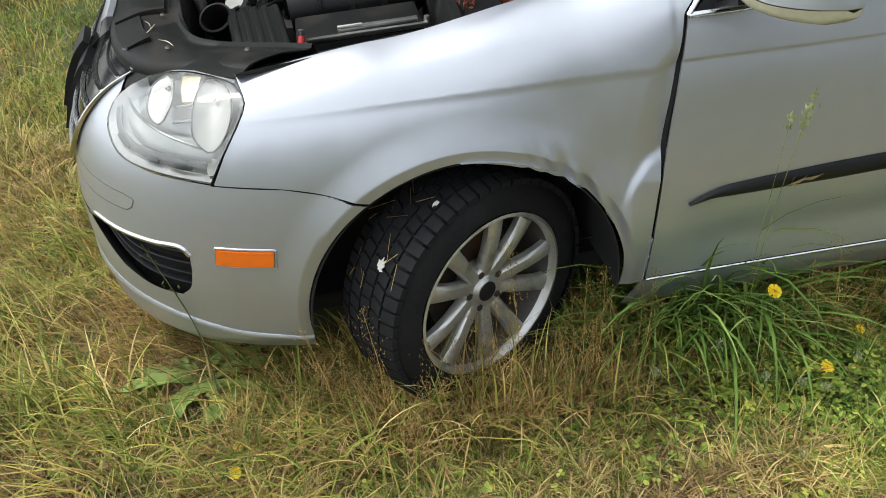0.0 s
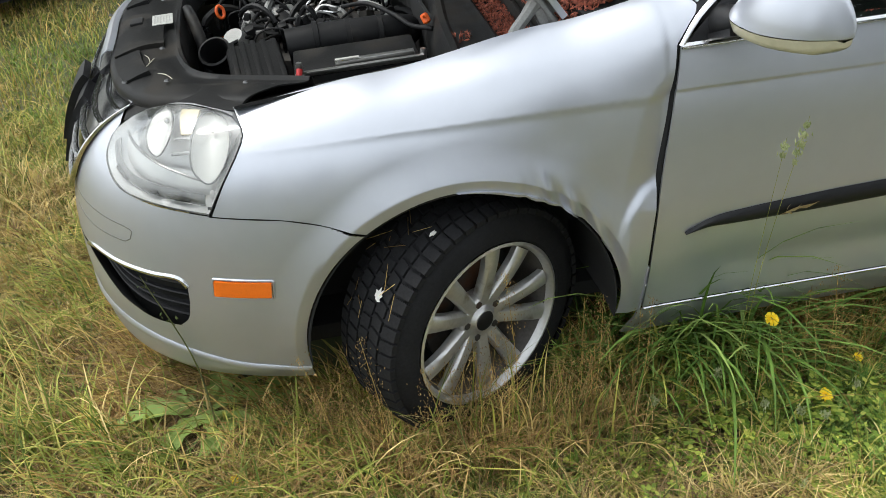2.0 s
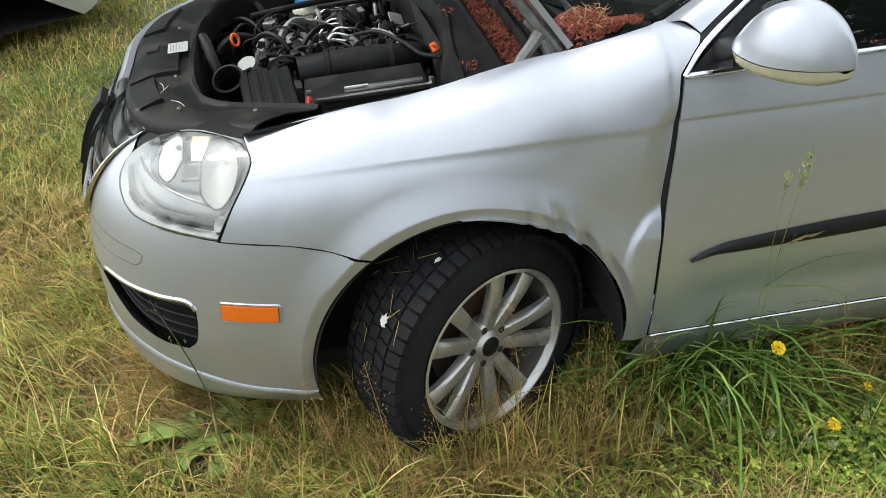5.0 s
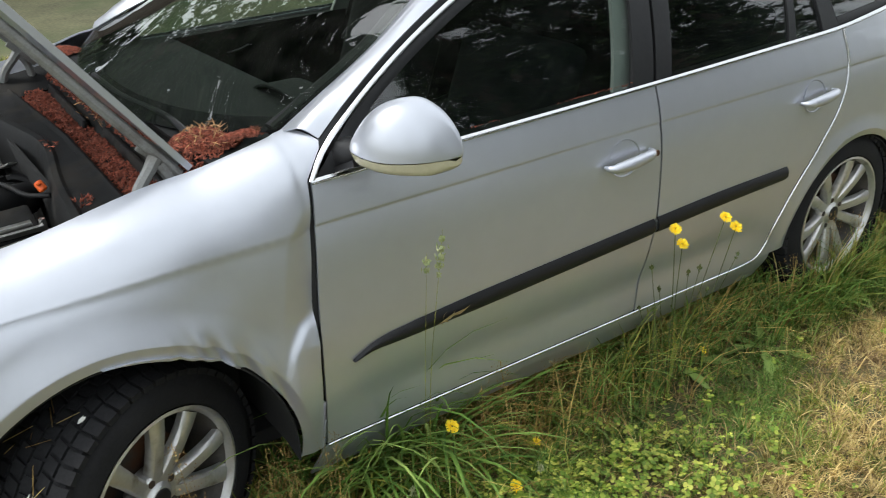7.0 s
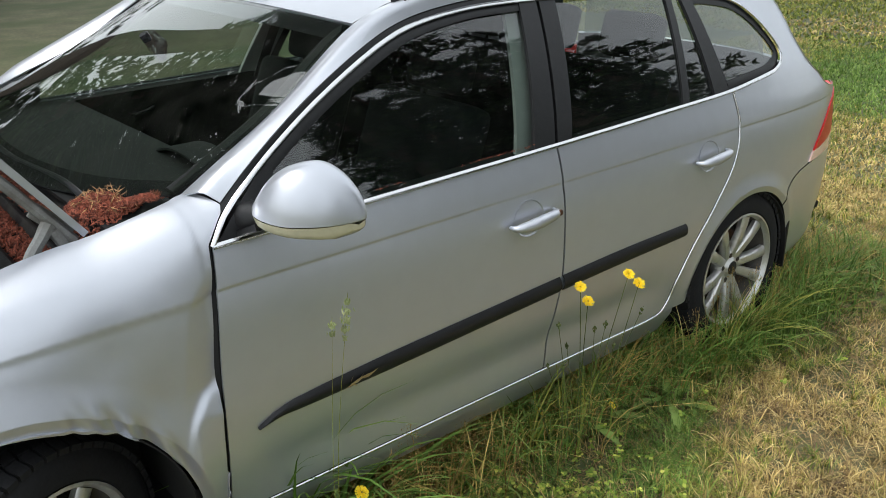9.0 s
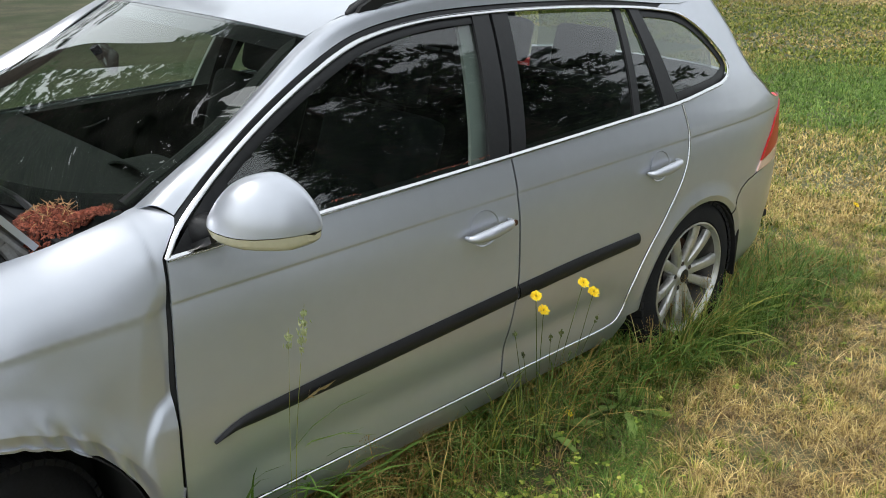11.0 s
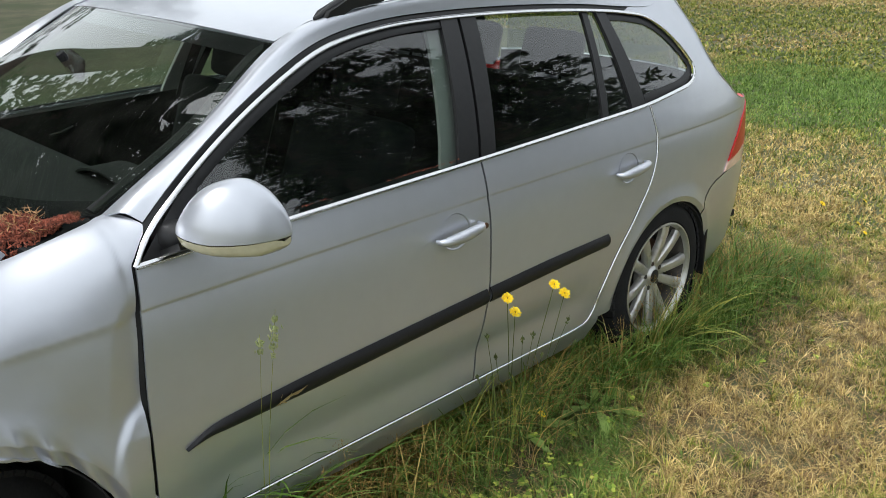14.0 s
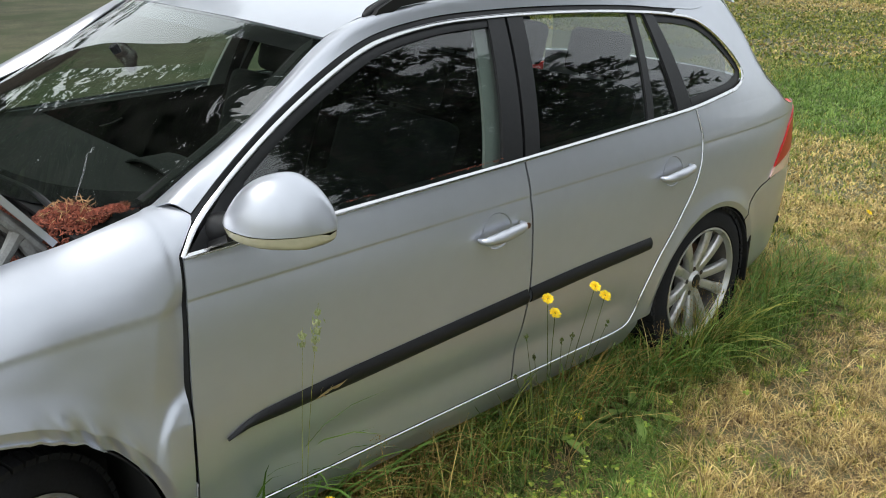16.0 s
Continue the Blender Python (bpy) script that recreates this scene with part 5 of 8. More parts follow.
part("intake_pipe", intake_pipe, HOSE, car, "open black air intake pipe")
rad_hose = Shape()
tb(rad_hose, (-0.565, 0.14, 0.86), (-0.555, 0.10, 0.85), (-0.535, 0.03, 0.80), (-0.52, -0.02, 0.70), r=0.017, n=12)
part("radiator_hose", rad_hose, HOSE, car, "black upper radiator hose")

duct = Shape()
duct.tube([(-0.30, -0.10, 0.80), (-0.20, -0.10, 0.81), (-0.05, -0.10, 0.815), (0.03, -0.07, 0.80), (0.06, 0.02, 0.77)], [0.050, 0.048, 0.046, 0.046, 0.044], 20, steps=30)
for xx in (-0.22, -0.13, -0.04):
    duct.lathe([(0.048, -0.008), (0.053, -0.006), (0.053, 0.006), (0.048, 0.008)], 24, Matrix.Translation((xx, -0.10, 0.81)) @ pose(0, 0, 0, 0, 90, 0))
part("air_duct", duct, HOSE, car, "thick black air duct with collars")

battery = Shape()
battery.box((0.32, 0.20, 0.20), pose(-0.135, -0.335, 0.745, 0, -3, -3), 0.012)
bt = part("battery_box", battery, PLASTIC, car, "black battery box with a grey top edge")
rimb = Shape()
rimb.box((0.31, 0.014, 0.012), pose(-0.135, -0.432, 0.852, 0, -3, -3), 0.003)
rimb.box((0.20, 0.022, 0.014), pose(-0.10, -0.405, 0.858, 0, -3, -3), 0.003)
part("battery_rim", rimb, STEEL, bt, "grey metal strip")
lab = Shape()
lab.box((0.06, 0.010, 0.003), pose(-0.17, -0.408, 0.866, 0, -3, -3))
part("battery_label", lab, WHITE, bt)
for xx in (-0.29, 0.02):
    post_ = Shape()
    post_.lathe([(0.0001, 0.03), (0.007, 0.03), (0.009, 0.02), (0.009, 0.0), (0.013, 0.0)], 12, pose(xx, -0.425, 0.845))
    part("battery_post", post_, STEEL, bt)
cable = Shape()
tb(cable, (-0.29, -0.43, 0.86), (-0.297, -0.45, 0.83), (-0.295, -0.46, 0.80), (-0.285, -0.46, 0.76), r=0.008)
part("plus_cable", cable, RED, bt, "red battery cable")

# engine block with castings, pipes and hoses
block = Shape()
block.box((0.36, 0.50, 0.26), pose(-0.18, 0.22, 0.60, 0, 4, 0), 0.03)
block.box((0.24, 0.42, 0.08), pose(-0.16, 0.22, 0.755, 0, 3, 0), 0.025, 3)
part("engine_block", block, DARK_METAL, car, "grimy engine block")
cast = Shape()
cast.box((0.075, 0.11, 0.05), pose(-0.285, 0.15, 0.80, 10, 8, 12), 0.016, 3)
cast.box((0.055, 0.08, 0.05), pose(-0.365, 0.10, 0.775, 0, -10, 30), 0.018, 3)
cast.lathe([(0.0001, 0.05), (0.028, 0.05), (0.036, 0.03), (0.036, -0.04)], 20, pose(-0.43, 0.03, 0.77, 25, -20, 0))
cast.lathe([(0.0001, 0.03), (0.02, 0.03), (0.028, 0.02), (0.028, -0.03)], 16, pose(-0.39, 0.18, 0.79, 10, -30, 0))
part("casting", cast, CAST, car, "pale cast aluminium housing")
rng = random.Random(7)
for i in range(9):
    y0 = 0.05 + 0.05 * i
    x0 = -0.22 + 0.012 * (i % 3)
    pipe = Shape()
    tb(pipe, (x0, y0, 0.815), (x0 + 0.03, y0 + 0.005, 0.838 + 0.006 * rng.random()), (x0 + 0.07, y0 + 0.03 * rng.uniform(-1, 1), 0.842), (x0 + 0.10, y0 + 0.02, 0.825), (x0 + 0.115, y0 + 0.02, 0.795), r=0.0036, n=8, steps=22)
    part("injector_pipe", pipe, STEEL if i % 3 else CHROME, car, "bright steel fuel pipe")
for i in range(100):
    hose = Shape()
    a = np.array([rng.uniform(-0.42, 0.02), rng.uniform(-0.02, 0.50), rng.uniform(0.76, 0.83)])
    d = np.array([rng.uniform(-0.12, 0.12), rng.uniform(-0.14, 0.14), 0])
    b = a + d
    tb(hose, tuple(a - (0, 0, 0.06)), tuple(a), tuple((a + b) / 2 + (0, 0, rng.uniform(0.01, 0.045))), tuple(b), tuple(b - (0, 0, 0.06)), r=rng.choice((0.003, 0.004, 0.006, 0.008, 0.012)), n=7, steps=16)
    part("hose", hose, HOSE if i % 9 else CAST, car)
for i in range(84):
    conn = Shape()
    conn.box((rng.uniform(0.012, 0.045), rng.uniform(0.012, 0.045), rng.uniform(0.015, 0.04)), pose(rng.uniform(-0.40, 0.03), rng.uniform(0.0, 0.48), rng.uniform(0.78, 0.83), rng.uniform(-20, 20), rng.uniform(-20, 20), rng.uniform(0, 90)), 0.005)
    part("connector", conn, PLASTIC if i % 4 else CAST, car)
loom = Shape()
tb(loom, (-0.12, 0.08, 0.84), (-0.06, 0.02, 0.862), (0.0, -0.10, 0.862), (0.03, -0.22, 0.865), (0.07, -0.32, 0.885), r=0.0065, n=10, steps=30)
part("wiring_loom", loom, HOSE, car, "black wiring loom")
loom = Shape()
tb(loom, (-0.42, 0.36, 0.845), (-0.30, 0.38, 0.855), (-0.12, 0.42, 0.86), (0.05, 0.36, 0.875), r=0.010, n=10, steps=30)
part("wiring_loom", loom, HOSE, car)
bracket = Shape()
bracket.box((0.045, 0.05, 0.006), pose(0.02, 0.16, 0.85, 30, 20, 15), 0.002)
bracket.box((0.04, 0.035, 0.006), pose(0.05, 0.10, 0.845, -25, 15, 40), 0.002)
part("steel_bracket", bracket, CAST, car, "pale metal bracket")
dip = Shape()
m = Matrix.Translation((-0.475, 0.20, 0.825)) @ pose(0, 0, 0, 70, 0, 30)
ring_ = [(0.012 * math.cos(a), 0.018 * math.sin(a), 0) for a in np.linspace(0, 2 * np.pi, 17)]
dip.tube([m @ Vector(p) for p in ring_], 0.005, 8, steps=24)
part("dipstick", dip, ORANGE, car, "orange dipstick ring")
cap_o = Shape()
cap_o.lathe([(0.0001, 0.013), (0.009, 0.013), (0.011, 0.008), (0.011, -0.010), (0.008, -0.013)], 12, pose(0.055, -0.295, 0.905, -30, -25, 0))
cap_o.box((0.008, 0.026, 0.008), pose(0.05, -0.305, 0.915, -30, -25, 20), 0.003)
part("orange_cap", cap_o, ORANGE, car, "small orange cap")
for (cx, cy, cz, r, h) in ((-0.235, 0.46, 0.80, 0.050, 0.10), (-0.115, 0.585, 0.82, 0.072, 0.13)):
    tank = Shape()
    tank.lathe([(0.0001, h / 2), (r * 0.45, h / 2), (r * 0.75, h / 2 - 0.012), (r, h * 0.22), (r, -h / 2), (0.0001, -h / 2)], 24, pose(cx, cy, cz))
    tk = part("reservoir", tank, TANK, car, "cream plastic reservoir with blue cap")
    capb = Shape()
    capb.lathe([(0.0001, 0.014), (r * 0.66, 0.014), (r * 0.76, 0.010), (r * 0.78, -0.004), (r * 0.3, -0.004)], 24, pose(cx, cy, cz + h / 2 + 0.002))
    part("reservoir_cap", capb, BLUE, tk, "blue cap")
arm = Shape()
for m_, L_ in ((pose(-0.06, 0.35, 0.865, 0, 0, 12), 0.30),):
    arm.box((L_, 0.025, 0.012), m_, 0.003)
part("bay_strut", arm, PLASTIC, car)

# ---- water tray below the windscreen, with its partition ----
part_wall = Shape()
rows_ = []
for y in np.linspace(-0.62, 0.62, 31):
    k = 1 - abs(y) / 0.62
    xw = 0.03 + 0.07 * math.sin(min(1.0, k * 1.6) * math.pi / 2) + (0.02 * math.cos(y * 9))
    rows_.append([(xw - 0.02, y, 0.80), (xw, y, 0.905), (xw + 0.008, y, 0.918), (xw + 0.02, y, 0.922), (xw + 0.03, y, 0.914), (xw + 0.075, y, 0.917), (0.165 + 0.02 * k, y, 0.918), (0.174 + 0.02 * k, y, 0.924), (0.18 + 0.02 * k, y, 0.920), (0.186 + 0.02 * k, y, 0.86)])
part_wall.sheet(np.array(rows_), 0.003)
part("tray_partition", part_wall, PLASTIC, car, "dusty black partition behind the engine")
tray = Shape()
tray.sheet(np.array([[(0.19, y, 0.875), (0.26, y, 0.885), (0.30, y, 0.93), (0.36 + 0.12 * (abs(y) / 0.66) ** 2, y, 0.985), (0.33 + 0.17 * (abs(y) / 0.66) ** 2, y, 1.004)] for y in np.linspace(-0.66, 0.66, 25)]), 0.003)
part("water_tray", tray, PLASTIC, car, "black water tray filled with bark litter")
for y0, y1, xo in ((-0.58, -0.02, 0.265), (0.06, 0.55, 0.26)):
    rail_ = Shape()
    rail_.box((0.016, abs(y1 - y0), 0.05), pose(xo + 0.012, (y0 + y1) / 2, 0.915, 0, 12, -3), 0.008)
    part("tray_rail", rail_, PLASTIC, car)
wip = Shape()
wip.tube([(0.36, -0.55, 1.02), (0.37, -0.35, 1.025), (0.345, -0.05, 1.022), (0.345, 0.20, 1.026)], 0.008, 8, steps=20)
part("wiper", wip, BLACK_TRIM, car, "black wiper blade")

# ---- bonnet, propped open ----
HINGE, OPEN = (0.31, 0.995), 58


def bonnet_point(x, y, z):
    """Shut place to open place: turned about the hinge line."""
    dx, dz = x - HINGE[0], z - HINGE[1]
    a = radians(OPEN)
    return (HINGE[0] + dx * math.cos(a) + dz * math.sin(a), y, HINGE[1] - dx * math.sin(a) + dz * math.cos(a))


hood = Shape()
curves = []
for y in np.linspace(-0.675, 0.675, 19):
    k = 1 - (abs(y) / 0.675) ** 2.6
    xs = [(-0.86 + 0.34 * (abs(y) / 0.675) ** 2.5, 0.885 - 0.01 * k), (-0.55, 0.918 + 0.010 * k), (-0.2, 0.952 + 0.012 * k), (0.1, 0.980 + 0.010 * k), (0.298, 0.997 + 0.008 * k)]
    xs[0] = (xs[0][0], xs[0][1])
    curves.append([bonnet_point(x, y * (0.86 + 0.14 * (x + 0.9) / 1.2), z) for x, z in xs])
hood.sheet(loft(curves, 30, 40), 0.015)
bonnet = part("bonnet", hood, SILVER, car, "silver bonnet standing open")
for sd in (-1, 1):
    frame_h = Shape()
    edge_b = [bonnet_point(x, sd * yy, z - 0.02) for x, yy, z in ((0.30, 0.655, 0.985), (0.1, 0.64, 0.965), (-0.2, 0.61, 0.935), (-0.45, 0.575, 0.90))]
    frame_h.tube(edge_b, 0.012, 8, steps=24)
    part("bonnet_frame", frame_h, CAST, bonnet, "grey inner frame of the bonnet")
for sd in (-1, 1):
    hin = Shape()
    hin.tube([(0.17, sd * 0.668, 0.94), (0.185, sd * 0.662, 0.975), (0.215, sd * 0.655, 1.01), (0.235, sd * 0.65, 1.035)], [0.016, 0.014, 0.014, 0.017], 8, steps=14)
    hin.tube([(0.262, sd * 0.662, 0.945), (0.255, sd * 0.658, 0.985), (0.24, sd * 0.652, 1.02)], [0.013, 0.012, 0.014], 8, steps=12)
    hin.box((0.10, 0.010, 0.035), Matrix.Translation((0.245, sd * 0.64, 1.035)) @ pose(0, 0, 0, 0, 45, 0), 0.004)
    hin.lathe([(0.0001, 0.008), (0.012, 0.008), (0.012, -0.008), (0.0001, -0.008)], 12, Matrix.Translation((0.262, sd * 0.652, 1.005)) @ pose(0, 0, 0, 90, 0, 0))
    part("bonnet_hinge", hin, CAST, car, "grey steel bonnet hinge")
strut = Shape()
strut.tube([(-0.005, 0.62, 0.90), (-0.06, 0.60, 1.25), bonnet_point(-0.32, 0.55, 0.90)], 0.010, 10, smooth=False)
part("bonnet_strut", strut, BLACK_TRIM, car, "black gas strut of the bonnet")

# ---- cabin ----
dash = Shape()
dash.sheet(np.array([[(0.34, y, 0.995), (0.45, y, 1.000 + 0.015 * math.cos(y * 3)), (0.62, y, 1.00 + 0.02 * math.cos(y * 3)), (0.74, y, 0.985), (0.80, y, 0.93), (0.79, y, 0.80), (0.70, y, 0.60)] for y in np.linspace(-0.70, 0.70, 25)]), 0.01)
part("dashboard", dash, INTERIOR, car, "black dashboard")
pod = Shape()
pod.sheet(np.array([[(0.66 + 0.10 * u, -0.36 + 0.16 * math.cos(a), 0.99 + 0.05 * math.sin(a)) for a in np.linspace(0, math.pi, 14)] for u in np.linspace(0, 1, 6)]), 0.006)
part("instrument_hood", pod, INTERIOR, car)
wheel_s = Shape()
m = Matrix.Translation((0.90, -0.36, 0.93)) @ pose(0, 0, 0, 0, -65, 0)
wheel_s.tube([m @ Vector((0.185 * math.cos(a), 0.185 * math.sin(a), 0)) for a in np.linspace(0, 2 * np.pi, 33)], 0.016, 10, steps=48)
for a in (0.1, 2.0, 3.9):
    wheel_s.tube([m @ Vector((0, 0, -0.02)), m @ Vector((0.18 * math.cos(a), 0.18 * math.sin(a), 0))], 0.016, 8)
wheel_s.box((0.14, 0.14, 0.05), m, 0.02)
part("steering_wheel", wheel_s, INTERIOR, car, "black steering wheel")


def seat(x, y, w, rear=False):
    sh = Shape()
    sh.box((0.52, w, 0.16), pose(x, y, 0.52, 0, -8, 0), 0.05, 3)
    back_h = 0.56
    sh.box((0.14, w * 0.96, back_h), pose(x + 0.30, y, 0.80, 0, 20, 0), 0.05, 3)
    st = part("rear_seat" if rear else "front_seat", sh, CLOTH, car, "dark cloth seat")
    for yy in ([y] if not rear else [y - w * 0.32, y, y + w * 0.32]):
        hr = Shape()
        hr.box((0.10, 0.25, 0.17), pose(x + 0.44, yy, 1.155, 0, 16, 0), 0.04, 3)
        for d in (-0.06, 0.06):
            hr.tube([(x + 0.40, yy + d, 1.02), (x + 0.43, yy + d, 1.10)], 0.006, 8)
        part("headrest", hr, CLOTH, st)


seat(1.12, -0.36, 0.50)
seat(1.12, 0.36, 0.50)
seat(2.0, 0.0, 1.28, True)
floor_ = Shape()
floor_.box((3.0, 1.5, 0.03), pose(1.9, 0, 0.36), 0.005)
floor_.box((0.95, 1.06, 0.03), pose(2.95, 0, 0.62), 0.005)
part("cabin_floor", floor_, INTERIOR, car, "dark cabin floor")
for sd in (-1, 1):
    trim = Shape()
    c = coons([(0.50, 0.40), (2.46, 0.40)], [(0.52, 0.965), (1.57, 0.98), (2.46, 1.0)], [(0.50, 0.40), (0.52, 0.965)], [(2.46, 0.40), (2.46, 1.0)], 30, 8)
    trim.sheet(on_skin(c, -0.07, sd))
    top_e = on_skin(spline([(0.52, 0.965), (1.57, 0.98), (2.46, 1.0)], 30), -0.07, sd)
    top_o = on_skin(spline([(0.52, 0.965), (1.57, 0.98), (2.46, 1.0)], 30), -0.012, sd)
    trim.sheet(np.stack([top_e, top_o], 1))
    dt = part("door_lining", trim, INTERIOR, car, "black inner door lining")
    pull = Shape()
    a0 = skin(0.98, 0.885, -0.10, sd)
    pull.tube([a0, a0 + np.array([0.05, 0, 0.006]), a0 + np.array([0.09, 0, 0.018])], [0.006, 0.007, 0.009], 8, steps=10)
    part("door_pull", pull, CHROME, dt, "bright inner door handle")
    # pale inner pillar trims
    bp = Shape()
    P = np.stack([skin(np.linspace(1.50 + d, 1.645 + d, 14), np.linspace(0.96, 1.36, 14), -0.05 - 0.02 * (d > 0.02), sd) for d in (-0.055, -0.035, -0.01, 0.05)], 1)
    bp.sheet(P, 0.012)
    part("pillar_lining", bp, PILLAR_TRIM, car, "pale grey inner pillar trim")
    belt = Shape()
    P = np.stack([skin(np.linspace(1.50 + d, 1.60 + d, 12), np.linspace(0.80, 1.28, 12), -0.09, sd) for d in (-0.03, 0.015)], 1)
    belt.sheet(P, 0.002)
    part("seat_belt", belt, INTERIOR, car, "seat belt")
    ap = Shape()
    pts = np.array([(0.50, 0.665, 1.04), (0.785, 0.61, 1.165), (1.06, 0.555, 1.328), (1.25, 0.545, 1.365)])
    ap.tube([(x, sd * y, z) for x, y, z in pts], 0.022, 8, steps=20)
    part("screen_pillar_lining", ap, INTERIOR, car, "dark inner windscreen pillar")
head_l = Shape()
head_l.sheet(loft([[(x, y, z - 0.035) for x, y, z in edge_l], [(x, y, z - 0.035) for x, y, z in quart_l], [(x, y, z - 0.035) for x, y, z in mid_], [(x, -y, z - 0.035) for x, y, z in quart_l], [(x, y, z - 0.035) for x, y, z in edge]], 20, 12))
part("headliner", head_l, PILLAR_TRIM, car, "pale grey headliner")
rm = Shape()
rm.box((0.03, 0.20, 0.065), pose(0.80, 0.02, 1.255, 0, 10, -15), 0.018, 3)
rm.tube([(0.775, 0.0, 1.262), (0.755, 0.0, 1.295)], 0.014, 8)
part("rear_view_mirror", rm, GLOSS_BLACK, car, "black rear view mirror")
gear = Shape()
gear.box((0.5, 0.2, 0.2), pose(0.95, 0.0, 0.55, 0, 0, 0), 0.04, 3)
part("console", gear, INTERIOR, car)

# ---- bark litter and needles on the tray, screen foot and belt line ----
LITTER = material("bark_litter", (0.23, 0.066, 0.038), 0.9, vary=0.4, scale=40)
def island_tone(m, spread=0.6):
    """Each loose piece takes its own tone."""
    t = m.node_tree
    b = t.nodes["Principled BSDF"]
    src = b.inputs["Base Color"].links[0].from_socket
    geo, rg, mu = t.nodes.new("ShaderNodeNewGeometry"), t.nodes.new("ShaderNodeMapRange"), t.nodes.new("ShaderNodeVectorMath")
    rg.inputs["To Min"].default_value, rg.inputs["To Max"].default_value = 1 - spread, 1 + spread
    mu.operation = 'SCALE'
    t.links.new(geo.outputs["Random Per Island"], rg.inputs["Value"])
    t.links.new(src, mu.inputs[0])
    t.links.new(rg.outputs[0], mu.inputs["Scale"])
    t.links.new(mu.outputs[0], b.inputs["Base Color"])
    return m
island_tone(LITTER)
STRAW = island_tone(material("dead_needles", (0.42, 0.24, 0.11), 0.9, vary=0.3, scale=40), 0.5)


def soup(name, verts, faces, mat, label, category):
    me = bpy.data.meshes.new(name)
    me.from_pydata(verts, [], faces)
    me.materials.append(mat)
    ob = new(name, me)
    return tagged(ob, label, category, kind="stuff")


rs = np.random.RandomState(3)


def litter(spots, n, size, mat, label, long=1.6):
    """Small chips strewn round (x, y, z, spread x, spread y, heap height)."""
    V, F = [], []
    for x, y, z, sx, sy, h, share in spots:
        for _ in range(int(n * share)):
            dx, dy = rs.uniform(-1, 1), rs.uniform(-1, 1)
            if dx * dx + dy * dy > 1:
                continue
            k = max(0.0, 1 - dx * dx - dy * dy)
            c = np.array([x + dx * sx, y + dy * sy, z + h * k * rs.uniform(0.6, 1.0) + 0.004])
            a, b = rs.normal(size=3), rs.normal(size=3)
            a /= np.linalg.norm(a)
            b -= a * (a @ b)
            b /= np.linalg.norm(b)
            c3 = np.cross(a, b)
            s_ = size * rs.uniform(0.5, 1.3)
            o = len(V)
            V += [tuple(c + s_ * v) for v in (a * long, b * 0.55, -a * long, -b * 0.55, c3 * 0.35, -c3 * 0.35)]
            F += [(o, o + 1, o + 4), (o + 1, o + 2, o + 4), (o + 2, o + 3, o + 4), (o + 3, o, o + 4), (o + 1, o, o + 5), (o + 2, o + 1, o + 5), (o + 3, o + 2, o + 5), (o, o + 3, o + 5)]
    return soup("bark_litter", V, F, mat, label, "litter")


tray_spots = [(0.242, y, 0.902, 0.048, 0.06, 0.014, 0.08) for y in np.linspace(-0.60, 0.58, 17)]
tray_spots += [(0.318, y, 0.950, 0.034, 0.07, 0.022, 0.05) for y in np.linspace(-0.55, 0.55, 13)]
tray_spots += [(0.25, -0.54, 0.905, 0.06, 0.08, 0.03, 0.16), (0.36, -0.60, 0.985, 0.05, 0.07, 0.05, 0.10), (0.10, -0.50, 0.918, 0.025, 0.04, 0.004, 0.006), (0.14, -0.05, 0.92, 0.02, 0.08, 0.003, 0.005)]
litter(tray_spots, 6500, 0.0048, LITTER, "red-brown bark litter in the black water tray")
litter([(0.385, -0.55, 1.008, 0.08, 0.09, 0.027, 0.6), (0.45, -0.645, 1.035, 0.07, 0.02, 0.010, 0.25), (0.36, 0.62, 1.01, 0.06, 0.05, 0.02, 0.25)], 6000, 0.0044, LITTER, "heap of bark litter at the windscreen's foot")
litter([(0.385, -0.56, 1.02, 0.07, 0.075, 0.035, 0.35), (0.30, 0.02, 0.96, 0.05, 0.2, 0.02, 0.2)], 330, 0.003, STRAW, "dry brown needles on the litter heap", 4.0)
V_ = [tuple(skin(s_, pchip(s_, [0.5, 0.9, 1.58, 2.1, 2.48], [0.968, 0.976, 0.988, 1.0, 1.01]) + 0.016, -0.002, -1)) for s_ in np.r_[np.linspace(0.95, 1.02, 5), np.linspace(1.22, 1.50, 22)]]
litter([(x, y, z - 0.004, 0.016, 0.004, 0.006, 0.01) for x, y, z in V_], 420, 0.0021, LITTER, "bark crumbs along the window ledge")

# ---- grass ----
def value_noise(x, y, scale, seed):
    """Smooth noise in 0..1 on the plan."""
    r = np.random.RandomState(seed).rand(64, 64)
    u, v = np.asarray(x) * scale + 17.3, np.asarray(y) * scale + 9.1
    i, j = np.floor(u).astype(int), np.floor(v).astype(int)
    f, g = u - i, v - j
    f, g = f * f * (3 - 2 * f), g * g * (3 - 2 * g)
    a, b, c, d = (r[(i + di) % 64, (j + dj) % 64] for di, dj in ((0, 0), (1, 0), (0, 1), (1, 1)))
    return (a * (1 - f) + b * f) * (1 - g) + (c * (1 - f) + d * f) * g


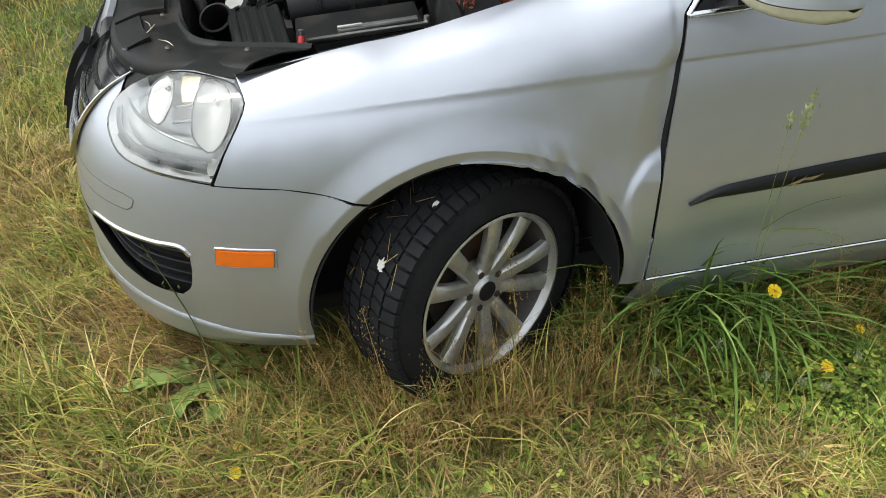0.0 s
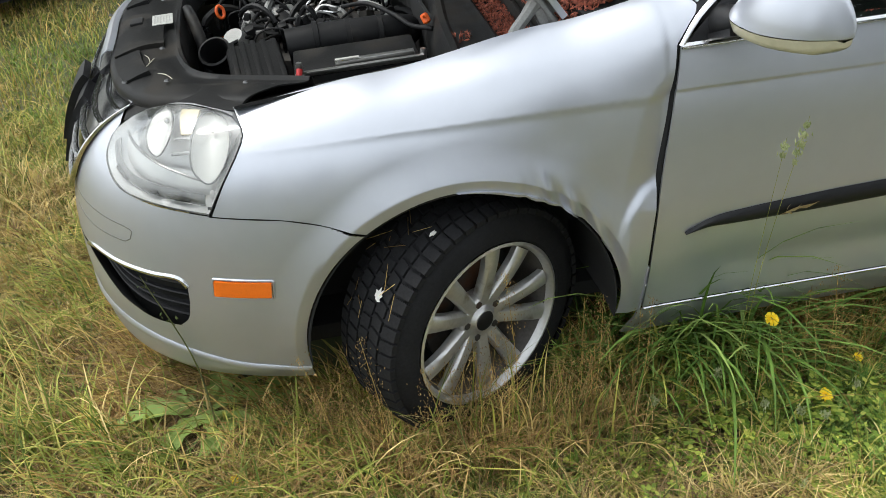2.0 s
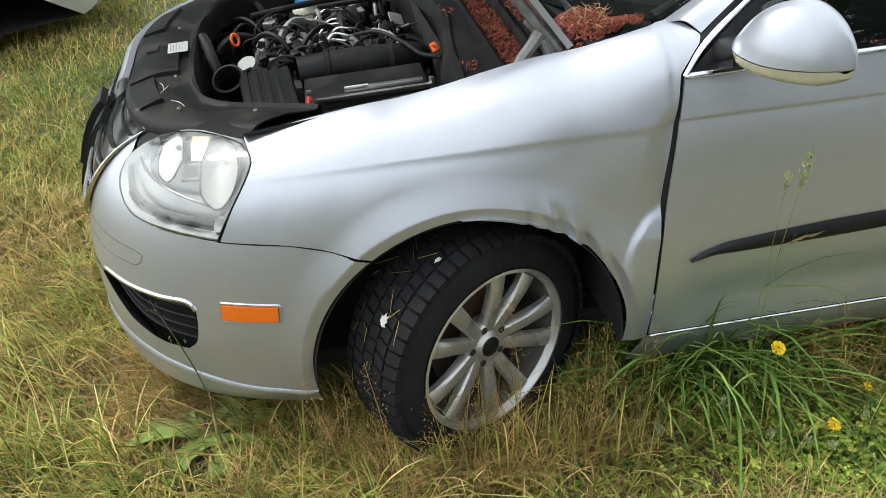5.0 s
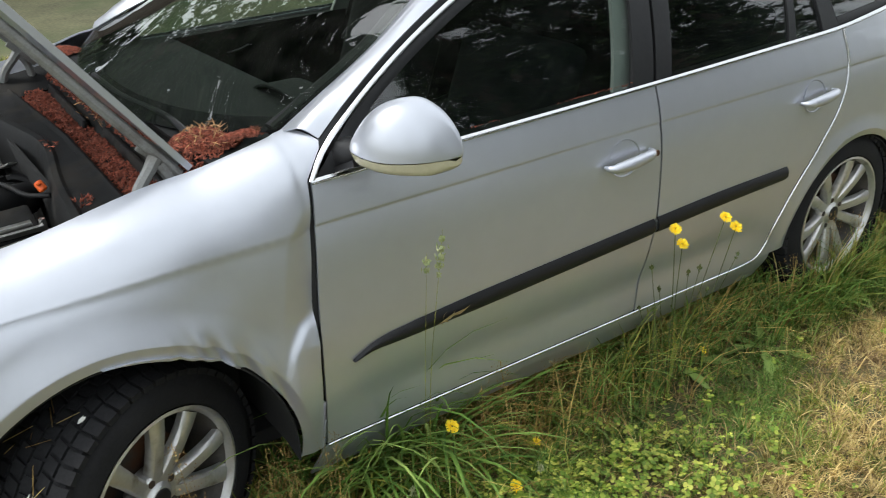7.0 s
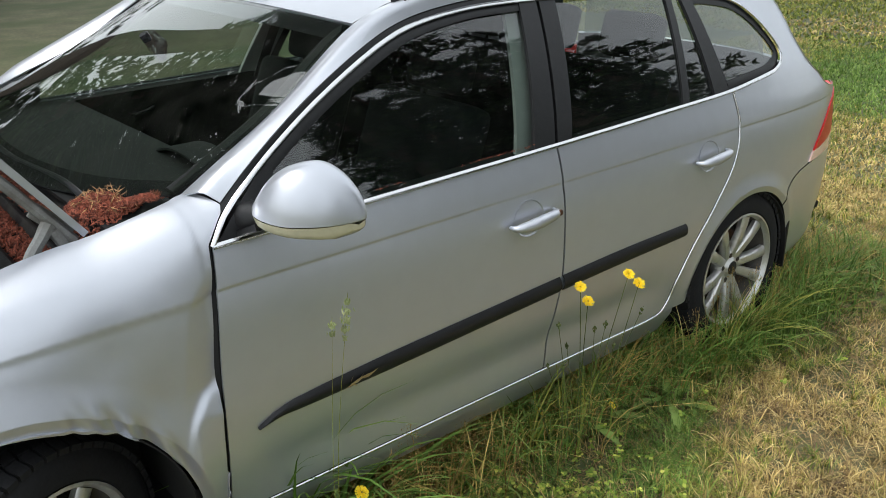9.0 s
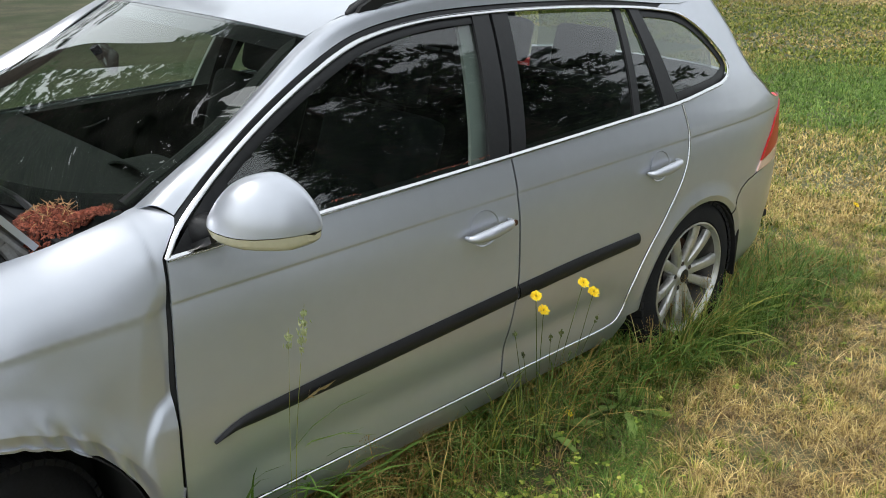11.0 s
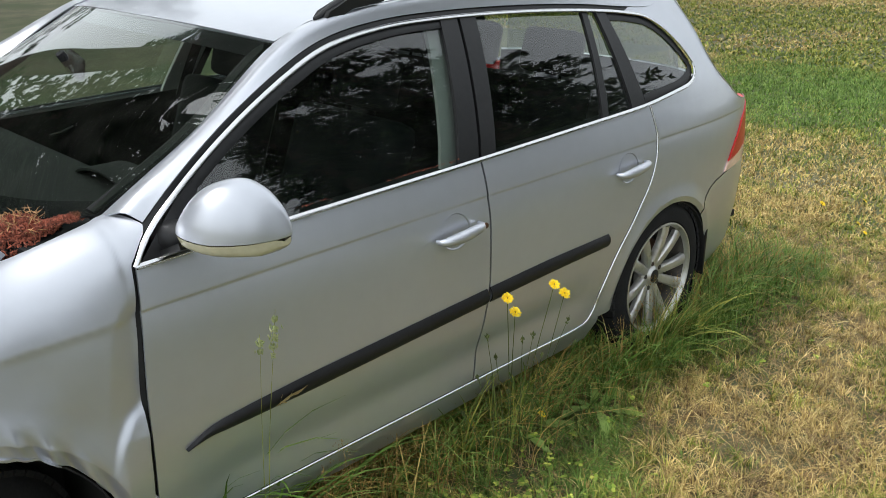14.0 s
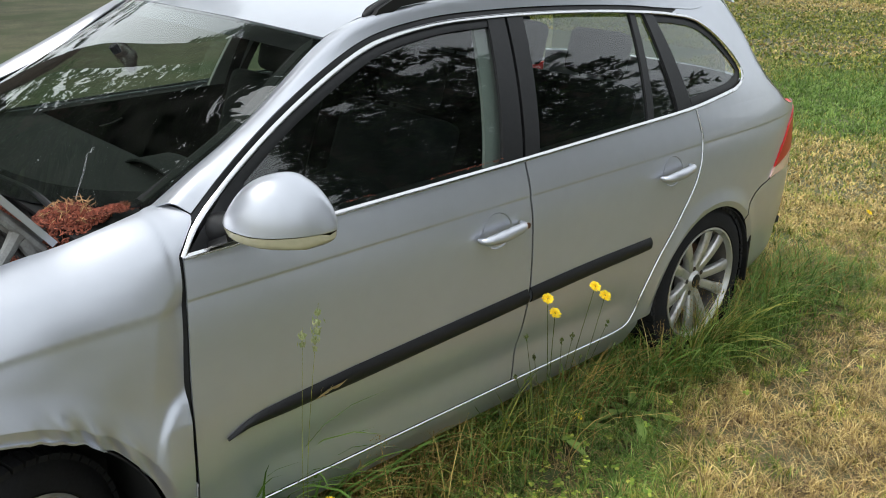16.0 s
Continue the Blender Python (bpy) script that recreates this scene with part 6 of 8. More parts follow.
def foliage(name, base, mid, tips, rough=0.6, translucent=0.25):
    """Blade and leaf colour: each piece takes a tone of its own, between three real colours."""
    m = bpy.data.materials.new(name)
    m.use_nodes = True
    t = m.node_tree
    b = t.nodes["Principled BSDF"]
    geo, ramp = t.nodes.new("ShaderNodeNewGeometry"), t.nodes.new("ShaderNodeValToRGB")
    e = ramp.color_ramp.elements
    e[0].color, e[1].color = (*base, 1), (*tips, 1)
    k = ramp.color_ramp.elements.new(0.55)
    k.color = (*mid, 1)
    t.links.new(geo.outputs["Random Per Island"], ramp.inputs[0])
    no = t.nodes.new("ShaderNodeTexNoise")
    no.inputs["Scale"].default_value, no.inputs["Detail"].default_value = 9.0, 5
    t.links.new(geo.outputs["Position"], no.inputs["Vector"])
    rg, mu = t.nodes.new("ShaderNodeMapRange"), t.nodes.new("ShaderNodeVectorMath")
    rg.inputs["From Min"].default_value, rg.inputs["From Max"].default_value = 0.3, 0.7
    rg.inputs["To Min"].default_value, rg.inputs["To Max"].default_value = 0.62, 1.4
    mu.operation = 'SCALE'
    t.links.new(no.outputs["Fac"], rg.inputs["Value"])
    t.links.new(ramp.outputs[0], mu.inputs[0])
    t.links.new(rg.outputs[0], mu.inputs["Scale"])
    t.links.new(mu.outputs[0], b.inputs["Base Color"])
    b.inputs["Roughness"].default_value = rough
    b.inputs["Specular IOR Level"].default_value = 0.3
    if translucent:
        tl, mx = t.nodes.new("ShaderNodeBsdfTranslucent"), t.nodes.new("ShaderNodeMixShader")
        t.links.new(mu.outputs[0], tl.inputs["Color"])
        mx.inputs[0].default_value = translucent
        t.links.new(b.outputs[0], mx.inputs[1])
        t.links.new(tl.outputs[0], mx.inputs[2])
        t.links.new(mx.outputs[0], t.nodes["Material Output"].inputs[0])
    return m


GREEN_BLADE = foliage("green_blades", (0.080, 0.120, 0.016), (0.220, 0.255, 0.040), (0.480, 0.440, 0.105))
LUSH_BLADE = foliage("lush_blades", (0.070, 0.140, 0.020), (0.140, 0.235, 0.040), (0.290, 0.390, 0.100))
DRY_BLADE = foliage("dry_blades", (0.174, 0.101, 0.027), (0.371, 0.249, 0.068), (0.603, 0.445, 0.143))
LAWN_DRY = foliage("dry_lawn_blades", (0.250, 0.170, 0.055), (0.550, 0.410, 0.155), (0.770, 0.615, 0.280))
THATCH = foliage("brown_thatch", (0.095, 0.058, 0.026), (0.230, 0.150, 0.065), (0.430, 0.310, 0.145), translucent=0.1)
SEED = foliage("grass_seed", (0.232, 0.127, 0.048), (0.383, 0.244, 0.088), (0.522, 0.382, 0.150), translucent=0.1)
CLOVER = foliage("clover_leaves", (0.11, 0.19, 0.022), (0.24, 0.32, 0.042), (0.52, 0.52, 0.10))
WEED = foliage("weed_leaves", (0.110, 0.190, 0.038), (0.170, 0.270, 0.055), (0.260, 0.350, 0.090))
PETAL = foliage("yellow_petals", (0.85, 0.58, 0.012), (0.90, 0.66, 0.02), (0.93, 0.74, 0.04))
STEM = foliage("flower_stems", (0.08, 0.12, 0.03), (0.12, 0.15, 0.05), (0.16, 0.16, 0.07))
PALE_SEED = foliage("pale_seed_heads", (0.30, 0.36, 0.16), (0.40, 0.44, 0.22), (0.5, 0.5, 0.3))


def blades(name, x, y, z, height, width, rs_, lean, mat, label, bend=1.0, levels=3, heading=None):
    """Many blades as one mesh: each a tapering strip that leans and droops."""
    n = len(x)
    az = rs_.uniform(0, 2 * np.pi, n) if heading is None else heading
    ln = lean * rs_.uniform(0.3, 1.3, n)
    dx, dy = np.cos(az), np.sin(az)
    tw = az + np.pi / 2 + rs_.uniform(-0.6, 0.6, n)
    wx, wy = np.cos(tw) * width / 2, np.sin(tw) * width / 2
    V = np.zeros((n, 2 * levels + 1, 3))
    for k in range(levels + 1):
        u = k / levels
        out = height * ln * (u ** (1 + bend))
        up = height * (u - 0.35 * ln * u ** (2 + bend))
        cx, cy, cz = x + dx * out, y + dy * out, z + np.maximum(up, 0.004 * k)
        w = 1 - 0.55 * u
        if k < levels:
            V[:, 2 * k] = np.stack([cx - wx * w, cy - wy * w, cz], 1)
            V[:, 2 * k + 1] = np.stack([cx + wx * w, cy + wy * w, cz], 1)
        else:
            V[:, 2 * k] = np.stack([cx, cy, cz], 1)
    m = 2 * levels + 1
    quads = [(2 * k, 2 * k + 1, 2 * k + 3, 2 * k + 2) for k in range(levels - 1)]
    base = np.arange(n)[:, None] * m
    loops = np.concatenate([base + np.array(q)[None] for q in quads] + [base + np.array((2 * levels - 2, 2 * levels - 1, 2 * levels))[None]], 1)
    starts_one = np.cumsum([0] + [4] * (levels - 1))
    per = 4 * (levels - 1) + 3
    starts = (np.arange(n)[:, None] * per + starts_one[None]).ravel()
    me = bpy.data.meshes.new(name)
    me.vertices.add(n * m)
    me.vertices.foreach_set("co", V.reshape(-1).astype(np.float32))
    me.loops.add(n * per)
    me.loops.foreach_set("vertex_index", loops.reshape(-1).astype(np.int32))
    me.polygons.add(len(starts))
    me.polygons.foreach_set("loop_start", starts.astype(np.int32))
    me.update(calc_edges=True)
    me.shade_smooth()
    me.materials.append(mat)
    return tagged(new(name, me), label, "grass", kind="stuff")


def under_car(x, y):
    inside = (np.abs(y) < 0.60) & (x > -0.62) & (x < 3.4)
    wheels = np.zeros(len(x), bool)
    for cx, cy in ((0.03, -0.765), (2.59, -0.765)):
        wheels |= (np.abs(x - cx) < 0.24) & (np.abs(y - cy) < 0.13)
    return inside | wheels


def scatter(rs_, n, x0, x1, y0, y1):
    x, y = rs_.uniform(x0, x1, n), rs_.uniform(y0, y1, n)
    keep = ~under_car(x, y)
    return x[keep], y[keep]


PATCHES = [(8.4, 1.2, 1.7, 0.9, 0.50), (7.4, 0.2, 0.9, 0.6, 0.40), (6.4, 1.8, 1.0, 0.8, 0.25), (5.9, 0.2, 0.8, 0.5, -0.25), (5.3, -0.7, 0.7, 0.5, -0.1), (4.3, -0.85, 0.5, 0.35, 0.15), (11.5, 2.4, 2.5, 0.7, -0.15), (13.5, 3.4, 2.5, 0.8, 0.10),
           (2.45, -1.06, 0.20, 0.10, -0.35), (2.22, -1.30, 0.25, 0.13, -0.18), (2.62, -1.52, 0.35, 0.20, -0.22), (3.0, -1.40, 0.35, 0.15, -0.15), (2.4, -1.72, 0.3, 0.15, -0.15), (2.95, -1.02, 0.30, 0.10, 0.25), (3.5, -0.80, 0.45, 0.22, 0.45), (1.82, -1.15, 0.25, 0.12, 0.30), (1.55, -1.25, 0.25, 0.15, 0.25), (2.15, -1.45, 0.15, 0.1, 0.2),
           (1.15, -0.84, 0.14, 0.10, -0.35), (1.0, -1.2, 0.35, 0.2, 0.22), (0.68, -0.95, 0.28, 0.15, 0.45), (0.30, -1.12, 0.25, 0.12, 0.02), (0.45, -1.36, 0.20, 0.12, -0.35), (-0.87, -0.40, 0.25, 0.20, -0.55), (-0.72, -0.50, 0.25, 0.15, -0.35), (-1.10, -0.60, 0.20, 0.25, 0.25), (-0.95, -0.86, 0.30, 0.15, -0.22), (-0.5, -1.0, 0.4, 0.15, -0.15), (-0.9, -0.65, 0.45, 0.3, -0.10), (-1.2, -0.15, 0.25, 0.3, 0.15)]


def greenness(x, y):
    """How green the lawn is, 0 dry to 1 lush."""
    g = 0.45 * value_noise(x, y, 0.55, 5) + 0.35 * value_noise(x, y, 1.7, 6) + 0.30 * value_noise(x, y, 5.0, 8) - 0.12
    g = g + 0.30 * np.exp(-((y + 0.80) / 0.25) ** 2) * (x > -0.9) * (x < 4.0) - 0.12 * np.clip((x - 1.6) / 0.6, 0, 1) * np.clip((-1.0 - y) / 0.15, 0, 1)
    for cx, cy, rx, ry, amount in PATCHES:
        g = g + amount * np.exp(-(((x - cx) / rx) ** 2 + ((y - cy) / ry) ** 2))
    return g


def lawn(name, rs_, n, box, hmin, hmax, width, lean, label, fade=0.01, levels=2):
    x, y = scatter(rs_, n, *box)
    edge_d = np.minimum(np.minimum(x - box[0], box[1] - x), np.minimum(y - box[2], 9.0))
    keep = rs_.rand(len(x)) < edge_d / fade
    x, y = x[keep], y[keep]
    g = greenness(x, y) + rs_.normal(0, 0.16, len(x))
    h = rs_.uniform(hmin, hmax, len(x)) * (0.6 + 0.8 * value_noise(x, y, 3.0, 11))
    for sel, mat, kind in ((g > 0.72, GREEN_BLADE if width > 0.02 else LUSH_BLADE, "lush"), ((g > 0.42) & (g <= 0.72), GREEN_BLADE, "green"), (g <= 0.42, LAWN_DRY, "dry")):
        if sel.sum():
            k = int(sel.sum())
            blades(name, x[sel], y[sel], np.zeros(k), h[sel] * (1.15 if kind != "dry" else 0.9), np.full(k, width) * rs_.uniform(0.7, 1.3, k), rs_, lean, mat, f"{kind} {label}", levels=levels)


def clumped(name, rs_, n, per, box, hmin, hmax, width, lean, label, spread=0.012):
    """Grass that grows in small clumps: the blades of one lean away from its middle and share its kind."""
    cx, cy = scatter(rs_, n, *box)
    thin = (value_noise(cx, cy, 7.0, 91) + rs_.uniform(-0.25, 0.25, len(cx)) > 0.27) & (np.hypot(cx + 0.67, cy + 0.69) > 0.15)
    cx, cy = cx[thin], cy[thin]
    g = greenness(cx, cy) + rs_.normal(0, 0.15, len(cx))
    ht = rs_.uniform(hmin, hmax, len(cx)) * (0.55 + 0.9 * value_noise(cx, cy, 3.0, 11))
    drift = rs_.uniform(0, 2 * np.pi, len(cx))
    for lo, hi, mat, kind in ((0.70, 9, LUSH_BLADE, "lush"), (0.44, 0.70, GREEN_BLADE, "green"), (0.12, 0.44, LAWN_DRY, "dry"), (-9, 0.12, THATCH, "brown")):
        sel = (g > lo) & (g <= hi)
        if not sel.sum():
            continue
        i = np.repeat(np.flatnonzero(sel), per)
        a = rs_.uniform(0, 2 * np.pi, len(i))
        rad_ = np.abs(rs_.normal(0, spread, len(i)))
        x, y = cx[i] + rad_ * np.cos(a), cy[i] + rad_ * np.sin(a)
        hd = np.where(rs_.rand(len(i)) < 0.65, a, drift[i]) + rs_.normal(0, 0.4, len(i))
        h = ht[i] * rs_.uniform(0.45, 1.15, len(i))
        blades(name, x, y, np.zeros(len(i)), h, width * rs_.uniform(0.6, 1.3, len(i)), rs_, lean, mat, f"{kind} {label}", heading=hd)


ra = np.random.RandomState(21)
lawn("lawn_grass", ra, 16000, (-3.4, 4.6, -3.4, -1.6), 0.025, 0.065, 0.006, 1.0, "short lawn grass", 1.0)
clumped("lawn_grass", ra, 3400, 14, (-1.6, 1.1, -1.55, -0.60), 0.045, 0.11, 0.0044, 1.1, "lawn grass in clumps before the front wheel")
clumped("lawn_grass", ra, 1900, 14, (-2.4, -0.6, -0.62, 0.9), 0.045, 0.12, 0.0046, 1.1, "lawn grass in clumps before the bumper")
clumped("lawn_grass", ra, 7600, 14, (1.0, 4.6, -2.0, -0.60), 0.025, 0.06, 0.0032, 1.0, "lawn grass in clumps beside the doors")
x_, y_ = scatter(ra, 26000, -1.8, 4.4, -1.9, -0.6)
blades("thatch", x_, y_, np.zeros(len(x_)), ra.uniform(0.03, 0.07, len(x_)), ra.uniform(0.002, 0.004, len(x_)), ra, 2.6, THATCH, "flat brown thatch between the grass", bend=0.2, levels=2)
x_, y_ = scatter(ra, 9000, -1.5, 0.6, -1.35, 0.2)
blades("thatch", x_, y_, np.zeros(len(x_)), ra.uniform(0.05, 0.13, len(x_)), ra.uniform(0.002, 0.0042, len(x_)), ra, 1.5, THATCH, "matted brown old grass before the bumper", bend=0.6)
x_, y_ = scatter(ra, 14000, -1.8, 4.4, -1.9, -0.6)
dry_ = ra.rand(len(x_)) < np.clip(0.95 - greenness(x_, y_), 0.1, 1)
x_, y_ = x_[dry_], y_[dry_]
blades("thatch", x_, y_, np.zeros(len(x_)), ra.uniform(0.04, 0.09, len(x_)), ra.uniform(0.002, 0.004, len(x_)), ra, 2.2, LAWN_DRY, "flat pale straw between the grass", bend=0.3, levels=2)
lawn("field_grass", ra, 88000, (4.2, 9.5, -2.0, 3.2), 0.018, 0.05, 0.009, 1.3, "short grass of the field")
lawn("field_grass", ra, 28000, (3.3, 5.0, -0.7, 3.0), 0.02, 0.055, 0.0060, 1.3, "short grass behind the car")
lawn("field_grass", ra, 48000, (9.5, 20.0, -0.5, 7.5), 0.025, 0.06, 0.024, 1.3, "distant short field grass")
lawn("field_grass", ra, 46000, (-3.6, 1.0, 0.75, 5.5), 0.025, 0.07, 0.006, 1.2, "field grass beyond the car's nose")
lawn("field_grass", ra, 26000, (-3.2, -1.0, -0.6, 1.6), 0.03, 0.08, 0.005, 1.2, "rough field grass beside the bumper")
lawn("field_grass", ra, 36000, (-8.0, -1.5, -1.5, 9.0), 0.02, 0.06, 0.010, 1.2, "short field grass beyond the bumper")


def arching(name, x, y, length, width, heading, rise, curl, mat, label, seed, levels=7):
    """Long blades that rise at an angle and curve over; each a strip folded along its middle."""
    r = np.random.RandomState(seed)
    n = len(x)
    pos = np.stack([x, y, np.zeros(n)], 1)
    side_ = np.stack([-np.sin(heading), np.cos(heading), np.zeros(n)], 1)
    V = np.zeros((n, levels + 1, 3, 3))
    for k in range(levels + 1):
        u = k / levels
        th = rise - curl * u ** 1.3
        w = width * min(1.0, 0.55 + 2.2 * u) * (1 - u ** 2.2) * 0.5 + 0.0003
        V[:, k, 0] = pos - side_ * w[:, None] + np.array([0, 0, 1.0]) * (w * 0.35)[:, None]
        V[:, k, 1] = pos
        V[:, k, 2] = pos + side_ * w[:, None] + np.array([0, 0, 1.0]) * (w * 0.35)[:, None]
        step = length / levels
        pos = pos + np.stack([np.cos(th) * np.cos(heading), np.cos(th) * np.sin(heading), np.sin(th)], 1) * step[:, None]
        pos[:, 2] = np.maximum(pos[:, 2], 0.015)
    m = 3 * (levels + 1)
    q = np.array([(3 * k + j, 3 * k + j + 1, 3 * k + j + 4, 3 * k + j + 3) for k in range(levels) for j in (0, 1)])
    faces = (np.arange(n)[:, None, None] * m + q[None]).reshape(-1, 4)
    me = bpy.data.meshes.new(name)
    me.from_pydata(V.reshape(-1, 3).tolist(), [], faces.tolist())
    me.shade_smooth()
    me.materials.append(mat)
    return tagged(new(name, me), label, "grass", kind="stuff")


def arching_tuft(n, centre, spread, length, width, aim, fan, mat, label, seed, rise=1.25, curl=1.7):
    r = np.random.RandomState(seed)
    x, y = centre[0] + r.normal(0, spread[0], n), np.minimum(centre[1] + r.normal(0, spread[1], n), -0.70)
    keep = ~under_car(x, y)
    x, y = x[keep], y[keep]
    n = len(x)
    return arching("long_grass", x, y, length * r.uniform(0.5, 1.2, n), width * r.uniform(0.6, 1.25, n), aim + r.normal(0, fan, n), rise + r.normal(0, 0.2, n), curl * r.uniform(0.5, 1.3, n), mat, label, seed)


# longer grass: along the car's flank, in front of the bumper, round the wheels
def tall(name, n, box, hmin, hmax, width, lean, mat, label, seed, gate=None, bend=1.2, heading=None):
    r = np.random.RandomState(seed)
    x, y = scatter(r, n, *box)
    if gate is not None:
        keep = r.rand(len(x)) < gate(x, y)
        x, y = x[keep], y[keep]
    k = len(x)
    h = r.uniform(hmin, hmax, k) * (0.55 + 0.9 * value_noise(x, y, 2.6, seed + 40))
    hd = None if heading is None else heading + r.normal(0, 0.7, k)
    return blades(name, x, y, np.zeros(k), h, width * r.uniform(0.7, 1.4, k), r, lean, mat, label, bend, 4, hd)


flank = lambda x, y: np.exp(-((y + 0.72) / 0.17) ** 2) * (0.35 + 0.65 * value_noise(x, y, 1.9, 31)) * (0.35 + 0.65 * (x > 0.3))
tall("long_grass", 16000, (0.30, 3.9, -1.15, -0.60), 0.08, 0.22, 0.0052, 1.0, LUSH_BLADE, "long green grass along the car's sill", 51, lambda x, y: 0.5 * flank(x, y))
tall("long_grass", 9000, (0.30, 3.9, -1.15, -0.60), 0.10, 0.28, 0.0034, 1.1, DRY_BLADE, "long dry grass along the car's sill", 52, flank)
tall("long_grass", 5200, (2.0, 3.9, -1.05, -0.60), 0.10, 0.26, 0.0046, 0.9, LUSH_BLADE, "long grass round the rear wheel", 53, lambda x, y: np.exp(-(((x - 2.75) / 0.55) ** 2 + ((y + 0.85) / 0.16) ** 2)))
bare = lambda x, y: 1 - np.exp(-(((x + 0.66) / 0.24) ** 2 + ((y + 0.72) / 0.20) ** 4))
nose = lambda x, y: np.clip(1.9 * value_noise(x, y, 3.2, 36) - 0.45, 0, 1) * np.clip((-0.15 - x) / 0.25, 0, 1) * bare(x, y)
tall("long_grass", 9000, (-2.6, -0.1, -1.35, 0.9), 0.08, 0.24, 0.0048, 1.5, GREEN_BLADE, "lying green grass before the bumper", 54, nose, heading=2.6)
tall("long_grass", 8000, (-2.6, -0.1, -1.35, 0.9), 0.08, 0.26, 0.0042, 1.6, DRY_BLADE, "lying straw before the bumper", 55, nose, heading=2.9)
tall("long_grass", 5000, (-0.95, -0.35, -0.62, -0.25), 0.05, 0.13, 0.003, 1.9, SEED, "matted brown straw under the bumper", 63, heading=3.4)
tuft = lambda x, y: np.exp(-(((x + 0.12) / 0.36) ** 2 + ((y + 0.93) / 0.13) ** 2)) * bare(x, y)
tall("long_grass", 4800, (-0.75, 0.55, -1.35, -0.72), 0.10, 0.26, 0.0032, 1.2, SEED, "dry brown grass tufts at the front wheel", 56, tuft)
tall("long_grass", 800, (-0.25, 0.42, -1.08, -0.93), 0.16, 0.34, 0.0016, 0.7, SEED, "thin brown seed grass before the front wheel", 64)
tall("long_grass", 3000, (-0.75, 0.55, -1.35, -0.72), 0.09, 0.22, 0.0042, 1.3, GREEN_BLADE, "green grass among the dry tufts", 57, tuft)
arching_tuft(150, (0.66, -0.80), (0.13, 0.05), 0.48, 0.0105, -1.6, 1.1, LUSH_BLADE, "tall arching green grass tuft beside the sill", 58)
arching_tuft(34, (0.70, -0.79), (0.09, 0.03), 0.60, 0.0120, -1.5, 0.75, LUSH_BLADE, "longest broad blades of the tuft beside the sill", 81, 1.35, 2.1)
arching_tuft(70, (0.46, -0.84), (0.10, 0.05), 0.36, 0.008, -1.9, 1.1, GREEN_BLADE, "arching green grass behind the front wheel", 66)
arching_tuft(60, (1.10, -0.80), (0.18, 0.04), 0.26, 0.006, -1.5, 0.9, GREEN_BLADE, "green grass tufts below the front door", 67)
arching_tuft(150, (1.75, -0.80), (0.22, 0.05), 0.30, 0.007, -1.4, 1.0, LUSH_BLADE, "arching green grass below the rear door", 68)
arching_tuft(240, (2.45, -0.90), (0.22, 0.05), 0.30, 0.007, -1.4, 0.9, LUSH_BLADE, "arching dark green grass before the rear wheel", 69)
arching_tuft(110, (2.52, -0.935), (0.14, 0.02), 0.30, 0.004, -1.5, 1.5, GREEN_BLADE, "upright thin grass before the rear wheel", 86, 1.45, 0.9)
arching_tuft(60, (2.50, -0.935), (0.14, 0.02), 0.32, 0.0035, -1.5, 1.5, LAWN_DRY, "upright straw before the rear wheel", 87, 1.45, 0.8)
arching_tuft(40, (2.62, -0.93), (0.12, 0.03), 0.42, 0.009, -0.9, 0.5, GREEN_BLADE, "long bent blades beside the rear wheel", 70, 1.0, 1.5)
arching_tuft(260, (3.25, -0.85), (0.24, 0.08), 0.28, 0.007, -1.2, 1.2, LUSH_BLADE, "thick green grass behind the rear wheel", 76)
arching_tuft(120, (-1.15, -0.35), (0.20, 0.30), 0.30, 0.006, 3.0, 1.2, GREEN_BLADE, "bent green blades before the bumper", 77)
arching_tuft(110, (-0.95, -0.80), (0.25, 0.12), 0.24, 0.006, -2.6, 1.2, GREEN_BLADE, "bent green blades below the bumper", 78)
arching_tuft(70, (0.16, -0.985), (0.15, 0.025), 0.34, 0.0045, -1.5, 1.5, GREEN_BLADE, "upright green blades before the front wheel", 84, 1.45, 0.9)
arching_tuft(70, (0.12, -0.985), (0.17, 0.025), 0.34, 0.004, -1.5, 1.5, LAWN_DRY, "upright straw before the front wheel", 85, 1.45, 0.8)
arching_tuft(120, (0.20, -1.02), (0.30, 0.07), 0.22, 0.005, -1.5, 1.4, GREEN_BLADE, "green blades before the front wheel", 79)
arching_tuft(90, (0.05, -1.00), (0.30, 0.07), 0.24, 0.0045, -1.5, 1.4, LAWN_DRY, "straw blades before the front wheel", 80)
arching_tuft(80, (-0.95, -0.55), (0.28, 0.25), 0.24, 0.0045, 2.6, 1.4, LAWN_DRY, "straw blades before the bumper", 83)
tall("long_grass", 260, (1.3, 2.0, -1.0, -0.74), 0.25, 0.42, 0.005, 0.8, GREEN_BLADE, "tall grass below the rear door", 59, lambda x, y: np.exp(-(((x - 1.62) / 0.2) ** 2 + ((y + 0.86) / 0.08) ** 2)), 1.6)
tall("long_grass", 9000, (-6.0, -1.2, -1.0, 4.0), 0.06, 0.16, 0.0045, 1.1, GREEN_BLADE, "rough grass beyond the bumper", 60)
tall("long_grass", 7000, (-6.0, -1.2, -1.0, 4.0), 0.06, 0.17, 0.0040, 1.2, DRY_BLADE, "dry rough grass beyond the bumper", 61)
tall("long_grass", 12000, (6.0, 10.5, -0.6, 3.6), 0.03, 0.07, 0.008, 1.0, LUSH_BLADE, "greener longer patch in the field", 62, lambda x, y: np.clip(greenness(x, y) - 0.45, 0, 1) * 1.5)


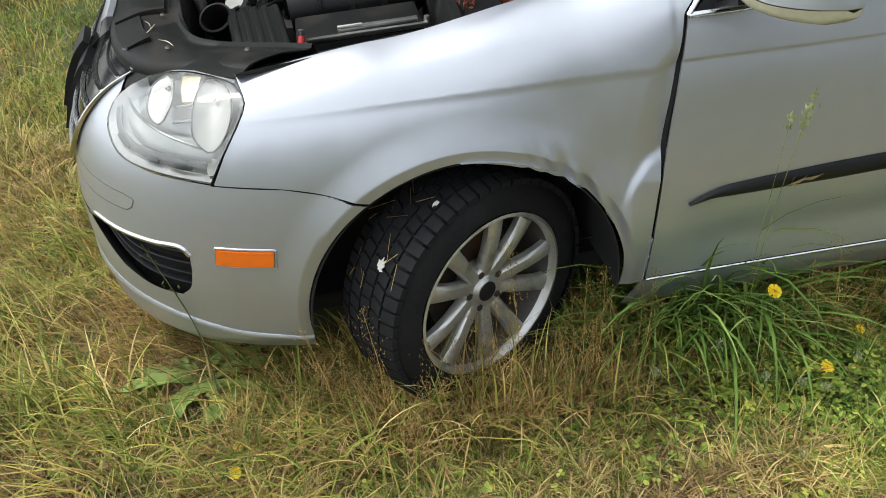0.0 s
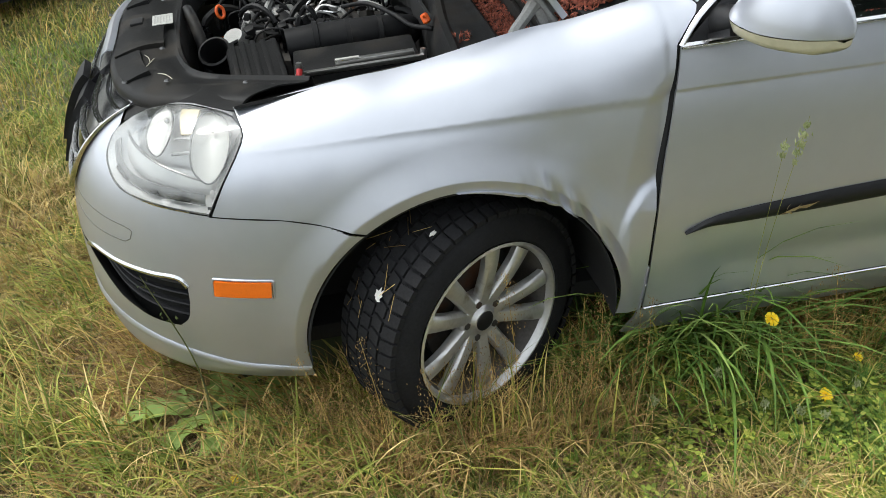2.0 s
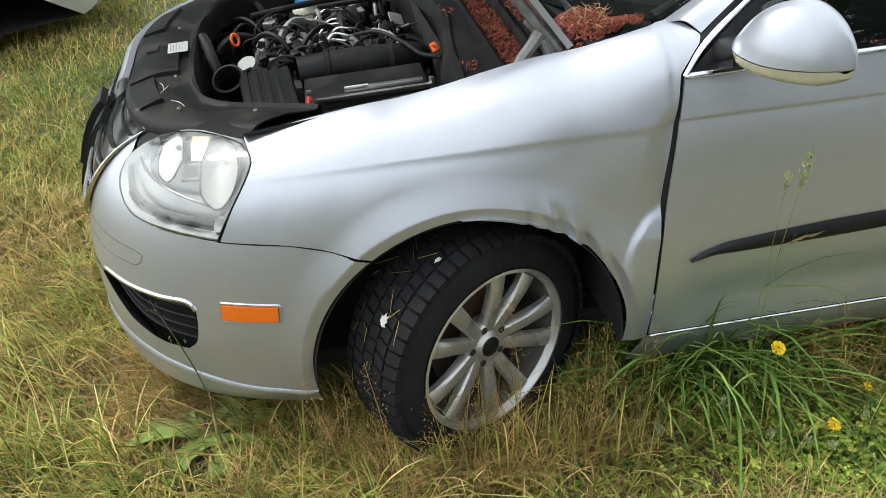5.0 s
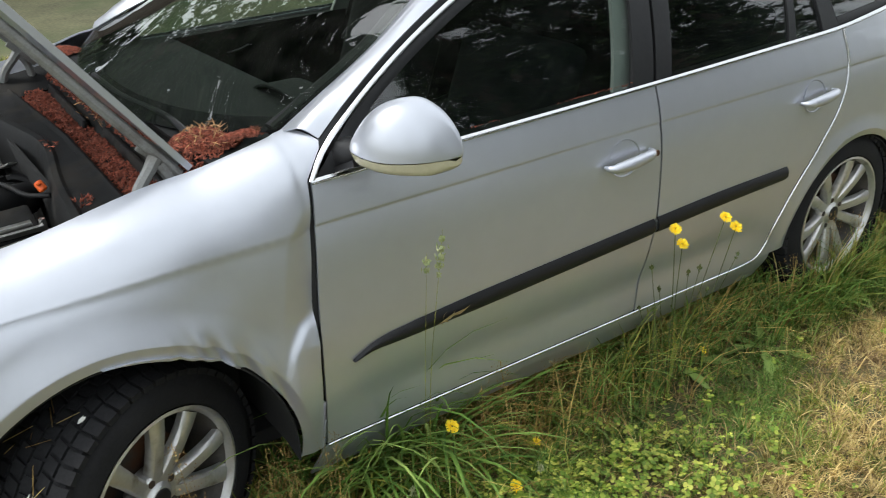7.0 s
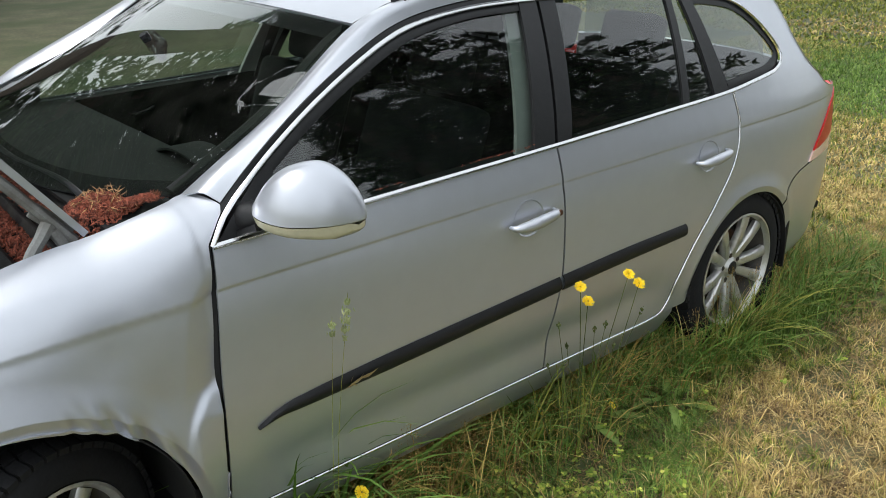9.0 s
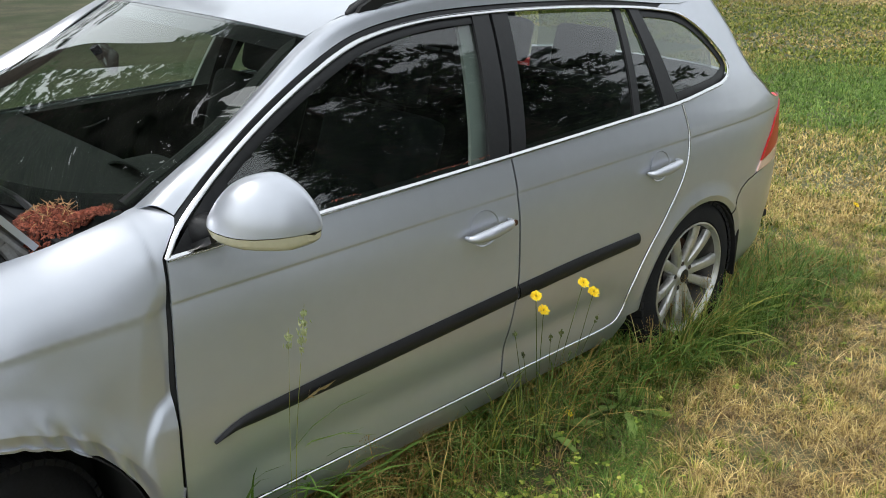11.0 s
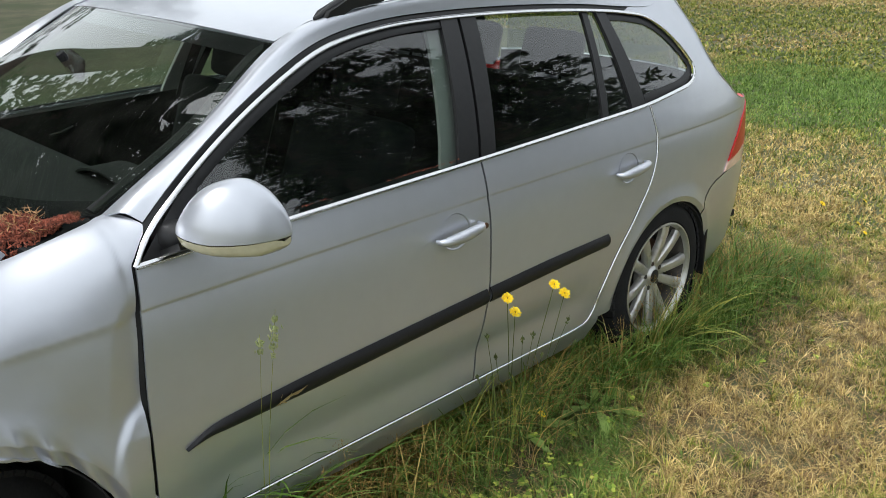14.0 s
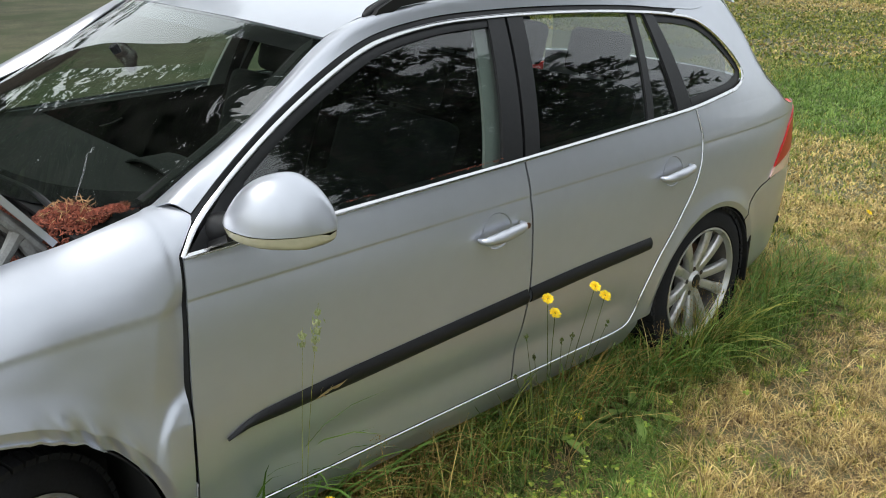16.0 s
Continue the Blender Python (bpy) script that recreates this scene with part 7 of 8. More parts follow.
# ---- stalks with seed heads ----
def stalk(name, base, tip, bow, head, r0, mat_head, label, spread, grains, size, stem_mat=DRY_BLADE):
    """A thin stalk from base to tip with a loose head of small seeds along its last part."""
    r = random.Random(int(base[0] * 1000) * 31 + int(tip[2] * 1000))
    b, t = np.array(base, float), np.array(tip, float)
    mid = (b + t) / 2 + np.array(bow)
    root = thing(name, label, "grass", "grass stalks")
    sh = Shape()
    sh.tube([b, mid, t], [r0 * 1.3, r0, r0 * 0.6], 5, steps=12)
    part("stem", sh, stem_mat, root)
    curve = spline([b, mid, t], 40)
    hd = Shape()
    V, F = [], []
    for i in range(grains):
        u = 1 - head * r.random() ** 0.9
        c = curve[min(39, int(u * 39))]
        k = spread * (0.25 + 0.75 * (1 - abs(2 * (1 - u) / head - 1)))
        off = np.array([r.gauss(0, 1), r.gauss(0, 1), r.gauss(0, 0.7)]) * k * 0.5
        p = c + off
        d = np.array([r.gauss(0, 0.5), r.gauss(0, 0.5), 1.0])
        d /= np.linalg.norm(d)
        w = np.cross(d, (r.random() - 0.5, r.random() - 0.5, 0.1))
        w /= np.linalg.norm(w) + 1e-9
        o = len(V)
        w2 = np.cross(d, w)
        V += [tuple(p - d * size), tuple(p + w * size * 0.35), tuple(p + d * size), tuple(p - w * size * 0.35), tuple(p + w2 * size * 0.35)]
        F += [(o, o + 1, o + 4), (o + 1, o + 2, o + 4), (o + 2, o + 3, o + 4), (o + 3, o, o + 4), (o, o + 3, o + 2, o + 1)]
    hd.raw(V, F)
    part("seed_head", hd, mat_head, root, smooth=0)["kind"] = "stuff"
    return root


# stalks in front of the wheel and flank
STALKS = [((0.10, -1.00, 0.0), (0.07, -0.98, 0.56), 0.045, 0.30, 140), ((-0.22, -1.02, 0.0), (-0.26, -0.95, 0.42), 0.05, 0.4, 150), ((-0.08, -1.05, 0.0), (-0.13, -1.0, 0.34), 0.05, 0.45, 150), ((0.28, -1.0, 0.0), (0.31, -0.97, 0.44), 0.05, 0.4, 150),
          ((-0.33, -0.98, 0.0), (-0.40, -0.93, 0.38), 0.055, 0.45, 150), ((0.02, -1.08, 0.0), (0.06, -1.06, 0.30), 0.05, 0.5, 150), ((0.20, -1.1, 0.0), (0.17, -1.08, 0.33), 0.05, 0.5, 150), ((-0.02, -0.99, 0.0), (0.0, -0.95, 0.36), 0.05, 0.5, 140),
          ((0.40, -1.0, 0.0), (0.43, -0.98, 0.42), 0.045, 0.45, 130), ((0.95, -0.98, 0.0), (0.93, -0.96, 0.40), 0.05, 0.4, 130), ((0.84, -1.0, 0.0), (0.86, -0.97, 0.36), 0.05, 0.45, 130), ((1.08, -0.97, 0.0), (1.12, -0.96, 0.33), 0.05, 0.45, 120),
          ((-0.48, -1.0, 0.0), (-0.52, -0.97, 0.27), 0.05, 0.5, 120), ((0.13, -1.15, 0.0), (0.10, -1.13, 0.27), 0.05, 0.5, 130), ((-0.18, -1.15, 0.0), (-0.2, -1.12, 0.25), 0.05, 0.5, 130), ((2.45, -0.95, 0.0), (2.43, -0.94, 0.40), 0.05, 0.4, 120),
          ((2.55, -0.97, 0.0), (2.58, -0.95, 0.36), 0.05, 0.4, 120), ((2.35, -0.97, 0.0), (2.33, -0.95, 0.33), 0.05, 0.45, 120), ((2.25, -0.95, 0.0), (2.22, -0.94, 0.30), 0.05, 0.5, 120), ((2.68, -0.97, 0.0), (2.70, -0.96, 0.34), 0.05, 0.45, 120)]
rs2 = random.Random(12)
for i in range(64):
    cx, cy = (rs2.gauss(-0.20, 0.25), rs2.gauss(-0.93, 0.06)) if i < 44 else (rs2.uniform(-0.02, 0.42), rs2.uniform(-1.04, -0.95))
    hh = rs2.uniform(0.16, 0.30) if i < 44 else rs2.uniform(0.20, 0.40)
    STALKS.append(((cx, cy, 0.0), (cx + rs2.uniform(-0.08, 0.08), cy + rs2.uniform(-0.02, 0.05), hh), 0.045, 0.5, 110))
for b_, t_, sp_, hd_, gr_ in STALKS:
    stalk("grass_stalk", b_, t_, (0.01, 0.0, 0.01), hd_, 0.0009, SEED, "dry grass stalk with a loose brown seed head", sp_, gr_, 0.0032)
# cocksfoot in front of the driver's door
stalk("grass_stalk", (0.66, -1.02, 0.0), (0.735, -1.0, 0.845), (-0.02, 0, 0.02), 0.12, 0.0008, PALE_SEED, "tall green grass stalk with clustered seed head", 0.012, 130, 0.007, GREEN_BLADE)
stalk("grass_stalk", (0.655, -1.02, 0.0), (0.69, -1.0, 0.80), (-0.01, 0, 0.02), 0.04, 0.0007, PALE_SEED, "tall green grass stalk with clustered seed head", 0.010, 60, 0.007, GREEN_BLADE)


# ---- yellow flowers ----
def flower(base, tip, size, label="yellow dandelion-like flower on a thin stem"):
    r = random.Random(int(tip[0] * 977 + tip[1] * 331))
    root = thing("yellow_flower", label, "flower", "yellow flowers")
    b, t = np.array(base, float), np.array(tip, float)
    sh = Shape()
    sh.tube([b, (b + t) / 2 + (r.uniform(-0.02, 0.02), 0, 0.0), t], [0.0016, 0.0013, 0.0012], 6, steps=12)
    part("stem", sh, STEM, root)
    cup = Shape()
    axis = Vector((r.uniform(-0.35, 0.35), -0.55, 0.8)).normalized()
    m = Matrix.Translation(tip) @ axis.to_track_quat("Z", "Y").to_matrix().to_4x4()
    cup.lathe([(0.001, -0.012), (size * 0.22, -0.008), (size * 0.30, 0.0), (0.001, 0.002)], 8, m)
    part("calyx", cup, STEM, root)
    V, F = [], []
    for ring_, (n, rad, lift) in enumerate(((18, 1.0, 0.05), (14, 0.78, 0.16), (10, 0.5, 0.24), (6, 0.25, 0.28))):
        for i in range(n):
            a = 2 * math.pi * (i + 0.3 * ring_) / n + r.uniform(-0.1, 0.1)
            rr = size * rad * r.uniform(0.88, 1.08)
            w = size * 0.13
            d, p = Vector((math.cos(a), math.sin(a), 0)), Vector((-math.sin(a), math.cos(a), 0))
            o = len(V)
            z1 = size * lift
            V += [tuple(m @ (d * rr * 0.1 - p * w * 0.4)), tuple(m @ (d * rr * 0.1 + p * w * 0.4)), tuple(m @ (d * rr + p * w + Vector((0, 0, z1)))), tuple(m @ (d * rr - p * w + Vector((0, 0, z1))))]
            F.append((o, o + 1, o + 2, o + 3))
    pet = Shape()
    pet.raw(V, F)
    part("petals", pet, PETAL, root, "bright yellow petals", smooth=0, normals=False)


for b_, t_, s_ in (((1.60, -0.95, 0), (1.525, -1.0, 0.617), 0.021), ((1.62, -0.95, 0), (1.562, -1.0, 0.560), 0.022), ((1.66, -0.94, 0), (1.745, -1.0, 0.592), 0.022), ((1.67, -0.94, 0), (1.800, -1.0, 0.545), 0.024),
                   ((0.80, -1.0, 0), (0.745, -1.0, 0.300), 0.023), ((0.93, -1.02, 0), (0.905, -1.06, 0.065), 0.022), ((1.10, -0.92, 0), (1.07, -0.95, 0.065), 0.016), ((1.82, -0.90, 0), (1.79, -0.94, 0.085), 0.017), ((1.62, -0.80, 0), (1.57, -0.82, 0.095), 0.018),
                   ((-0.60, -1.0, 0), (-0.60, -1.03, 0.06), 0.018), ((-0.58, -0.93, 0), (-0.59, -0.96, 0.07), 0.014), ((4.70, -0.64, 0), (4.66, -0.66, 0.08), 0.022), ((4.92, -0.79, 0), (4.88, -0.81, 0.08), 0.022), ((4.55, -0.9, 0), (4.52, -0.92, 0.06), 0.018), ((3.45, -0.42, 0), (3.4, -0.45, 0.12), 0.016), ((3.9, -0.3, 0), (3.86, -0.33, 0.18), 0.018), ((4.42, -0.98, 0), (4.4, -1.0, 0.06), 0.015)):
    flower(b_, t_, s_ * 0.85)
for b_, t_ in (((1.55, -0.94, 0), (1.50, -0.97, 0.36)), ((1.70, -0.94, 0), (1.74, -0.97, 0.35)), ((1.74, -0.93, 0), (1.92, -0.97, 0.33)), ((1.52, -0.94, 0), (1.36, -0.98, 0.30)), ((1.62, -0.94, 0), (1.55, -0.99, 0.30)), ((1.58, -0.95, 0), (1.46, -0.98, 0.52)), ((1.60, -0.95, 0), (1.50, -0.98, 0.44)), ((1.64, -0.94, 0), (1.68, -0.98, 0.45)), ((1.66, -0.95, 0), (1.60, -1.0, 0.47)), ((1.57, -0.95, 0), (1.42, -0.98, 0.40)), ((1.68, -0.94, 0), (1.86, -0.98, 0.44))):
    stalk("flower_bud", b_, t_, (0.0, 0.0, 0.03), 0.03, 0.0013, STEM, "green flower stalk with a closed bud", 0.006, 30, 0.006, STEM)
for b_, t_ in (((0.72, -1.08, 0), (0.70, -1.10, 0.13)), ((0.80, -1.1, 0), (0.79, -1.12, 0.10)), ((0.86, -1.12, 0), (0.85, -1.14, 0.09)), ((0.45, -1.02, 0), (0.44, -1.03, 0.14)), ((0.70, -1.30, 0), (0.69, -1.31, 0.07)), ((0.62, -1.02, 0), (0.60, -1.03, 0.2)), ((1.0, -1.05, 0), (0.99, -1.06, 0.09))):
    stalk("clover_flower", b_, t_, (0, 0, 0), 0.12, 0.001, PALE_SEED, "faded white clover flower", 0.016, 60, 0.006, STEM)

# ---- clover and broad weeds ----
def clover_patch(n, box, seed, gate):
    r = np.random.RandomState(seed)
    x, y = scatter(r, n, *box)
    keep = r.rand(len(x)) < gate(x, y)
    V, F = [], []
    for cx, cy in zip(x[keep], y[keep]):
        h = r.uniform(0.02, 0.065)
        s_ = r.uniform(0.0045, 0.0100)
        tilt = r.normal(0, 0.25, 2)
        a0 = r.uniform(0, 6.28)
        for k in range(3):
            a = a0 + k * 2.094
            d, p = np.array([math.cos(a), math.sin(a)]), np.array([-math.sin(a), math.cos(a)])
            o = len(V)
            for u, w in ((0.0, 0.05), (0.55, 0.62), (1.1, 0.72), (1.5, 0.35), (1.5, -0.35), (1.1, -0.72), (0.55, -0.62), (0.0, -0.05)):
                q = d * u * s_ + p * w * s_
                V.append((cx + q[0], cy + q[1], h + tilt @ q + 0.12 * abs(w) * s_))
            F.append(tuple(range(o, o + 8)))
    return soup("clover", V, F, CLOVER, "yellow-green clover leaves in the lawn", "clover")


clover_patch(5200, (0.3, 3.2, -1.75, -0.85), 71, lambda x, y: np.clip(1.3 * value_noise(x, y, 2.2, 72) - 0.3, 0, 1) * np.clip(1.5 - np.abs(x - 0.95) / 0.6, 0.03, 1))
clover_patch(1300, (0.30, 1.1, -1.25, -0.90), 73, lambda x, y: np.exp(-(((x - 0.72) / 0.30) ** 2 + ((y + 1.06) / 0.13) ** 2)))
clover_patch(1000, (-1.5, 0.4, -1.5, -0.9), 74, lambda x, y: 0.35 * value_noise(x, y, 3.0, 75))
clover_patch(1700, (0.75, 1.7, -1.55, -0.98), 77, lambda x, y: np.exp(-(((x - 1.08) / 0.32) ** 2 + ((y + 1.2) / 0.20) ** 2)))


def rosette(centre, leaves, seed, label):
    """A ground rosette of broad, wavy-edged leaves."""
    r = random.Random(seed)
    root = thing("weed", label, "weed", "weeds", place=Matrix.Translation(centre))
    for i in range(leaves):
        a = 2 * math.pi * i / leaves + r.uniform(-0.3, 0.3)
        L, W = r.uniform(0.12, 0.23), r.uniform(0.016, 0.030)
        rise = r.uniform(0.2, 0.6)
        d, p = np.array([math.cos(a), math.sin(a), 0]), np.array([-math.sin(a), math.cos(a), 0])
        rows = []
        for u in np.linspace(0, 1, 25):
            w = W * (0.12 + 0.9 * math.sin(math.pi * min(1, u * 0.92 + 0.04)) ** 0.8) * (1 + 0.22 * math.sin(u * 21 + i) + 0.10 * math.sin(u * 47 + 2 * i)) * (0.45 + 0.75 * u)
            c = d * L * u + np.array([0, 0, 0.01 + L * rise * (u - 0.85 * u * u)])
            rows.append([c - p * w + (0, 0, 0.25 * w), c - p * w * 0.5, c - np.array([0, 0, 0.1 * w]), c + p * w * 0.5, c + p * w + np.array([0, 0, 0.25 * w])])
        leaf = Shape()
        leaf.sheet(np.array(rows), 0.0008)
        part("leaf", leaf, WEED, root)


rosette((-0.67, -0.67, 0.02), 17, 5, "green broad-leaved weed below the bumper")
rosette((-0.56, -0.70, 0.02), 6, 6, "green broad-leaved weed below the bumper")
rosette((-1.07, -0.77, 0.0), 7, 8, "grey-green thistle rosette in the lawn")
rosette((-1.08, -0.58, 0.0), 6, 9, "grey-green weed rosette in the lawn")
rosette((1.72, -0.86, 0.0), 7, 10, "green weed rosette beside the sill")
rosette((2.05, -0.98, 0.0), 6, 12, "green weed rosette in the lawn")
stalk("grass_stalk", (-0.63, -0.76, 0.02), (-0.715, -0.775, 0.56), (0.028, 0, 0.0), 0.30, 0.0020, STEM, "thin weed stalk before the lower intake", 0.03, 12, 0.006, STEM)
stalk("grass_stalk", (-1.85, 0.45, 0.0), (-1.95, 0.7, 0.62), (0.05, 0, 0.03), 0.2, 0.002, GREEN_BLADE, "tall bent green stalk in the field", 0.02, 8, 0.02, GREEN_BLADE)

# straw and feathery bits caught on the tyre
STRAW_PALE = foliage("pale_straw", (0.45, 0.32, 0.16), (0.55, 0.42, 0.22), (0.65, 0.52, 0.3), translucent=0.0)
rs3 = random.Random(4)
WHITE_BIT = material("white_bit", (0.7, 0.69, 0.64), 0.7, vary=0.15)
wheel_m = wheel_place(0.025, -0.765, 0.316, -1, 27, 0)
V, F = [], []
for i in range(22):
    a, zz = radians(rs3.uniform(110, 200)), rs3.uniform(-0.09, 0.085)
    rr = 0.320
    p = wheel_m @ Vector((rr * math.cos(a), rr * math.sin(a), zz))
    nrm = (wheel_m.to_3x3() @ Vector((math.cos(a), math.sin(a), 0))).normalized()
    d = (wheel_m.to_3x3() @ Vector((-math.sin(a), math.cos(a), rs3.uniform(-1.5, 1.5)))).normalized()
    w = nrm.cross(d) * 0.0007
    L = rs3.uniform(0.008, 0.035)
    o = len(V)
    V += [tuple(p - d * L - w), tuple(p - d * L + w), tuple(p + d * L + w + nrm * 0.006), tuple(p + d * L - w + nrm * 0.006)]
    F.append((o, o + 1, o + 2, o + 3))
soup("straw_bits", V, F, DRY_BLADE, "bits of dry straw on the tyre", "straw")
for a_, z_, s_ in ((146, 0.022, 0.021), (113, 0.05, 0.009)):
    sp = Shape()
    a = radians(a_)
    m = wheel_m @ Matrix.Translation((0.319 * math.cos(a), 0.319 * math.sin(a), z_)) @ Vector((math.cos(a), math.sin(a), 0)).to_track_quat("Z", "Y").to_matrix().to_4x4()
    sp.prism([(s_ * rs3.uniform(0.4, 1.2) * math.cos(k * 0.3307), s_ * rs3.uniform(0.3, 0.9) * math.sin(k * 0.3307)) for k in range(19)], 0.002, m)
    tagged(part("white_scrap", sp, WHITE_BIT, None), "white torn scrap stuck on the tyre tread", "scrap")

# torn straw wisp hanging on the rubbing strip
V, F = [], []
for s0, q0, s1, q1 in ((0.775, 0.538, 0.86, 0.556), (0.80, 0.545, 0.83, 0.562), (0.785, 0.540, 0.81, 0.535), (0.815, 0.552, 0.875, 0.560), (0.79, 0.535, 0.80, 0.565)):
    c = spline([(s0, q0), ((s0 + s1) / 2, (q0 + q1) / 2 + rs3.uniform(-0.008, 0.008)), (s1, q1)], 7)
    o = len(V)
    for k, (cs, cq) in enumerate(c):
        w = 0.0046 * (1 - abs(k - 3) / 4)
        V += [tuple(skin(cs, cq - w, 0.016, -1)), tuple(skin(cs, cq + w, 0.018, -1))]
    F += [(o + 2 * k, o + 2 * k + 2, o + 2 * k + 3, o + 2 * k + 1) for k in range(6)]
soup("straw_wisp", V, F, STRAW_PALE, "torn pale straw wisp on the black rubbing strip", "straw")

# ---- another pale car, its nose towards the wagon ----
def parked_car(place):
    root = thing("parked_car", "pale grey hatchback parked on the grass behind", "car", place=place)
    body = Shape()
    rows = []
    for x, zt, w in ((0.0, 0.60, 0.70), (0.10, 0.68, 0.80), (0.5, 0.80, 0.85), (1.0, 0.90, 0.86), (1.5, 0.93, 0.87), (2.6, 0.95, 0.87), (3.5, 0.96, 0.85), (3.9, 0.90, 0.80), (4.0, 0.6, 0.72)):
        zb = 0.12 if 0.05 < x < 3.95 else 0.13
        rows.append([(x, w * 0.80, zb), (x, w * 0.95, zb + 0.05), (x, w, (zb + zt) / 2), (x, w * 0.97, zt - 0.10), (x, w * 0.86, zt), (x, 0, zt + 0.03), (x, -w * 0.86, zt), (x, -w * 0.97, zt - 0.10), (x, -w, (zb + zt) / 2), (x, -w * 0.95, zb + 0.05), (x, -w * 0.80, zb)])
    P = np.array([spline(r_, 41) for r_ in rows])
    P = np.stack([spline(P[:, i], 40) for i in range(41)], 1)
    body.sheet(P)
    body.sheet(np.stack([P[0], P[0] * 0.5 + P[0].mean(axis=0) * 0.5 + (-0.05, 0, 0), np.repeat(P[0].mean(axis=0)[None] + (-0.07, 0, 0), 41, 0)], 1))
    low = Shape()
    low.sheet(np.stack([P[:, 0], P[:, -1]], 1) + (0, 0, 0.004))
    body.sheet(np.stack([P[-1], P[-1] * np.array([1, 0.5, 0.0]) + np.array([0.0, 0, 0.40])], 1))
    part("body", body, PALE_PAINT, root)
    part("floor_pan", low, SEAM, root)
    cab = Shape()
    cr = []
    for z, x0, x1, w in ((0.92, 1.05, 3.85, 0.78), (1.15, 1.45, 3.72, 0.70), (1.36, 1.85, 3.45, 0.60), (1.42, 2.1, 3.2, 0.5)):
        cr.append([(x0, -w * 0.9, z), (x0 + 0.15, -w, z), (x1 - 0.1, -w, z), (x1, -w * 0.8, z), (x1, w * 0.8, z), (x1 - 0.1, w, z), (x0 + 0.15, w, z), (x0, w * 0.9, z), (x0, -w * 0.9, z)])
    cab.sheet(np.stack([spline(r_, 60, False) for r_ in cr]), 0)
    part("windows", cab, GLOSS_BLACK, root, "dark windows")
    rf = Shape()
    rf.sheet(np.array([[(x, y, 1.43 - 0.05 * (y / 0.55) ** 2) for y in np.linspace(-0.52, 0.52, 9)] for x in np.linspace(2.0, 3.35, 9)]), 0.02)
    part("roof", rf, PALE_PAINT, root)
    for x in (0.8, 3.3):
        for sd in (-1, 1):
            w_ = Shape()
            w_.lathe([(0.0001, 0.10), (0.19, 0.10), (0.20, 0.095), (0.29, 0.09), (0.31, 0.06), (0.31, -0.06), (0.29, -0.09), (0.0001, -0.09)], 32, pose(x, sd * 0.60, 0.31, -90 * sd, 0, 0))
            part("wheel", w_, RUBBER, root, "black wheel")
    return root


PALE_PAINT = material("pale_paint", (0.50, 0.50, 0.46), 0.35, 0.3, vary=0.05, coat=0.5)
parked_car(Matrix.Translation((-1.95, 2.92, 0.0)) @ pose(0, 0, 0, 0, 0, 126))

# ---- trees round the field ----
BARK = material("bark", (0.09, 0.07, 0.055), 0.95, vary=0.4, scale=4, bump=0.8, bump_scale=30)
NEEDLES = foliage("fir_needles", (0.015, 0.032, 0.012), (0.028, 0.052, 0.018), (0.05, 0.08, 0.03), translucent=0.0)


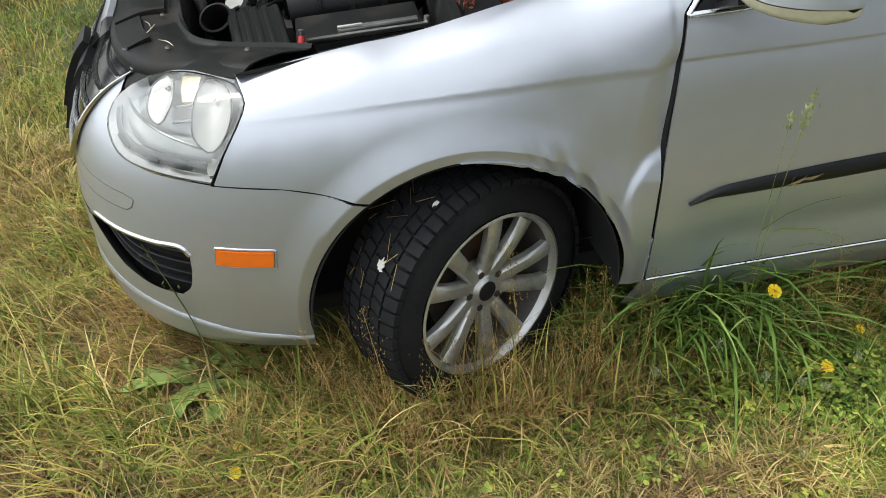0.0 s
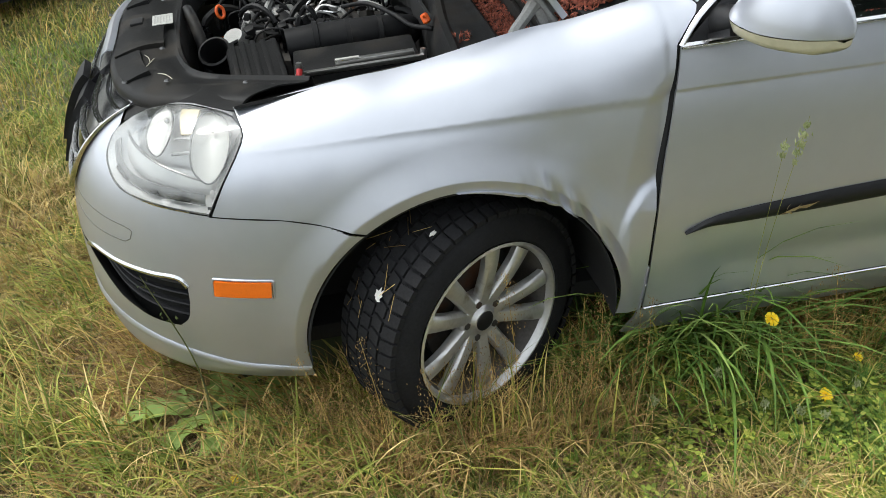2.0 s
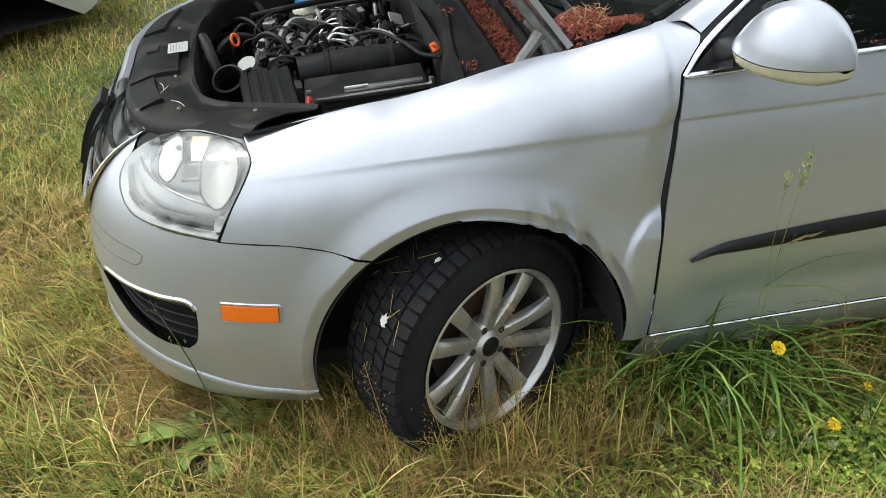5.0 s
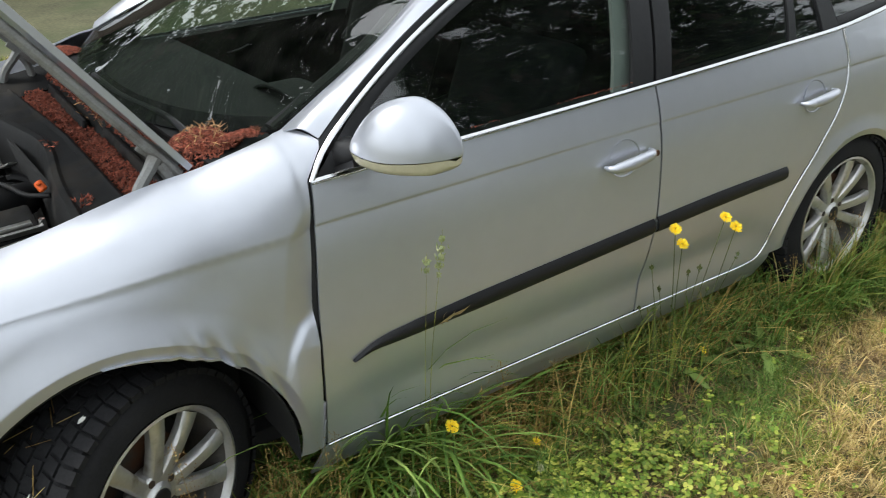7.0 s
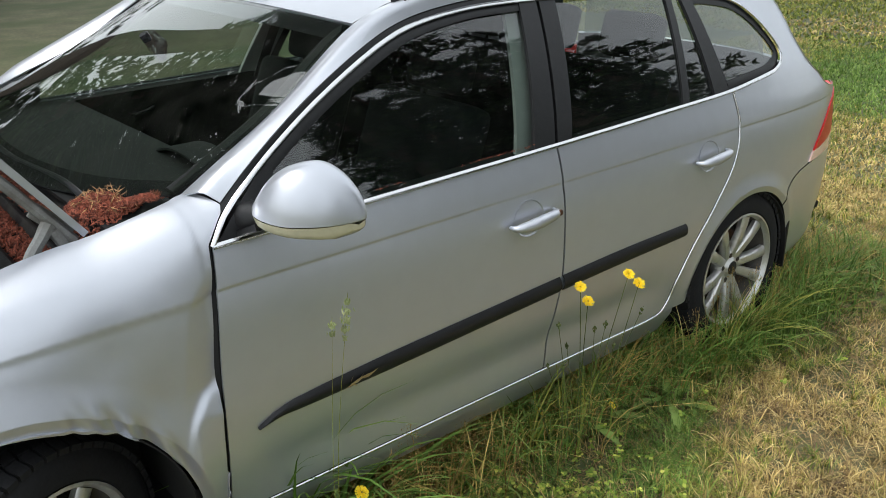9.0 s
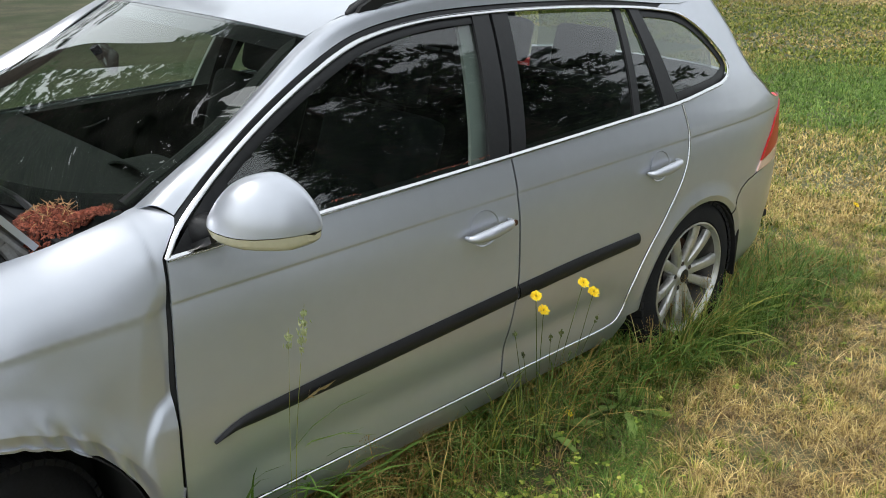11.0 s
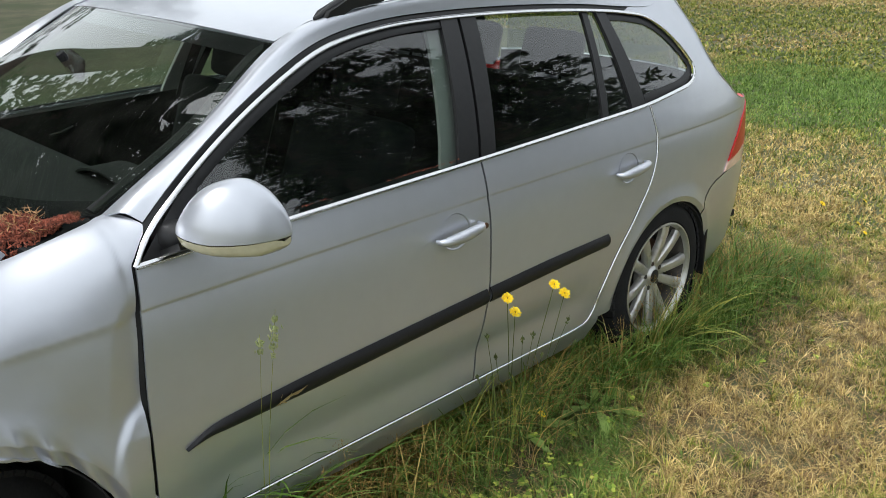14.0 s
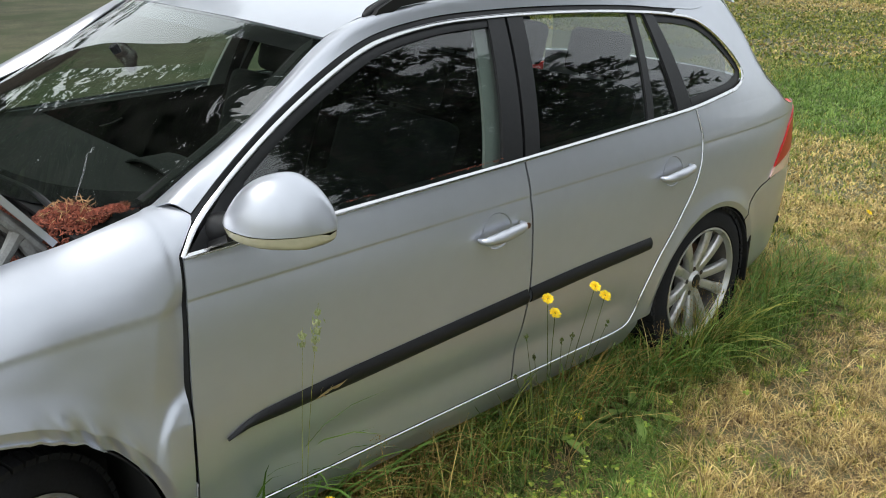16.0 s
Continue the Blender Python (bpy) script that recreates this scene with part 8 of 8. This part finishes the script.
def fir(height, seed, spread, leaflets=4, foot=0.08):
    r = np.random.RandomState(seed)
    root = thing("fir_tree", "tall dark green fir at the field's edge", "tree", "firs round the field")
    tr = Shape()
    tr.tube([(0, 0, 0), (0.05, 0, height * 0.5), (0, 0.03, height)], [height * 0.022, height * 0.013, 0.02], 10, steps=20)
    part("trunk", tr, BARK, root)
    n = int(height * 5.5)
    up = np.array([0, 0, 1.0])
    V = []
    for i in range(n):
        u = (i / n) ** 0.85
        z0 = height * (foot + (0.98 - foot) * u)
        L = spread * (1 - u) ** 0.8 * r.uniform(0.45, 1.2) + 0.35
        a = r.uniform(0, 6.283)
        d, p = np.array([math.cos(a), math.sin(a), 0]), np.array([-math.sin(a), math.cos(a), 0])
        m = max(8, int(L * 9))
        v = r.rand(m) ** 0.8
        across = r.uniform(-0.25, 0.25) * L * v * v + r.normal(0, 1, m) * (0.12 + 0.30 * (1 - v)) * L * 0.3
        c = d * (L * v)[:, None] + p * across[:, None] + up * (z0 + L * (0.15 * v - 0.42 * v * v) + r.normal(0, 0.10, m))[:, None]
        c = np.repeat(c, leaflets, axis=0)
        m = len(c)
        t_ = d * r.uniform(0, 1, (m, 1)) + p * r.uniform(-1, 1, (m, 1)) + up * r.uniform(-0.8, 0.35, (m, 1))
        t_ *= r.uniform(0.18, 0.50, (m, 1)) / np.linalg.norm(t_, axis=1)[:, None]
        w_ = np.cross(t_, r.normal(size=(m, 3)))
        w_ *= r.uniform(0.04, 0.095, (m, 1)) / (np.linalg.norm(w_, axis=1)[:, None] + 1e-9)
        V.append(np.stack([c, c + t_ * 0.45 + w_, c + t_, c + t_ * 0.45 - w_], 1))
    V = np.concatenate(V).reshape(-1, 3)
    F = np.arange(len(V)).reshape(-1, 4).tolist()
    V = V.tolist()
    me = bpy.data.meshes.new("crown")
    me.from_pydata(V, [], F)
    me.materials.append(NEEDLES)
    ob = new("crown", me)
    ob.parent = root
    return root


# kinds[4], bare low down, is added for the windscreen's dark reflection
kinds = [fir(19, 1, 4.2), fir(15, 2, 3.6), fir(23, 3, 4.8), fir(34, 4, 6.3, 9), fir(31, 6, 5.5, 14, 0.42)]
kinds[4].matrix_basis = pose(2.0, 11.5, 0)
kinds[3].matrix_basis = pose(-2.6, 17.5, 0)
kinds[0].matrix_basis = pose(19.5, -12.5, 0)
kinds[1].matrix_basis = pose(30, -24, 0)
kinds[2].matrix_basis = pose(14.5, -11.5, 0)
rt = random.Random(9)
# all out of view; several only fill sky gaps in what the panes mirror
spots = [(24, -22, 2), (19, -17, 2), (24.5, -17.5, 0), (15, -16, 0), (11.5, -14, 1), (18, -20.5, 2), (6, -24, 0), (16, -19, 2), (9, -21, 2), (34, -5, 1), 
         (-6.5, 16.5, 3), (-1.0, 14.5, 2), (-4.5, 15.0, 2), (-9, -36, 0), (0.5, -34, 1), (-17, -32, 0), (6, -36, 1), (11, 29, 2), (-13, 30, 1), (4, 50, 0), (-14, 40, 2), (22, 44, 2), (33, 24, 1), (40, 14, 2), (40, 4, 0), (3, -31, 2)]
for x, y, k in spots:
    copy_thing(kinds[k], pose(x, y, 0, 0, 0, rt.uniform(0, 360)))

# ---- ground ----
gm = material("lawn", (0.105, 0.10, 0.048), 0.95, vary=0.5, scale=2.5, bump=0.6, bump_scale=60, dirt=(0.065, 0.08, 0.030), dirt_at=0.5, dirt_scale=0.9)
g = Shape()
g.sheet(np.array([[(x, y, 0.0) for y in (-400, 0, 400)] for x in (-400, 0, 400)]))
ground = part("ground", g, gm)
tagged(ground, "dry lawn with green patches", "ground", kind="structure")
